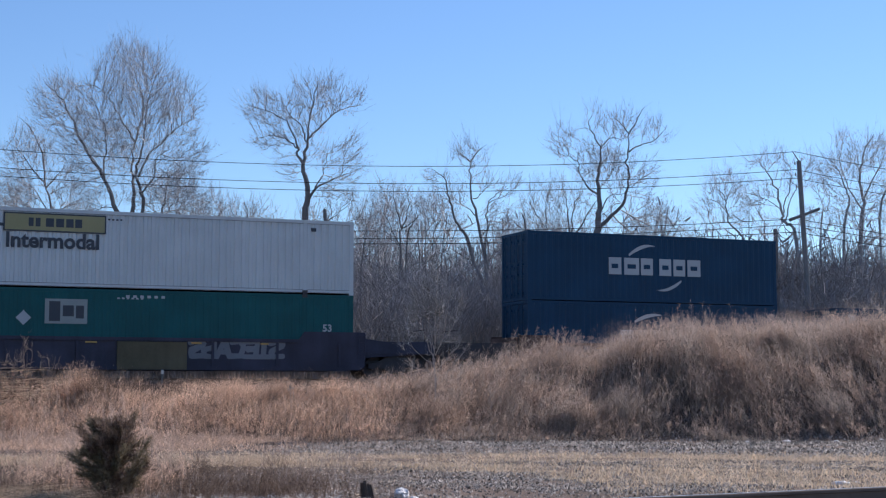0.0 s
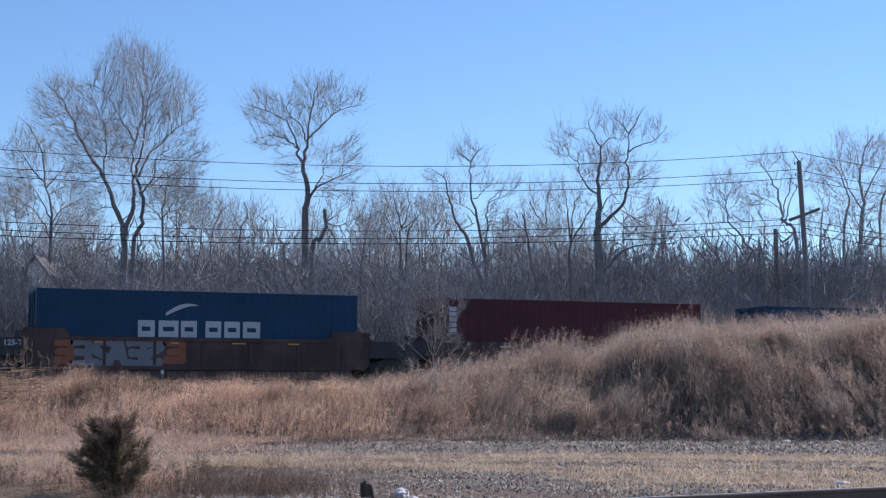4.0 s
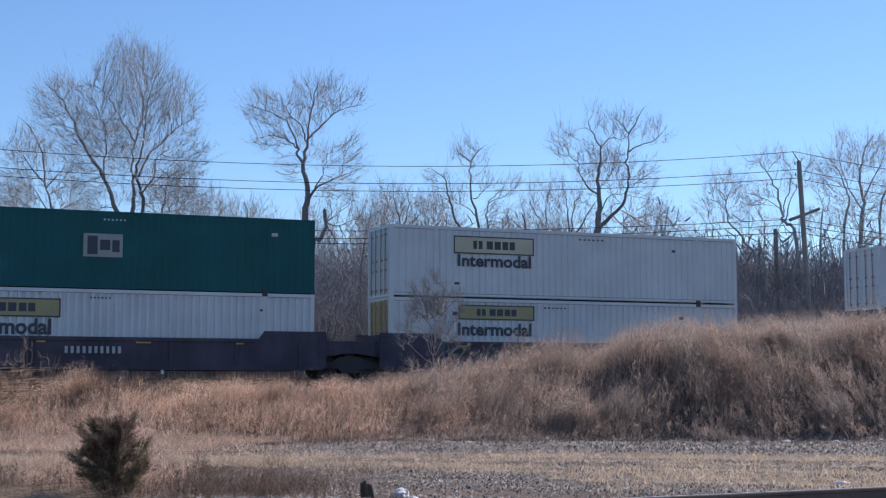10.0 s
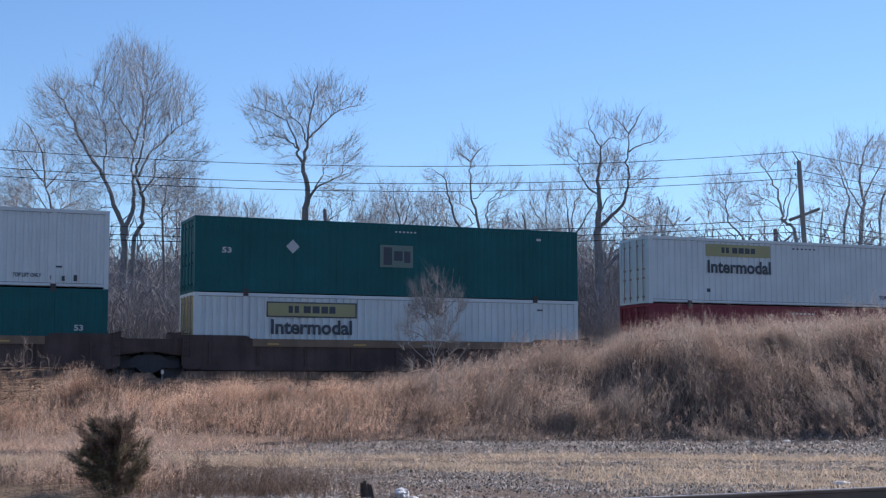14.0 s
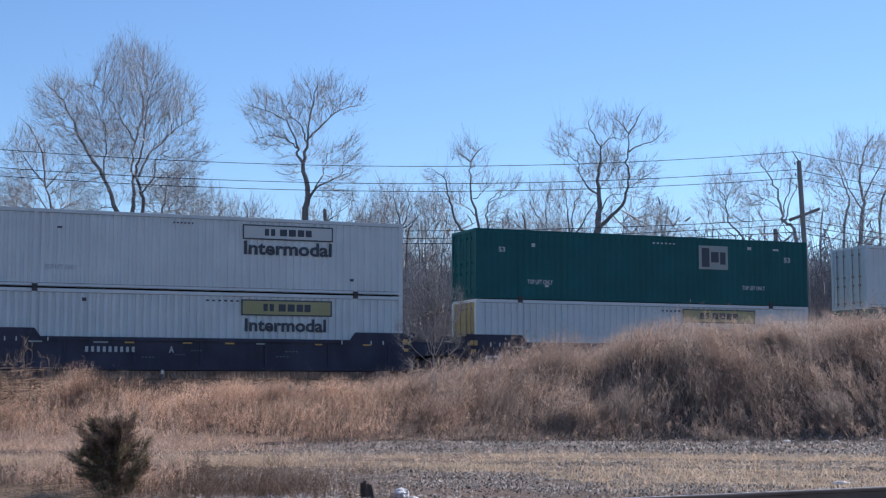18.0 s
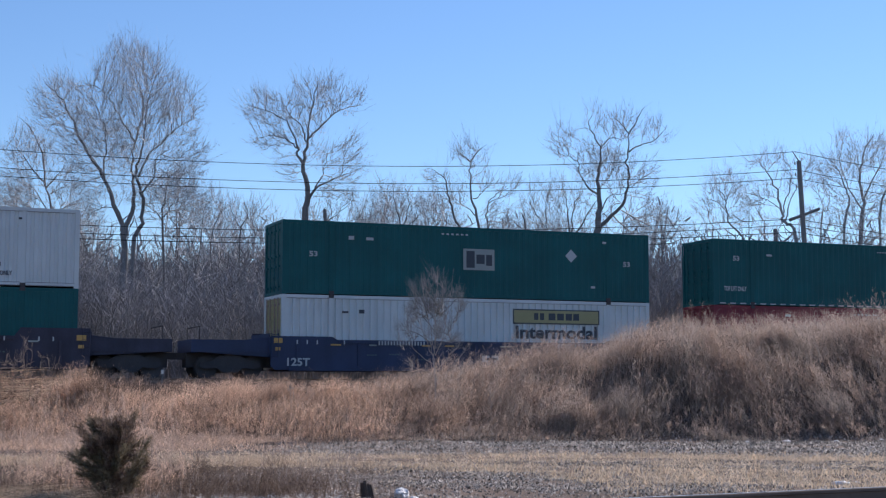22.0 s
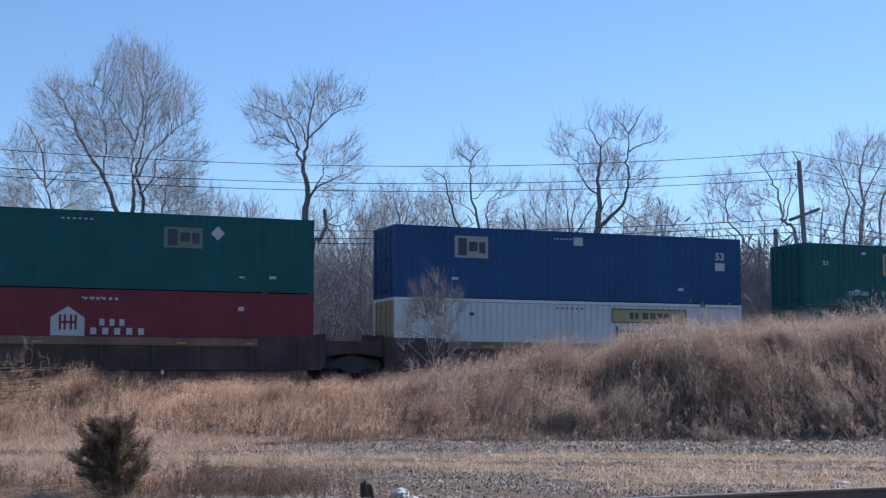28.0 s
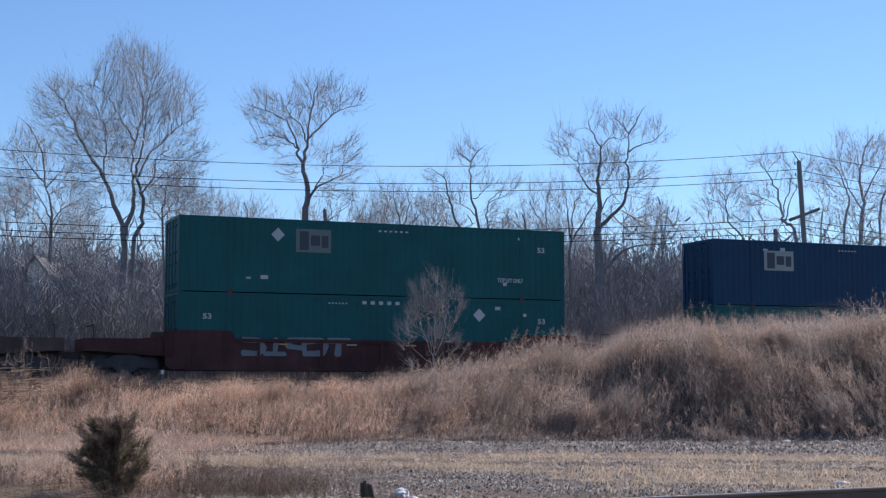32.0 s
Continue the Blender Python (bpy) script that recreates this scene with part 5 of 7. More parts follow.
grown_tree(2.41, 76, [(0.13, 0.05, [(0, -0.1), (-0.17, 6.79), (-0.46, 8.27), (-0.7, 9.47), (-0.9, 10.51), (-0.99, 11.56), (-0.96, 12.28)]),
    (0.04, 0.014, [(-0.96, 12.25), (-1.49, 12.73), (-2.09, 13.21)]),
    (0.04, 0.014, [(-0.96, 12.25), (-0.6, 12.76), (-0.09, 13.15)]),
    (0.12, 0.035, [(-0.12, 4.72), (-0.91, 7.68), (-1.5, 8.72), (-1.88, 9.47), (-2.09, 10.36), (-2.24, 11.11), (-2.41, 11.62)]),
    (0.03, 0.012, [(-2.32, 11.38), (-2.77, 11.8), (-3.28, 11.98)]),
    (0.035, 0.012, [(-0.84, 10.3), (-0.46, 10.48), (-0.1, 11.11)]),
    (0.04, 0.012, [(-0.64, 9.32), (-1.2, 9.91), (-1.7, 10.36)]),
    (0.06, 0.02, [(0.12, -0.1), (-0.11, 7.98), (-0.07, 9.47), (0.08, 10.3), (0.61, 10.84), (1.03, 11.56)]),
    (0.03, 0.012, [(0.05, 10.18), (0.73, 10.51), (1.56, 10.81)])],
    [(-1.05, 12.7, 1.06, 0.82), (-2.68, 11.62, 0.82, 0.65), (-0.6, 11.5, 0.82, 0.65), (0.79, 11.02, 0.82, 0.65), (-1.85, 10.51, 0.88, 0.82), (0.43, 9.17, 1.18, 1.06)],
    13, "pair of leaning bare trunks with crooked crowns", dense=38)
grown_tree(6.86, 82, [(0.1, 0.04, [(0, -0.1), (-0.23, 6.98), (-0.61, 8.58), (-1.11, 9.54)]),
    (0.04, 0.012, [(-0.54, 8.42), (-1.24, 8.96), (-2.2, 9.38)]),
    (0.04, 0.012, [(-1.11, 9.48), (-1.71, 10.51), (-2.03, 11.48)]),
    (0.04, 0.012, [(-0.98, 9.38), (-1.07, 10.51), (-0.84, 11.8)])],
    [(-1.16, 11.15, 1.33, 1.21), (-1.4, 9.38, 1.33, 1.11)],
    28, "low bare tree with a tangled crown", dense=15)
grown_tree(8.52, 78, [(0.29, 0.07, [(0, -0.1), (-0.15, 7.57), (-0.19, 9.09), (-0.09, 10.01), (-0.17, 11.24), (-0.04, 12.47), (0, 13.34)]),
    (0.05, 0.018, [(0, 13.27), (-0.39, 13.99), (-0.66, 14.57), (-0.5, 15.07)]),
    (0.045, 0.015, [(0, 13.27), (0.53, 13.83), (1.2, 13.71)]),
    (0.12, 0.045, [(-0.13, 9.03), (0.48, 9.55), (1.1, 10.17), (1.35, 10.78), (1.42, 11.7), (1.34, 12.47), (1.44, 13.4), (1.51, 14.14)]),
    (0.05, 0.015, [(1.44, 13.03), (2.05, 13.4), (2.91, 13.71), (3.53, 14.51)]),
    (0.04, 0.014, [(1.51, 14.02), (1.09, 14.48), (0.54, 15.13)]),
    (0.04, 0.014, [(1.51, 14.08), (1.92, 14.79), (2.23, 15.32)]),
    (0.07, 0.02, [(-0.18, 10.78), (-0.72, 11.24), (-1.02, 11.86), (-1.16, 12.72), (-1.1, 13.27)]),
    (0.03, 0.012, [(-1.16, 12.63), (-1.62, 12.93), (-1.92, 13.15)]),
    (0.05, 0.018, [(-0.13, 9.52), (0.19, 10.32), (0.53, 10.78), (1.26, 10.9), (1.9, 11.39)]),
    (0.11, 0.025, [(-0.04, 6.35), (0.61, 7.26), (1.43, 7.87), (2.59, 8.06), (4.26, 8.15)])],
    [(1.15, 14.64, 1.27, 0.91), (2.83, 14.26, 0.79, 0.73), (-1.92, 13.65, 0.97, 0.97), (-0.38, 14.95, 0.73, 0.85), (0.57, 12.32, 1.45, 1.36), (2.09, 11.92, 1.03, 0.97), (2.3, 9.25, 1.66, 1.03), (-0.1, 12.63, 1.36, 1.36)],
    14, "large bare tree with a heavy low limb", dense=42)
grown_tree(7.07, 80, [(0.13, 0.06, [(0, -0.1), (-0.03, 7.75), (0.04, 9.01)]),
    (0.07, 0.02, [(0.07, 8.54), (0.6, 9.32), (1.14, 10.26), (1.55, 10.83)]),
    (0.06, 0.015, [(-0.03, 8.54), (-0.17, 9.95), (-0.32, 11.05), (-0.63, 11.52)]),
    (0.05, 0.015, [(0.04, 8.94), (0.18, 10.42), (0.53, 11.05), (0.37, 11.68)])],
    [(-0.01, 11.05, 1.3, 1.12), (-0.33, 9.32, 1.12, 1.05), (0.92, 9.95, 0.81, 0.81)],
    29, "bare tree with twisted forking limbs", dense=15)
# the next three trees carry haze in their bark and twig colour
grown_tree(18.36, 82, [(0.1, 0.035, [(0, -0.1), (-0.64, 7.3), (-1.25, 8.42), (-1.56, 9.06), (-2.19, 9.77), (-2.33, 10.51), (-2.42, 11.15), (-2.79, 11.64)]),
    (0.03, 0.012, [(-2.12, 9.7), (-2.76, 9.77), (-3.47, 9.61)]),
    (0.035, 0.012, [(-2.27, 10.25), (-2.81, 10.83), (-3.44, 11.09)]),
    (0.035, 0.012, [(-2.36, 10.9), (-1.99, 11.64), (-1.76, 12.28)]),
    (0.04, 0.03, [(-1.19, 8.26), (-1.38, 8.39), (-1.61, 8.45)])],
    [(-2.4, 11.86, 1.21, 0.95), (-3.26, 10.57, 0.95, 0.83), (-1.86, 10.25, 0.95, 0.7)],
    16, "small bare tree leaning over the tracks", dense=32, bark=HAZE_BARK, twig=HAZE_TWIG)
grown_tree(21.08, 84, [(0.14, 0.035, [(0, -0.1), (-0.62, 8.78), (-1.25, 9.93), (-1.49, 10.76), (-1.69, 11.91), (-2.3, 12.91), (-2.67, 13.64)]),
    (0.05, 0.015, [(-1.4, 10.43), (-1.21, 11.42), (-0.93, 12.41), (-1.36, 13.4)]),
    (0.05, 0.015, [(-1.25, 9.93), (-0.96, 11.09), (-0.38, 12.08), (0, 12.91)]),
    (0.08, 0.025, [(-2.6, -0.1), (-2.39, 8.45), (-2.3, 9.77), (-2.6, 10.92)]),
    (0.04, 0.012, [(-1.43, 10.59), (-2.2, 11.15), (-3.02, 11.35)])],
    [(-2.64, 13.64, 0.91, 0.59), (-1.62, 13.74, 0.78, 0.65), (-0.93, 12.48, 0.91, 0.85), (-2.91, 11.68, 1.3, 0.91), (0.07, 13.07, 0.85, 1.24), (-2.39, 9.93, 0.98, 0.98)],
    17, "bare tree with a fan of crooked limbs", dense=34, bark=HAZE_BARK, twig=HAZE_TWIG)
grown_tree(24.45, 86, [(0.17, 0.04, [(0, -0.1), (0.37, 9.65), (0.52, 11.34), (0.3, 13.04), (0.67, 14.4), (1.24, 15.49)]),
    (0.06, 0.015, [(0.47, 10.94), (-0.23, 12.29), (-0.53, 13.72), (-0.66, 15.08)]),
    (0.06, 0.015, [(0.53, 11.61), (1.17, 13.04), (1.75, 14.46)]),
    (0.11, 0.03, [(-1.4, -0.1), (-0.62, 9.99), (-0.42, 11.34), (-0.73, 12.36), (-1.57, 13.89)]),
    (0.08, 0.03, [(-2.6, -0.1), (-1.97, 9.99), (-1.44, 11), (-1.21, 12.09)]),
    (0.11, 0.04, [(1.47, -0.1), (1.4, 10.33), (1.82, 12.36), (2.51, 14.06)])],
    [(-0.36, 13.78, 1.33, 1.27), (1.28, 14.46, 1.33, 1.33), (-1.52, 13.04, 1.13, 1.2), (1.44, 11.85, 1.33, 1.4), (-2.11, 10.73, 1.13, 1.07), (-0.26, 11.17, 1.27, 1.13), (-0.66, 15.15, 0.8, 0.53), (2.65, 13.04, 1.33, 1.67)],
    18, "broad bare tree with twigs coloured pale for haze", dense=44, bark=HAZE_BARK, twig=HAZE_TWIG)
grown_tree(-11.68, 84, [(0.07, 0.025, [(0, -0.1), (-0.09, 8.78), (0.35, 10.26), (0.11, 11.09)]),
    (0.03, 0.012, [(0.1, 9.44), (-0.4, 10.26), (-0.64, 10.92)])],
    [(-0.08, 10.59, 1.04, 0.98), (-0.72, 9.77, 0.81, 0.91)],
    21, "slim bare tree with a kinked top", dense=14)
grown_tree(-13.39, 86, [(0.07, 0.02, [(0, -0.1), (-0.33, 8.98), (0.18, 10.84), (0.03, 11.68)]),
    (0.03, 0.012, [(-0.27, 8.98), (-0.99, 10.33), (-1.34, 11.34)])],
    [(-0.44, 11.41, 1.07, 1.13), (-1.16, 10.33, 1, 1)],
    30, "thin bare tree among brush", dense=14)
grown_tree(-8.01, 76, [(0.06, 0.02, [(0, -0.1), (-0.23, 6.79), (-0.64, 8.42), (-1.06, 9.23)]),
    (0.03, 0.012, [(-0.39, 7.53), (0.05, 8.27), (0.25, 8.87)])],
    [(-0.76, 8.72, 0.77, 0.71), (0.14, 8.13, 0.65, 0.77)],
    22, "thin bare tree with a leaning top", dense=14)
grown_tree(-4.59, 80, [(0.06, 0.02, [(0, -0.1), (0.11, 7.13), (0.35, 8.69), (0.28, 9.85)]),
    (0.03, 0.012, [(0.17, 7.75), (0.72, 8.69), (1.09, 9.48)])],
    [(0.41, 9.79, 0.93, 0.87), (1.03, 9.01, 0.81, 0.87)],
    31, "thin bare tree with an upright stem", dense=15)
grown_tree(-0.4, 86, [(0.08, 0.03, [(0, -0.1), (-0.24, 8.64), (0.1, 10.26)]),
    (0.04, 0.012, [(-0.17, 8.64), (-0.74, 9.82), (-1.01, 10.67)]),
    (0.04, 0.012, [(0, 9.92), (0.43, 10.84), (0.33, 11.68)])],
    [(-0.24, 11.07, 1.2, 1.27), (0.6, 10.16, 0.93, 1.07), (-0.91, 9.99, 0.93, 1)],
    32, "low bare tree with a rounded crown", dense=18)
grown_tree(17.25, 92, [(0.06, 0.02, [(0, -0.1), (0.07, 8.86), (-0.36, 10.59)]),
    (0.04, 0.014, [(0.07, 8.79), (0.16, 9.94), (0.21, 10.92)]),
    (0.04, 0.014, [(0.07, 8.79), (0.52, 9.76), (0.96, 10.74)]),
    (0.05, 0.014, [(-0.64, -0.1), (-0.75, 8.86), (-1.27, 10.23), (-1.61, 10.88)])],
    [(0, 10.74, 1.07, 0.71), (-1.44, 10.48, 0.71, 0.71)],
    33, "slender fan of bare stems", dense=10, bark=HAZE_BARK, twig=HAZE_TWIG)
grown_tree(13.43, 88, [(0.09, 0.03, [(0, -0.1), (-0.14, 9.18), (-0.32, 10.84)]),
    (0.04, 0.012, [(-0.11, 9.01), (0.49, 10.04), (1.02, 10.91)]),
    (0.04, 0.012, [(-0.14, 9.18), (-0.81, 10.22), (-1.21, 10.91)])],
    [(-0.19, 10.73, 1.23, 1.16), (0.83, 10.22, 0.95, 0.95), (-1.22, 10.22, 0.89, 0.89)],
    23, "bare tree with a low rounded crown", dense=17)
grown_tree(-20.14, 82, [(0.07, 0.02, [(0, -0.1), (-0.08, 7.94), (-0.44, 9.54), (-0.14, 10.44)]),
    (0.03, 0.012, [(-0.09, 8.26), (0.46, 9.22), (0.83, 10.03)])],
    [(-0.13, 10.03, 1.14, 1.14), (0.85, 9.22, 0.89, 0.95)],
    25, "thin bare tree with pale bark", dense=14)
grown_tree(-26.91, 90, [(0.08, 0.02, [(0, -0.1), (-0.01, 8.68), (-0.24, 10.79), (0.06, 12.56)]),
    (0.03, 0.012, [(-0.06, 9.38), (-0.76, 10.62), (-1.31, 11.5)])],
    [(-0.1, 11.85, 1.46, 1.6), (-1.12, 10.79, 1.22, 1.39)],
    34, "thin bare tree at the edge of the woods", dense=15)
grown_tree(4.35, 72, [(0.1, 0.075, [(0.4, -0.1), (0.2, 5.0), (-0.1, 7.3), (-0.4, 9.0)])], [(0.2, 6.2, 0.5, 0.6)], 15, "broken bare trunk without branches", dense=3)

# ---- leafless shrubs before the train ----
SHRUB = {"twig": SAPLING_TWIG, "bark": PALE_TWIG, "group": "shrubs before the train", "fine": 0.0032}
grown_tree(-0.25, 46.2, [(0.032, 0.012, [(0.00, -0.04), (0.01, 1.0), (-0.02, 1.9), (0.0, 2.8), (0.03, 3.8), (0.06, 4.8)]),
    (0.018, 0.006, [(0.00, 1.85), (-0.22, 2.3), (-0.42, 3.0), (-0.66, 3.85), (-0.82, 4.5)]),
    (0.016, 0.006, [(-0.02, 2.1), (-0.15, 2.8), (-0.33, 3.6), (-0.44, 4.65)]),
    (0.018, 0.006, [(0.00, 2.0), (0.24, 2.5), (0.38, 3.3), (0.52, 4.1), (0.58, 4.7)]),
    (0.016, 0.006, [(0.0, 2.4), (0.12, 3.0), (0.22, 3.9), (0.3, 4.8)]),
    (0.016, 0.005, [(-0.02, 1.7), (-0.4, 1.95), (-0.78, 2.4), (-0.98, 3.1)]),
    (0.016, 0.005, [(0.0, 1.5), (0.25, 1.72), (0.5, 2.05), (0.74, 2.3), (0.8, 2.75)]),
    (0.013, 0.005, [(0.0, 1.75), (-0.18, 2.6), (-0.24, 3.6)]),
    (0.014, 0.005, [(0.24, 2.5), (0.56, 2.9), (0.8, 3.5), (0.9, 4.0)]),
    (0.012, 0.005, [(0.0, 1.2), (0.15, 1.35), (0.4, 1.52)]),
    (0.012, 0.005, [(0.0, 1.3), (-0.25, 1.5), (-0.62, 1.62), (-1.0, 1.8)])],
    [(-0.05, 3.7, 0.5, 1.0), (-0.6, 3.5, 0.45, 0.8), (0.5, 3.5, 0.45, 0.8), (-0.85, 2.6, 0.4, 0.5), (0.68, 2.3, 0.4, 0.5), (0, 2.4, 0.5, 0.7), (-0.7, 1.8, 0.45, 0.3), (0.5, 1.7, 0.4, 0.3)],
    31, "leafless pale sapling in dry grass before the train", name="sapling", size=0.42, dense=3.0, rise=0.5, sprigs=0.8, **SHRUB)
grown_tree(-4.83, 46.4, [(0.014, 0.008, [(0, -0.05), (0.03, 0.6), (-0.04, 1.2)]), (0.009, 0.004, [(0.03, 0.6), (0.12, 0.95), (0.14, 1.25)])], [(0.04, 1.1, 0.16, 0.22)], 330, "thin pale leafless stick in dry grass", name="bush", size=0.34, dense=3, rise=0.35, sprigs=0.2, **SHRUB)
rb = random.Random(77)
for i, (c, d, tall, wide) in enumerate(((-14.3, 48.5, 1.45, 0.55), (-13.85, 48.7, 1.7, 0.42), (-13.2, 48.9, 1.3, 0.5), (-12.2, 49.0, 1.1, 0.5), (-10.9, 49.0, 0.9, 0.4), (4.55, 49, 0.95, 0.35), (6.7, 50, 0.8, 0.4), (10.19, 50, 0.85, 0.4), (13.96, 50, 0.8, 0.45))):
    stems = []
    for k in range(6):
        a = rb.uniform(-0.7, 0.7) * wide
        stems.append((0.011, 0.004, [(a * 0.3, -0.05), (a * 0.6, tall * 0.4), (a + rb.uniform(-0.1, 0.1), tall * rb.uniform(0.65, 1.0))]))
    grown_tree(c, d, stems, [(0.0, tall * 0.68, wide * 0.8, tall * 0.34)], 320 + i, "scraggly leafless bush at the bank's edge" if c < 0 else "dry leafless bush on the mound", name="bush", size=0.34, dense=3, rise=0.35, sprigs=0.22, **{**SHRUB, "bark": WEED, "twig": WEED})

# ---- woods further back: copies of a few bare trees ----
def wood_tree(i, tall, r):
    """A woodland tree: two or three crooked stems from the root, limbs to all sides, a loose crown down to half its height."""
    limbs, lobes = [], []
    for k in range(3):
        lean = r.uniform(-0.22, 0.22) * tall
        top = tall * r.uniform(0.72, 0.92)
        limbs.append((0.11, 0.03, [(0.15 * k, -0.1), (lean * 0.25, top * 0.35), (lean * 0.6, top * 0.65), (lean, top)]))
        lobes.append((lean, top, tall * 0.14, tall * 0.15))
        for q in (0.45, 0.6, 0.75):
            a = lean * q + r.choice((-1, 1)) * r.uniform(0.08, 0.2) * tall
            h = top * q + r.uniform(0.05, 0.14) * tall
            limbs.append((0.045, 0.016, [(lean * q * 0.9, top * q), ((lean * q + a) / 2, (top * q + h) / 2 + 0.15), (a, h)]))
            lobes.append((a, h, tall * 0.11, tall * 0.10))
    return grown_tree(-24 + 9 * i, 96, limbs, lobes, 40 + i, "bare woodland tree among brush", dense=3.6, group="far woods", size=1.3, fine=0.009, sprigs=0.5)


rw = random.Random(5)
kinds = [wood_tree(i, h, rw) for i, h in enumerate((11.0, 13.5, 12.0, 10.0, 14.0))]
for i in range(84):
    d = rw.uniform(80, 122)
    c = (rw.uniform(-0.34, 0.34) if i < 50 else rw.uniform(0.16, 0.34) if i < 62 else rw.uniform(-0.34, 0.06)) * d
    x, y, _ = at(c, d)
    k = rw.uniform(0.75, 1.05) * (0.88 if c > 0.06 * d else 1.0)
    t = copy_thing(kinds[i % 5], pose(x, y, float(ground(np.array(x), np.array(y))), 0, 0, rw.uniform(0, 360)))
    t.scale = (k, k, k)

# ---- undergrowth and distance ----
rng = np.random.default_rng(7)


def thicket(name, n, d0, d1, tall, lean, thick, mat, label, seed, limbs=4, span=None, least=0.3):
    """Upright crooked shoots of brush with side twigs, as one mass."""
    g = np.random.default_rng(seed)
    c, d = in_view(g, n, span, d0, d1, tufts=n // 7, spread=0.6)
    x, y = to_world(c, d)
    ok = y > 59.8
    x, y = x[ok], y[ok]
    n = len(x)
    z = ground(x, y)
    h = tall * g.uniform(least, 1.0, n) * (0.88 + 0.2 * waves(x, y, 0.35, 2.0))
    h = np.maximum(h, 0.5)
    t = (thick * g.uniform(0.7, 1.6, n))[:, None]
    spot, way, segs, knots = np.stack([x, y, z], -1), np.stack([g.normal(0, lean, n), g.normal(0, lean, n), np.ones(n)], -1), [], []
    for k in range(4):
        q = spot + way * (h * (0.34, 0.28, 0.22, 0.16)[k])[:, None]
        segs.append(np.hstack([spot, q, t * (1 - 0.2 * k), t * (0.8 - 0.2 * k)]))
        knots.append(q)
        spot, way = q, way + np.stack([g.normal(0, lean * 1.3, n), g.normal(0, lean * 1.3, n), np.zeros(n)], -1)
    reach = np.minimum(h, 2.6)[:, None]
    for k in range(limbs):
        u = g.uniform(0, 1, (n, 1))
        a = knots[k % 3] * u + knots[k % 3 + 1] * (1 - u)
        out = np.stack([g.normal(0, 0.16, n), g.normal(0, 0.16, n), g.uniform(0.08, 0.24, n)], -1) * reach
        b = a + out
        e = b + (out * 0.5 + np.stack([g.normal(0, 0.06, n), g.normal(0, 0.06, n), g.uniform(0.02, 0.16, n)], -1) * reach)
        segs += [np.hstack([a, b, t * 0.55, t * 0.45]), np.hstack([b, e, t * 0.45, t * 0.25])]
    v, q = ribbons(np.concatenate(segs), g)
    tagged(new(name, sheet_mesh(name, v, q, mat)), label, "brush", kind="stuff")


thicket("undergrowth", 10000, 61, 76, 6.6, 0.2, 0.014, BRUSH, "tangled grey brush behind the train", 8, limbs=3, least=0.35)
thicket("undergrowth", 9500, 80, 118, 10.0, 0.16, 0.034, BRUSH, "dense leafless thicket further back", 9, limbs=3, least=0.4)
thicket("far_woods", 8000, 118, 185, 15.5, 0.12, 0.12, BRUSH, "hazy leafless woods in the distance", 11, limbs=3, least=0.55)
thicket("undergrowth", 10000, 70, 100, 6.8, 0.2, 0.029, BRUSH, "leafless scrub under the trees", 12, limbs=3)
thicket("undergrowth", 2600, 60, 71, 6.9, 0.2, 0.014, BRUSH, "tall brush in front of a house", 13, span=(-24.0, -13.0))
thicket("undergrowth", 5000, 80, 98, 10.0, 0.16, 0.033, BRUSH, "dense leafless thicket around tall trunks", 14, limbs=3, span=(-29.0, -8.0), least=0.5)
thicket("undergrowth", 6000, 82, 98, 9.8, 0.14, 0.040, BRUSH, "dense dark thicket behind the mound", 15, limbs=3, span=(6.0, 34.0), least=0.55)
thicket("pale_shoots", 2600, 62, 80, 4.6, 0.16, 0.012, PALE_TWIG, "pale sunlit shoots among the brush", 10, limbs=3)

# ---- grass and weeds on the bank and the mound ----
def tufts(n, m, d0, d1, spread, g):
    """n blades in m tufts: places, tuft number, and for each tuft a size and a lean."""
    d = np.sqrt(g.uniform(d0 ** 2, d1 ** 2, m))
    c = g.uniform(-0.33, 0.33, m) * d
    pick = g.integers(0, m, n)
    s = spread * g.uniform(0.5, 1.6, m)[pick]
    ox, oy = g.normal(0, 1, n) * s, g.normal(0, 1, n) * s
    c2, d2 = c[pick] + ox, d[pick] + oy
    x, y = to_world(c2, d2)
    size = g.uniform(0.3, 1.15, m)[pick]
    lx, ly = g.normal(0, 0.24, m)[pick] + ox * 0.9, g.normal(0, 0.25, m)[pick] + oy * 0.9
    return x, y, c2, d2, size, (lx, ly)


def dip(c):
    """Where the bank's growth is trodden low."""
    return 1 - 0.34 * np.exp(-((c + 9.4) / 1.3) ** 2)


def patch(x, y, seed):
    """Uneven growth: low and tall patches."""
    return np.clip(0.78 + 0.34 * waves(x, y, 0.75, seed) + 0.30 * waves(x, y, 1.9, seed + 3), 0.45, 1.1)


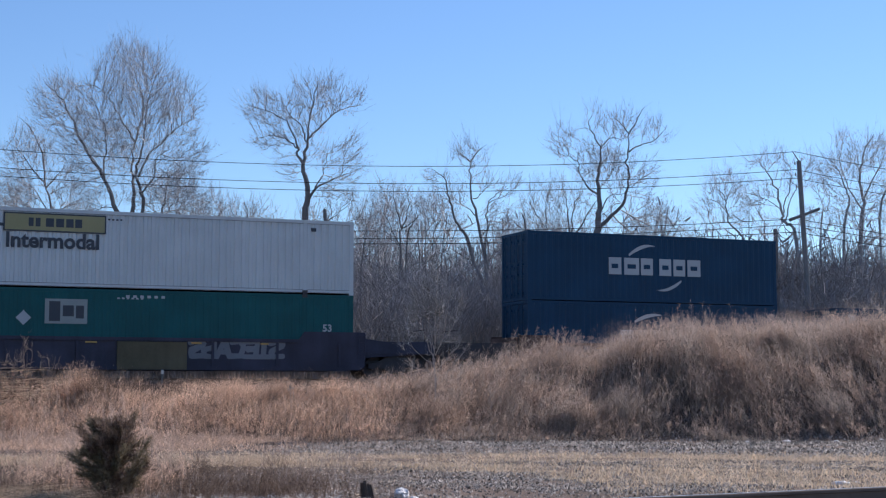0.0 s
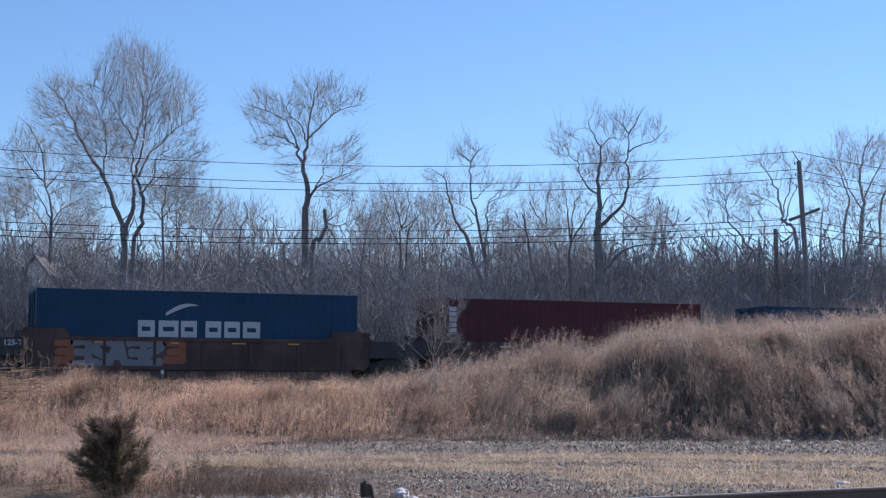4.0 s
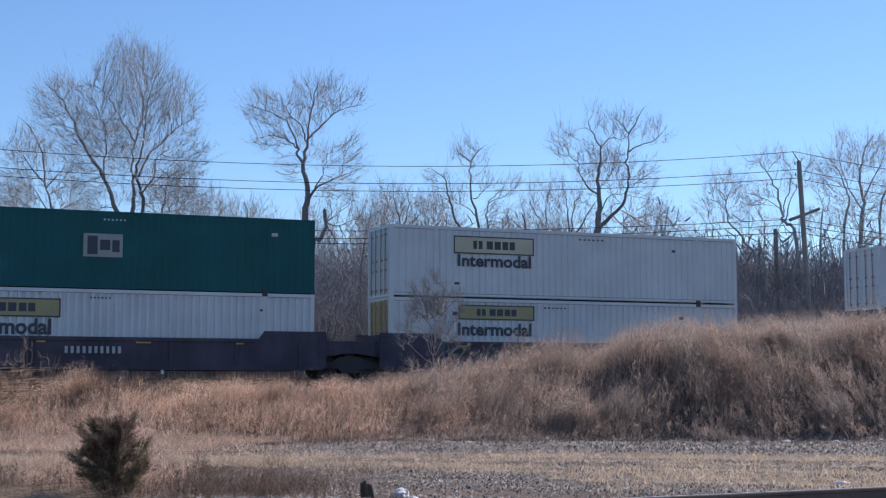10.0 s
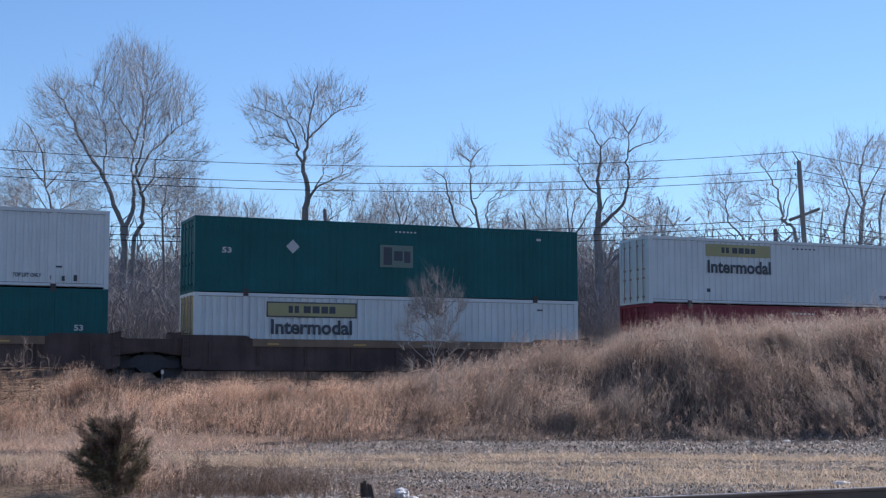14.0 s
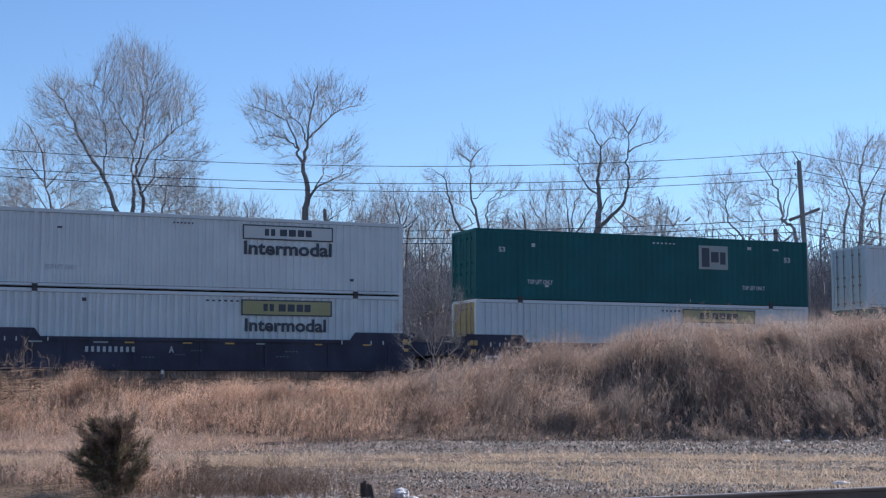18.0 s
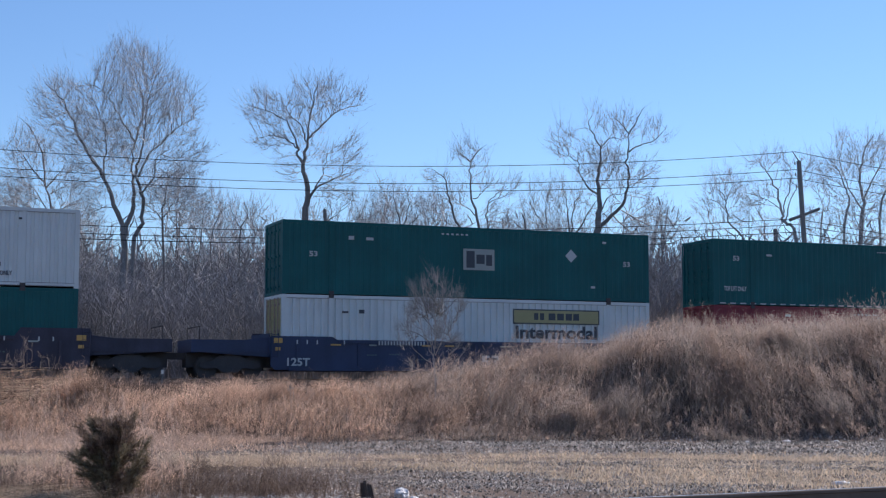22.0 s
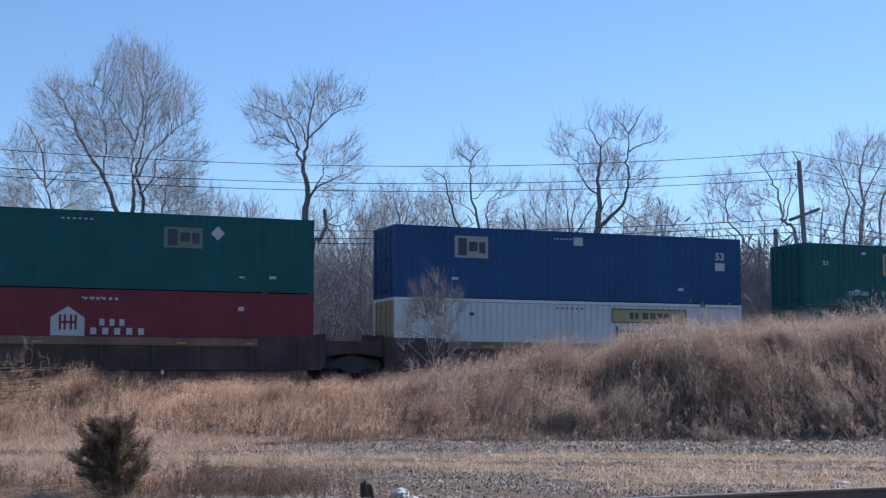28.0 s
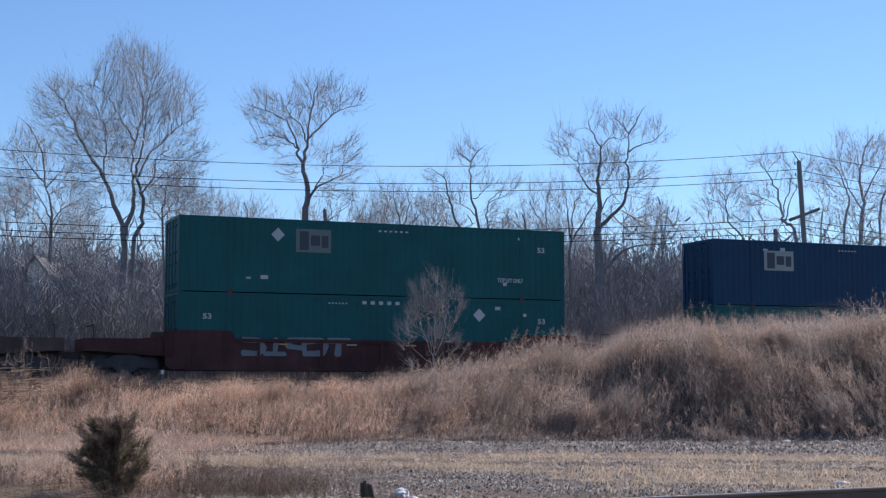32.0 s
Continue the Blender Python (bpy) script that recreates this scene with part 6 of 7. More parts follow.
def meadow(name, n, m, d0, d1, spread, keep, tall, mat, label, category, drift=0.0, wide=0.010, lean=0.18, seed=1, fuzz=0.0):
    """Blades in tufts; fuzz: the share that are short side leaves up on the stalks."""
    g = np.random.default_rng(seed)
    x, y, c, d, size, (lx, ly) = tufts(n, m, d0, d1, spread, g)
    keepers = k = keep(c, d, x, y, g)
    x, y, size, lx, ly = x[k], y[k], size[k], lx[k], ly[k]
    k = len(x)
    h = tall * size * g.uniform(0.5, 1.1, k) * patch(x, y, 4.0)
    if d0 > 40:
        h = h * (0.35 + 0.65 * smooth(d[keepers], 43.6, 46.2)) * (1 - 0.3 * smooth(y, 48.9, 50.2) * (c[keepers] < 1.0))
    if d0 > 40:
        h = h * dip(c[keepers])
    z = ground(x, y) - 0.03
    w = wide * g.uniform(0.6, 1.5, k)
    dx, dy = lx + (drift(c[keepers]) if callable(drift) else drift), ly
    tips = None
    if fuzz:
        tips = g.random(k) < fuzz
        up = g.uniform(0.15, 1.0, k) ** 0.6
        x, y, z = np.where(tips, x + dx * h * up * up, x), np.where(tips, y + dy * h * up * up, y), np.where(tips, z + h * up, z)
        h = np.where(tips, g.uniform(0.04, 0.15, k), h)
        dx, dy = np.where(tips, dx + g.normal(0, 1.1, k), dx), np.where(tips, dy + g.normal(0, 1.1, k), dy)
    blades(name, x, y, h, w, lean, mat, label, category, g, drift=(dx, dy), base=z, tips=tips)


def bent(c):
    """The wind-laid lean of the growth, stronger along the mound."""
    return 0.16 - 0.48 * smooth(c, 5.0, 12.0)


meadow("broom_grass", 170000, 5200, 43.6, 51.5, 0.18, lambda c, d, x, y, g: (y < 51.3) & (c < 2.5 + g.normal(0, 2.5, len(c))), 0.88, REED, "russet dry broom grass on the bank", "grass", 0.05, seed=21, fuzz=0.84, wide=0.008)
meadow("bank_weeds", 46000, 620, 42.6, 51.5, 0.3, lambda c, d, x, y, g: (y < 52.2) & (c < -0.5 + g.normal(0, 2.5, len(c))), 0.85, VERGE, "brown dead weeds on the bank", "weeds", 0.0, seed=31, fuzz=0.82, lean=0.3, wide=0.008)
meadow("foot_grass", 60000, 2200, 35.5, 44.6, 0.2, lambda c, d, x, y, g: c < -5.0 + 1.5 * waves(x, y, 0.6, 2.0) + g.normal(0, 1.2, len(c)), 0.30, REED, "low faded grass at the foot of the bank", "grass", 0.0, seed=32, fuzz=0.7, lean=0.4, wide=0.008)
meadow("mound_weeds", 250000, 3400, 43.4, 56.0, 0.3, lambda c, d, x, y, g: (y < 51.8) & (c > -2.0 + g.normal(0, 2.0, len(c))), 1.0, WEED, "brown dead weeds covering the mound", "weeds", bent, seed=22, lean=0.26, fuzz=0.9, wide=0.008)
meadow("mound_grass", 110000, 1300, 44.6, 56.0, 0.28, lambda c, d, x, y, g: (y < 51.8) & (c > 0.0 + g.normal(0, 2.0, len(c))), 1.05, PLUME, "russet grass plumes on the mound", "grass", bent, seed=23, lean=0.24, fuzz=0.88, wide=0.008)
meadow("plume_weeds", 60000, 210, 43.6, 49.5, 0.26, lambda c, d, x, y, g: (y < 51.0) & (c > -4.0 + g.normal(0, 3.0, len(c))), 1.25, WEED, "bushy dead weeds with feathery tops", "weeds", 0.12, seed=33, lean=0.16, fuzz=0.92, wide=0.008)
meadow("pale_stalks", 2600, 1100, 43.9, 52.0, 0.12, lambda c, d, x, y, g: y < 50.6, 0.85, STRAW, "pale broken stalks among the grass", "grass", 0.1, wide=0.008, lean=0.4, seed=24)
meadow("pale_stalks", 2600, 700, 44.2, 48.0, 0.3, lambda c, d, x, y, g: (c > 8.0 + g.normal(0, 1.5, len(c))) & (y < 50.6), 1.25, STRAW, "bleached stalks laid over by wind", "grass", -1.0, wide=0.012, lean=0.25, seed=29)


def feather_weeds(name, n, groups, span, d0, d1, tall, mat, label, seed, bow=0.0, sprays=24, wide=0.010):
    """Tall dead weeds, each a stalk with short side sprays that thicken into a feathery head."""
    g = np.random.default_rng(seed)
    dg = np.sqrt(g.uniform(d0 ** 2, d1 ** 2, groups))
    cg = g.uniform(span[0], span[1], groups) * dg
    pick = g.integers(0, groups, n)
    sg = g.uniform(0.15, 0.5, groups)[pick]
    c, d = cg[pick] + g.normal(0, 1, n) * sg, dg[pick] + g.normal(0, 1, n) * sg
    x, y = to_world(c, d)
    ok = (y < 51.6) & (d > d0 - 0.4)
    x, y, c, d, pick = x[ok], y[ok], c[ok], d[ok], pick[ok]
    n = len(x)
    h = tall * g.uniform(0.6, 1.25, groups)[pick] * g.uniform(0.65, 1.1, n) * (0.45 + 0.55 * smooth(d, 43.6, 46.0)) * dip(c)
    lean = np.stack([g.normal(0, 0.14, n) + (bow(c) if callable(bow) else bow), g.normal(0, 0.14, n), np.ones(n)], -1)
    foot = np.stack([x, y, ground(x, y) - 0.03], -1)
    mid = foot + lean * np.array((0.35, 0.35, 1.0)) * (h * 0.55)[:, None]
    tip = foot + lean * np.array((1.0, 1.0, 0.97)) * h[:, None]
    t = np.full((n, 1), wide * 0.45)
    rows = [np.hstack([foot, mid, t, t * 0.8]), np.hstack([mid, tip, t * 0.8, t * 0.5])]
    for k in range(sprays):
        u = 1.0 - 0.72 * (k / sprays) ** 1.5 + g.uniform(-0.02, 0.02, (n, 1))
        o = np.where(u > 0.55, mid + (tip - mid) * (u - 0.55) / 0.45, foot + (mid - foot) * u / 0.55)
        reach = (0.05 + 0.16 * k / sprays) * g.uniform(0.5, 1.3, (n, 1)) * (h[:, None] / 1.0) ** 0.5
        e = o + (g.normal(0, 0.62, (n, 3)) * np.array((1, 1, 0.4)) + lean * 0.5 + np.array((0, 0, 0.35))) * reach
        s = wide * g.uniform(0.4, 0.8, (n, 1))
        rows.append(np.hstack([o, e, s * 0.55, s]))
    v, q = ribbons(np.concatenate(rows), g)
    tagged(new(name, sheet_mesh(name, v, q, mat)), label, "weeds", kind="stuff")


feather_weeds("feather_weeds", 2500, 420, (-0.02, 0.33), 43.8, 49.5, 1.0, PLUME, "russet dead weeds with feathery heads", 51, bent, wide=0.0062)
feather_weeds("feather_weeds", 1500, 260, (-0.02, 0.33), 44.2, 49.5, 1.2, WEED, "grey-brown dead weeds with feathery heads", 52, bent, wide=0.0062)
feather_weeds("feather_weeds", 2600, 520, (-0.32, 0.02), 44.3, 48.6, 0.75, REED, "russet plume grass along the bank", 53, 0.06, sprays=14, wide=0.007)
feather_weeds("feather_weeds", 500, 110, (-0.32, 0.0), 43.6, 48.4, 0.75, VERGE, "dark dead weeds along the bank", 54, 0.0, sprays=14)
feather_weeds("feather_weeds", 330, 34, (-0.275, -0.185), 21.2, 24.5, 1.25, REED, "russet dead weeds behind an evergreen", 55, 0.02, sprays=18, wide=0.0045)
feather_weeds("feather_weeds", 150, 14, (-0.262, -0.19), 20.7, 22.0, 3.0, PLUME, "tall brown weeds close behind an evergreen", 58, 0.0, sprays=22, wide=0.0045)
feather_weeds("feather_weeds", 650, 90, (-0.33, -0.15), 36.0, 43.0, 1.2, PLUME, "faded weeds spreading down from the bank", 59, 0.03, sprays=12, wide=0.006)
feather_weeds("straw_weeds", 900, 110, (-0.33, -0.08), 28.8, 31.8, 0.6, STRAW, "pale straw-coloured grass along the verge", 60, 0.03, sprays=10, wide=0.006)
feather_weeds("feather_weeds", 420, 46, (-0.3, -0.085), 20.2, 24.0, 0.95, VERGE, "low dark brown weeds on the verge", 56, 0.02, sprays=16, wide=0.004)
feather_weeds("feather_weeds", 260, 26, (-0.18, -0.085), 19.8, 21.6, 0.85, VERGE, "dark brown weeds on the verge", 57, 0.0, sprays=16, wide=0.004)


def weed_clump(c, d, wide, tall, n, mat, label, seed, bow=0.0):
    """One bushy clump of dead stalks with feathery heads."""
    g = np.random.default_rng(seed)
    cc, dd = g.normal(c, wide, n), g.normal(d, wide * 0.6, n)
    x, y = to_world(cc, dd)
    h = tall * g.uniform(0.55, 1.1, n) * np.exp(-0.3 * ((cc - c) / wide) ** 2)
    dx, dy = bow + (cc - c) * 0.25 / wide, g.normal(0, 0.1, n)
    z = ground(x, y) - 0.03
    tips = g.random(n) < 0.88
    up = g.uniform(0.2, 1.0, n) ** 0.5
    x, z = np.where(tips, x + dx * h * up * up, x), np.where(tips, z + h * up, z)
    h = np.where(tips, g.uniform(0.04, 0.14, n), h)
    dx, dy = np.where(tips, dx + g.normal(0, 0.7, n), dx), np.where(tips, dy + g.normal(0, 0.7, n), dy)
    blades("weed_clump", x, y, h, 0.009 * g.uniform(0.6, 1.4, n), 0.12, mat, label, "weeds", g, drift=(dx, dy), base=z, tips=tips, kind="")


for i, (c, d, w, h, m) in enumerate(((-11.9, 47.8, 0.42, 1.5, REED), (-11.4, 47.9, 0.35, 1.3, VERGE), (-6.9, 48.4, 0.6, 0.95, REED), (-5.3, 48.4, 0.4, 0.9, REED), (-3.6, 48.2, 0.5, 0.95, REED))):
    weed_clump(c, d, w, h, 3200, m, "bushy clump of dead grass with feathery heads", 140 + i)
rc = random.Random(88)
for i in range(26):
    d = rc.uniform(44.6, 48.8)
    c = rc.uniform(-0.01, 0.30) * d
    weed_clump(c, d, rc.uniform(0.3, 0.65), rc.uniform(0.75, 1.2), 2600, rc.choice((WEED, PLUME, PLUME)), "bushy clump of dead weeds leaning in the wind", 170 + i, 0.1 - 0.5 * float(smooth(c, 4.0, 12.0)))


def straw_here(c, d, x, y, g):
    lo = np.interp(c / d, [-0.3, -0.1, 0.05, 0.12, 0.3], [28.6, 29.0, 27.0, 22.5, 21.5]) + 1.2 * waves(x, y, 0.5, 4.0)
    hi = np.interp(c / d, [-0.3, -0.05, 0.05, 0.12, 0.3], [33.6, 33.8, 34.8, 35.4, 34.4]) + 0.5 * waves(x, y, 0.9, 6.0)
    return (d > lo + g.normal(0, 0.6, len(c))) & (d < hi + g.normal(0, 0.35, len(c)))


meadow("straw_grass", 88000, 7000, 20.5, 36.0, 0.2, straw_here, 0.19, STRAW, "short straw-coloured dry grass strip", "grass", 0.0, wide=0.012, lean=0.7, seed=25)
meadow("verge_weeds", 42000, 330, 19.0, 33.5, 0.17, lambda c, d, x, y, g: (c < -0.06 * (d - 20) - 0.9 + g.normal(0, 0.7, len(c))) & (d < 29.0), 0.42, VERGE, "low brown weeds and broken stalks", "weeds", 0.0, wide=0.005, lean=0.5, seed=26, fuzz=0.75)
meadow("verge_straw", 5000, 520, 19.0, 30.0, 0.22, lambda c, d, x, y, g: c < -0.8 + g.normal(0, 0.9, len(c)), 0.17, STRAW, "bleached flattened stalks", "grass", 0.0, wide=0.008, lean=2.2, seed=27)


def fallen_stalks(n, c_at, d0, d1, length, mat, label, seed, lift=0.05, turn=0.5, thick=0.0042):
    """Long dry stalks lying on the ground in a loose tangle."""
    g = np.random.default_rng(seed)
    c, d = in_view(g, n, c_at, d0, d1)
    x, y = to_world(c, d)
    a = g.normal(0.15, turn, n) - HEAD
    half = length * g.uniform(0.35, 1.0, n) / 2
    rows, last = [], None
    side = g.normal(0, 0.07, n)
    base = ground(x, y) + g.uniform(0.01, lift, n)
    tilt = g.normal(0, 0.10, n)
    for k in range(5):
        u = k / 2 - 1
        px = x + np.cos(a) * half * u - np.sin(a) * side * (1 - u * u)
        py = y + np.sin(a) * half * u + np.cos(a) * side * (1 - u * u)
        p = np.stack([px, py, base + np.abs(tilt * half * (u + 1)) + 0.03 * (1 - u * u)], -1)
        if last is not None:
            w = np.full((n, 1), thick * (1 - 0.15 * k))
            rows.append(np.hstack([last, p, w, w * 0.9]))
        last = p
    v, q = tubes(np.concatenate(rows))
    tagged(new("fallen_stalks", sheet_mesh("fallen_stalks", v, q, mat)), label, "weeds", kind="stuff")


fallen_stalks(420, (-7.2, -4.7), 19.3, 21.8, 0.9, STRAW, "tangle of pale fallen stalks", 41, 0.10)
fallen_stalks(620, (-4.6, -0.5), 19.2, 25.5, 0.5, PALE_TWIG, "scattered fallen stalks on the grit", 42, turn=1.2)
fallen_stalks(150, (-15.0, -12.4), 46.0, 48.6, 1.5, STRAW, "tangle of pale fallen stems on the bank", 43, 1.05, turn=0.7, thick=0.008)


def near_stalks(n, groups, c_at, d0, d1, tall, mat, label, seed):
    """Thin upright dead stalks with a few side twigs."""
    g = np.random.default_rng(seed)
    cg, dg = in_view(g, groups, c_at, d0, d1)
    pick = g.integers(0, groups, n)
    x, y = to_world(cg[pick] + g.normal(0, 0.16, n), dg[pick] + g.normal(0, 0.16, n))
    h = tall * g.uniform(0.35, 1.1, n) * g.uniform(0.6, 1.1, groups)[pick]
    foot = np.stack([x, y, ground(x, y) - 0.02], -1)
    lean = np.stack([g.normal(0, 0.2, n), g.normal(0, 0.2, n), np.ones(n)], -1)
    tip = foot + lean * h[:, None]
    t = np.full((n, 1), 0.0028)
    rows = [np.hstack([foot, tip, t, t * 0.5])]
    for _ in range(7):
        u = g.uniform(0.35, 1.0, (n, 1))
        o = foot + (tip - foot) * u
        e = o + (g.normal(0, 0.5, (n, 3)) * np.array((1, 1, 0.5)) + np.array((0, 0, 0.45))) * (h[:, None] * g.uniform(0.06, 0.22, (n, 1)))
        rows.append(np.hstack([o, e, t * 0.75, t * 0.5]))
    v, q = ribbons(np.concatenate(rows), g)
    tagged(new("dead_stalks", sheet_mesh("dead_stalks", v, q, mat)), label, "weeds", kind="stuff")


fallen_stalks(190, (-3.5, -1.5), 19.5, 21.6, 0.06, DRY_LEAF, "pale curled leaves on the grit", 48, 0.06, turn=1.5, thick=0.011)
near_stalks(240, 50, (-4.2, -1.4), 19.8, 23.5, 0.55, WEED, "thin dead weed stalks on the verge", 44)
near_stalks(420, 60, (-4.3, -1.0), 19.6, 23.5, 0.42, VERGE, "dark dead weed stalks on the verge", 45)
near_stalks(420, 40, (-8.0, -4.8), 20.0, 26.0, 0.4, VERGE, "dark dead weed stalks near an evergreen", 46)
near_stalks(700, 120, (-8.0, 3.0), 27.0, 34.0, 0.42, WEED, "sparse dead stalks in the straw", 47)
meadow("gravel_weeds", 7000, 700, 20.0, 44.0, 0.12, lambda c, d, x, y, g: c > -4.0, 0.22, WEED, "sparse dead weeds in the gravel", "weeds", 0.0, wide=0.006, lean=0.8, seed=28)

# ---- gravel ----
def gravel(name, c, d, size, mat, label, g):
    x, y = to_world(c, d)
    n = len(x)
    s = size * g.uniform(0.45, 1.5, (n, 1, 1))
    base = np.array([(1, 0, 0), (0, 1, 0), (-1, 0, 0), (0, -1, 0), (0, 0, 1)], float)
    v = base[None] * g.uniform(0.6, 1.25, (n, 5, 1)) * s * np.array([1, 1, 1.15])
    v[:, 4, :2] += g.normal(0, 0.5, (n, 2)) * s[:, 0]
    a = g.uniform(0, 6.28, n)
    ca, sa = np.cos(a)[:, None], np.sin(a)[:, None]
    v = np.stack([v[..., 0] * ca - v[..., 1] * sa, v[..., 0] * sa + v[..., 1] * ca, v[..., 2]], -1)
    v = v + np.stack([x, y, ground(x, y) - 0.1 * s[:, 0, 0]], -1)[:, None, :]
    f = np.array([(0, 1, 4), (1, 2, 4), (2, 3, 4), (3, 0, 4)])
    tris = (np.arange(n) * 5)[:, None, None] + f[None]
    tagged(new(name, sheet_mesh(name, v.reshape(-1, 3), np.zeros((0, 4)), mat, tris.reshape(-1, 3))), label, "gravel", kind="stuff")


c, d = in_view(rng, 38000, None, 34.0, 44.6)
keep = (waves(c, d, 0.9, 2.0) + rng.normal(0, 0.5, len(c)) > -0.55) & (c > -3.4 + rng.normal(0, 1.3, len(c)))
gravel("gravel", c[keep], d[keep], 0.035, STONE, "loose grey gravel strip", rng)
c, d = in_view(rng, 52000, None, 18.5, 31.5)
keep = (c > -1.6 + rng.normal(0, 0.5, len(c))) & (waves(c, d, 0.7, 1.0) + rng.normal(0, 0.5, len(c)) > -0.55)
gravel("gravel", c[keep], d[keep], 0.022, STONE, "loose grey gravel beside the near rail", rng)
c, d = in_view(rng, 2600, None, 18.8, 29.0, tufts=120, spread=0.35)
keep = c < -0.4
gravel("wood_chips", c[keep], d[keep], 0.018, STRAW, "pale chips and broken stalks on the soil", rng)
c, d = in_view(rng, 7000, None, 18.8, 29.5, tufts=160, spread=0.4)
keep = c < -0.9
gravel("clods", c[keep], d[keep], 0.03, GREY_SOIL, "dark clods of earth among weeds", rng)


def height(x, y):
    return float(ground(np.array(float(x)), np.array(float(y))))


# ---- poles and cables ----
def sag(p, q, drop, n=28):
    p, q = Vector(p), Vector(q)
    return [p.lerp(q, i / n) - Vector((0, 0, 4 * drop * (i / n) * (1 - i / n))) for i in range(n + 1)]


def utility_pole(c, d, top, lean, label, arm=True):
    x, y, _ = at(c, d)
    z = height(x, y)
    pole = tagged(new("utility_pole"), label, "pole", "utility poles")
    g = Geo()
    ax, ay, _ = at(1, 0)
    tip = Vector((-ax * lean, -ay * lean, top - z))
    g.tube((0, 0, -0.3), tip, 0.155, 0.125, k=10)
    part("shaft", g, POLE_WOOD, pole)
    if arm:
        part("pin", Geo().tube(tip, tip + Vector((-ax * 0.35, -ay * 0.35, 0.55)), 0.035, 0.02, k=6), POLE_WOOD, pole, "thin pole-top pin")
        mid = tip * 0.765
        part("brace_arm", Geo().tube(mid + Vector((-ax * 0.7, -ay * 0.7, -0.25)), mid + Vector((ax * 0.9, ay * 0.9, 0.35)), 0.09, 0.08, k=6), POLE_WOOD, pole, "slanting timber arm")
        for k in range(3):
            part("insulator", Geo().tube(tip * (0.985 - 0.05 * k) + Vector((-ax * 0.22, -ay * 0.22, 0)), tip * (0.985 - 0.05 * k) + Vector((-ax * 0.22, -ay * 0.22, 0.16)), 0.05, 0.03, k=6), STEEL, pole, "small insulator")
    pole.location = (x, y, z)
    return pole


utility_pole(19.28, 76, 13.5, 0.55, "weathered timber utility pole leaning among bare trees")
utility_pole(19.4, 84, 10.8, 0.15, "short broken timber pole among bare trees", arm=False)
utility_pole(-27.5, 64, 12.9, 0.0, "weathered timber utility pole by the tracks")


def cable(z0, z1, drop, r=0.014, right=True):
    """A slack cable between the two poles, and on beyond the one in view."""
    a, b, e = at(18.55, 76, z0), at(-27.5, 64, z1), at(46, 88, z0 - 0.6)
    for p, q, s in ((a, b, drop),) + (((a, e, 0.7),) if right else ()):
        g = Geo()
        pts = sag(p, q, s)
        g.line(pts, [r] * len(pts), 4)
        tagged(part("cable", g, WIRE), "thin black overhead cable between poles", "cable", "overhead cables")


cable(14.0, 12.85, 1.1)
cable(13.05, 12.0, 1.05)
cable(12.6, 11.6, 1.0)
cable(10.45, 9.35, 0.75, 0.015)
cable(10.15, 9.0, 0.8, 0.015)
cable(9.75, 8.7, 0.7, 0.018)


# ---- houses seen through the trees ----
def house(c, d, wide, deep, wall, roof, label, turn, mat=SIDING):
    x, y, _ = at(c, d)
    z = height(x, y)
    h = tagged(new("house"), label, "house")
    part("wall", Geo().box(-wide / 2, -deep / 2, -0.2, wide / 2, deep / 2, wall), mat, h)
    gable = Geo().faces([(-wide / 2, -deep / 2, wall), (-wide / 2, deep / 2, wall), (-wide / 2, 0, wall + roof), (wide / 2, -deep / 2, wall), (wide / 2, deep / 2, wall), (wide / 2, 0, wall + roof)], [(0, 2, 1), (3, 4, 5), (0, 1, 4, 3)])
    part("gable", gable, mat, h)
    for s in (-1, 1):
        e = s * (deep / 2 + 0.35)
        k = -0.35 * roof / (deep / 2)
        part("roof_slope", Geo().faces([(-wide / 2 - 0.3, e, wall + k), (wide / 2 + 0.3, e, wall + k), (wide / 2 + 0.3, 0, wall + roof), (-wide / 2 - 0.3, 0, wall + roof),
                                       (-wide / 2 - 0.3, e, wall + k + 0.12), (wide / 2 + 0.3, e, wall + k + 0.12), (wide / 2 + 0.3, 0, wall + roof + 0.12), (-wide / 2 - 0.3, 0, wall + roof + 0.12)],
                                      [(0, 1, 2, 3), (7, 6, 5, 4), (0, 4, 5, 1), (1, 5, 6, 2), (3, 7, 4, 0)]), SHINGLE, h, "grey shingled roof slope")
    n = max(1, int(wide // 2.6))
    for fl in range(0 if wide < 2 else 2 if wall > 4 else 1):
        for i in range(n):
            wx = -wide / 2 + wide * (i + 0.5) / n
            w = part("window", Geo().box(-0.5, -0.06, 0, 0.5, 0.02, 1.3), SIDING, h, "white window frame", loc=(wx, -deep / 2, 1.0 + fl * 2.7))
            part("pane", Geo().box(-0.42, -0.075, 0.08, 0.42, -0.062, 1.22), GLASS, w, "dark glass pane")
    h.location, h.rotation_euler = (x, y, z), (0, 0, turn)
    return h


house(-25.2, 74, 8.0, 6.0, 4.9, 2.2, "pale house with a grey roof behind bare trees", math.pi / 2 - HEAD)
house(-21.3, 79, 6.0, 0.8, 6.7, 0.5, "narrow cream house end coloured bright as if sunlit, seen through bare trees", math.pi / 2 - HEAD, SUNLIT_CREAM)


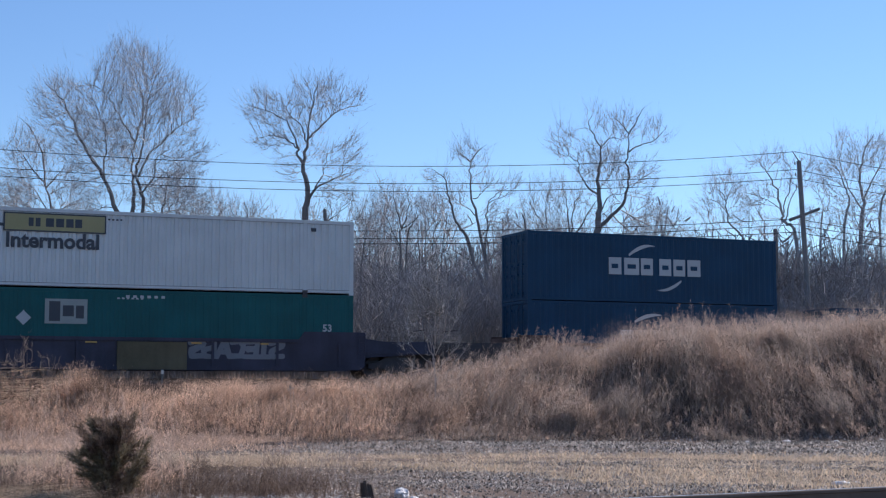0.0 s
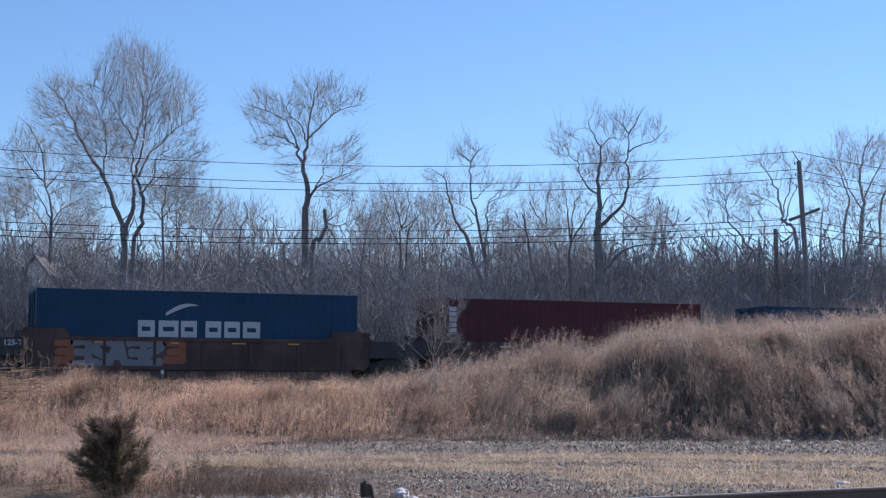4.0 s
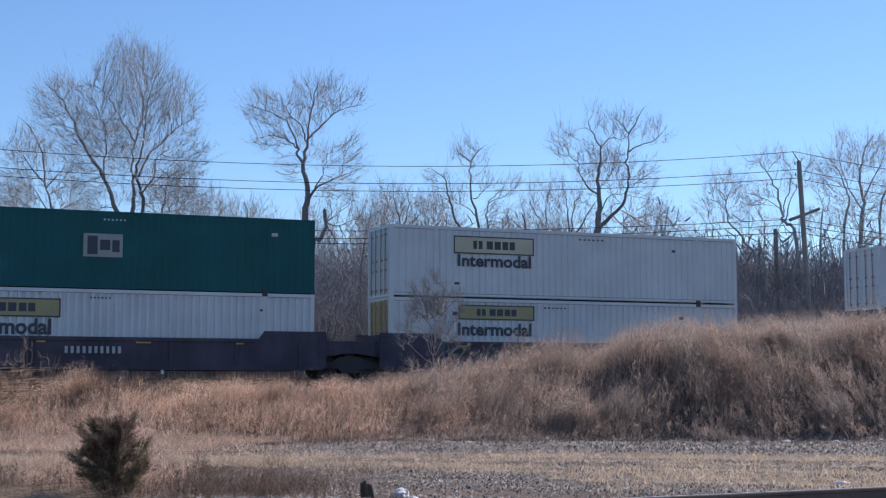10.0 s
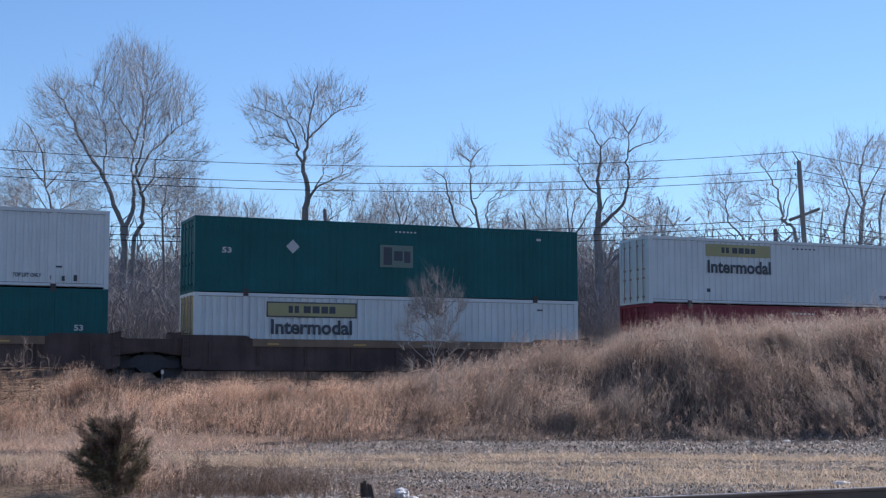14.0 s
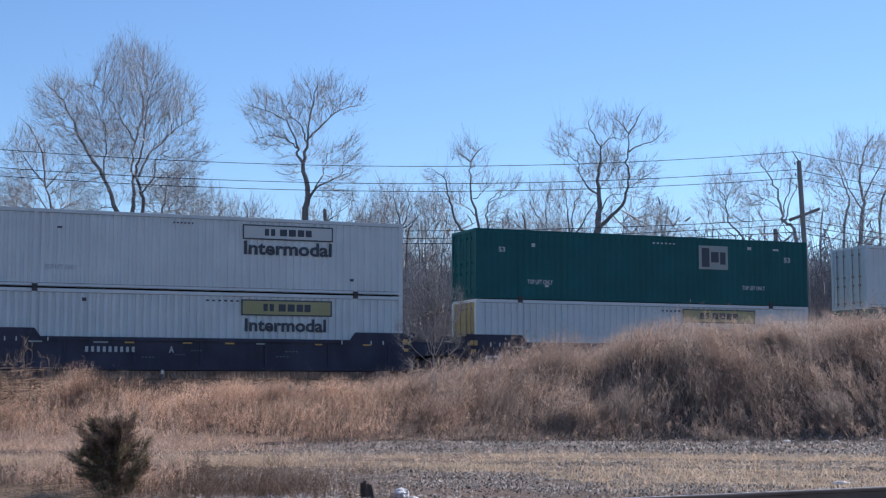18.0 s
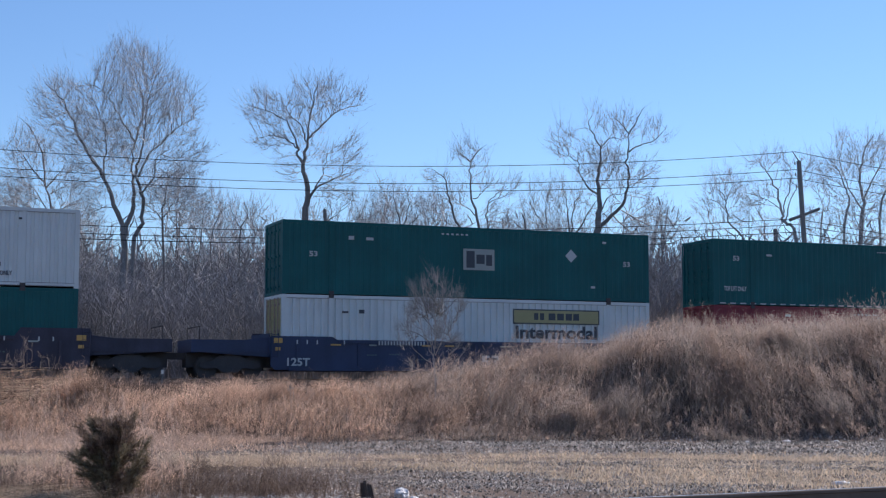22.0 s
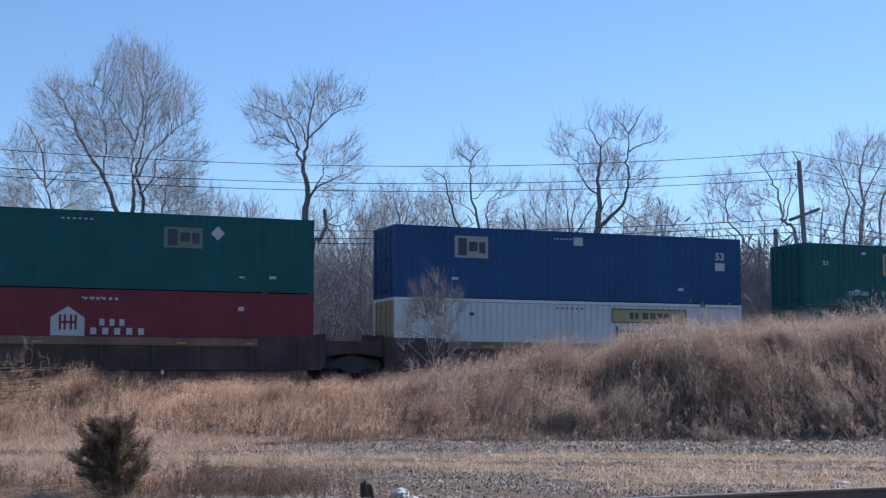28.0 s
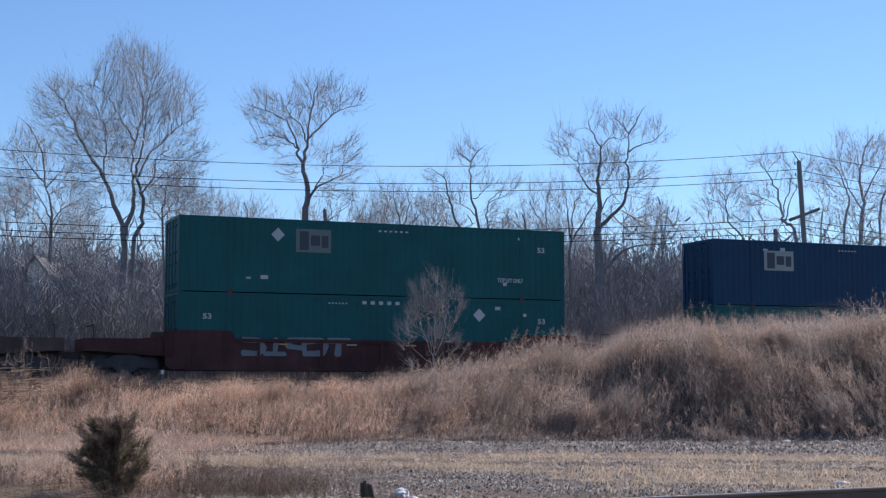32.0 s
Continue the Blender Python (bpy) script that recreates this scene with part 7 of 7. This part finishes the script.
# ---- small things on the near ground ----
def cedar(c, d, tall, wide, label, name="evergreen_sapling", seed=61):
    """A small evergreen: a trunk, branches that sweep out and up, feathery needle sprays, bare brown tips."""
    g = np.random.default_rng(seed)
    r = random.Random(62)
    x, y, _ = at(c, d)
    z = height(x, y)
    t = tagged(new(name), label, "tree")
    part("trunk", Geo().tube((x, y, z - 0.05), (x, y, z + tall * 0.9), 0.03, 0.004, k=7), BARK, t)
    rows, tips = [], []
    for i in range(150):
        u = r.uniform(0.0, 1.0) ** 1.25
        a = r.uniform(0, 6.283)
        reach = wide / 2 * float(np.interp(u, [0, 0.2, 0.45, 0.7, 0.9, 1], [0.72, 0.9, 1.0, 0.8, 0.5, 0.2])) * r.uniform(0.35, 1.4)
        p = Vector((x, y, z + tall * u * 0.9))
        out = Vector((math.cos(a), math.sin(a), 0))
        m = p + out * reach * 0.6 + Vector((0, 0, reach * r.uniform(0.1, 0.45)))
        q = p + out * reach + Vector((0, 0, reach * r.uniform(0.4, 0.95)))
        part("branch", Geo().line([p, m, q], [0.007, 0.004, 0.0015], 4), BARK, t)
        n = int(80 + reach * 560)
        s = g.uniform(0.08, 1.0, n)
        o = np.where((s < 0.5)[:, None], np.array(p) + np.outer(s * 2, np.array(m - p)), np.array(m) + np.outer(s * 2 - 1, np.array(q - m)))
        o = o + g.normal(0, 0.022, (n, 3))
        way = np.array((q - p).normalized())
        e = o + (way * 0.6 + g.normal(0, 0.45, (n, 3)) + np.array((0, 0, 0.22))) * g.uniform(0.03, 0.12, (n, 1))
        k = g.uniform(0.0022, 0.0045, (n, 1))
        (rows if r.random() < 0.88 - 0.6 * u else tips).append(np.hstack([o, e, k, k * 0.5]))
        if r.random() < 0.4:
            o = np.repeat(np.array([q]), 9, axis=0) - g.uniform(0, 0.3, (9, 1)) * np.array(q - m)
            e = o + (way * 0.7 + g.normal(0, 0.3, (9, 3)) + np.array((0, 0, 0.4))) * g.uniform(0.06, 0.16, (9, 1))
            tips.append(np.hstack([o, e, np.full((9, 1), 0.002), np.full((9, 1), 0.001)]))
    for nm, data, mat, lab in (("needles", rows, NEEDLE, "dark green needle sprays"), ("dry_foliage", tips, VERGE, "dry brown twig tips")):
        v, f = ribbons(np.concatenate(data), g)
        tagged(part(nm, sheet_mesh(nm, v, f, mat), None, t, lab), kind="stuff")
    return t


cedar(-4.62, 20.4, 1.14, 0.86, "small dark evergreen in dead weeds beside the track")


def stump(c, d):
    r = random.Random(63)
    x, y, _ = at(c, d)
    g = Geo()
    for i in range(16):
        a = i * 0.82
        k = r.uniform(0.25, 1)
        bx, by = 0.066 * math.cos(a) * k, 0.06 * math.sin(a) * k
        h = 0.30 - 0.9 * (bx + 0.03) * (bx > -0.03) - r.uniform(0, 0.07)
        g.tube((bx * 1.25, by * 1.25, -0.05), (bx - 0.045, by, h), r.uniform(0.032, 0.046), r.uniform(0.012, 0.03), k=6)
    s = tagged(part("stump", g, STUMP_WOOD), "splintered grey wooden stump in grit", "stump")
    s.location = (x, y, height(x, y))


stump(-1.06, 21.2)


def sack(c, d, size, label, seed, name="plastic_sack"):
    """A crumpled sheet of litter: a squashed, dented ball."""
    r = random.Random(seed)
    bm = bmesh.new()
    bmesh.ops.create_icosphere(bm, subdivisions=3, radius=1.0)
    for v in bm.verts:
        n = noise.noise(v.co * 1.7 + Vector((seed, 0, 0))) * 0.32 + noise.noise(v.co * 3.6 + Vector((0, seed, 0))) * 0.11
        v.co *= 1 + n
        v.co = Vector((v.co.x * size[0], v.co.y * size[1], max(-0.3, v.co.z) * size[2]))
    me = bpy.data.meshes.new(name)
    bm.to_mesh(me)
    bm.free()
    x, y, _ = at(c, d)
    ob = tagged(part(name, me, BAG), label, "litter")
    ob.location, ob.rotation_euler = (x, y, height(x, y) + size[2] * 0.25), (0, 0, r.uniform(0, 6))
    return ob


sack(-0.60, 21.5, (0.16, 0.11, 0.10), "crumpled white plastic sack on the gravel", 3)
sack(-0.42, 21.2, (0.10, 0.07, 0.03), "torn white plastic scrap on the gravel", 4, "plastic_scrap")
for i, (c, d, w) in enumerate(((-0.42, 43.9, 0.16), (0.1, 44.2, 0.09), (1.52, 44.6, 0.12), (10.1, 43.2, 0.16), (11.6, 43.4, 0.1), (6.55, 24.3, 0.16), (6.9, 24.6, 0.06), (-3.2, 21.5, 0.07), (8.9, 43.0, 0.10), (13.0, 43.6, 0.09), (-2.9, 20.4, 0.06), (-0.9, 44.0, 0.07), (-3.36, 22.3, 0.04), (-3.28, 21.9, 0.035), (-3.12, 22.6, 0.03), (-3.15, 23.7, 0.025), (-2.35, 23.5, 0.03), (-2.9, 23.0, 0.025))):
    sack(c, d, (w, w * 0.6, w * 0.35), "small scrap of white litter on the ground", 70 + i, "litter_scrap")
mx, my, _ = at(-10.16, 53.0)
post = tagged(part("marker_post", Geo().box(-0.03, -0.025, -1.2, 0.03, 0.025, -0.14), POLE_WOOD, loc=(mx, my, 2.24)), "short wooden marker post with a white cap", "post")
part("cap", Geo().box(-0.04, -0.035, -0.14, 0.04, 0.035, 0.0), BAG, post, "white painted cap")

# ---- what moves ----
SPEED, GAIN = 12.789, 0.01057


def along_track(s, t):
    k = t - 16.0
    return s - SPEED * k - 0.5 * GAIN * k * k


def motions():
    place = {}
    for thing, s, y, z in MOVERS:
        place[thing.name] = s
        walk(thing, [(t, pose(along_track(s, t), y, z)) for t in (0, 4, 8, 12, 16, 20, 24, 28, 32)])
    # the wheels roll while their stretch of track passes before the eye
    for axle, car, x, y in AXLES:
        s = place[car.name] + x
        rows = []
        for k in range(0, 32 * FPS + 1):
            t = k / FPS
            here = along_track(s, t)
            if -2.0 < here < 48.0 or k in (0, 32 * FPS):
                rows.append((t, here))
        base, last, turn, keyed = rows[0][1], rows[0][1], 0.0, []
        for t, here in rows:
            step = here - last
            turn -= math.degrees(step / 0.42) if abs(step) < 0.6 else 0.0
            last = here
            keyed.append((t, pose(x, y, 0.42, 0, -turn, 0)))
        walk(axle, keyed)


motions()
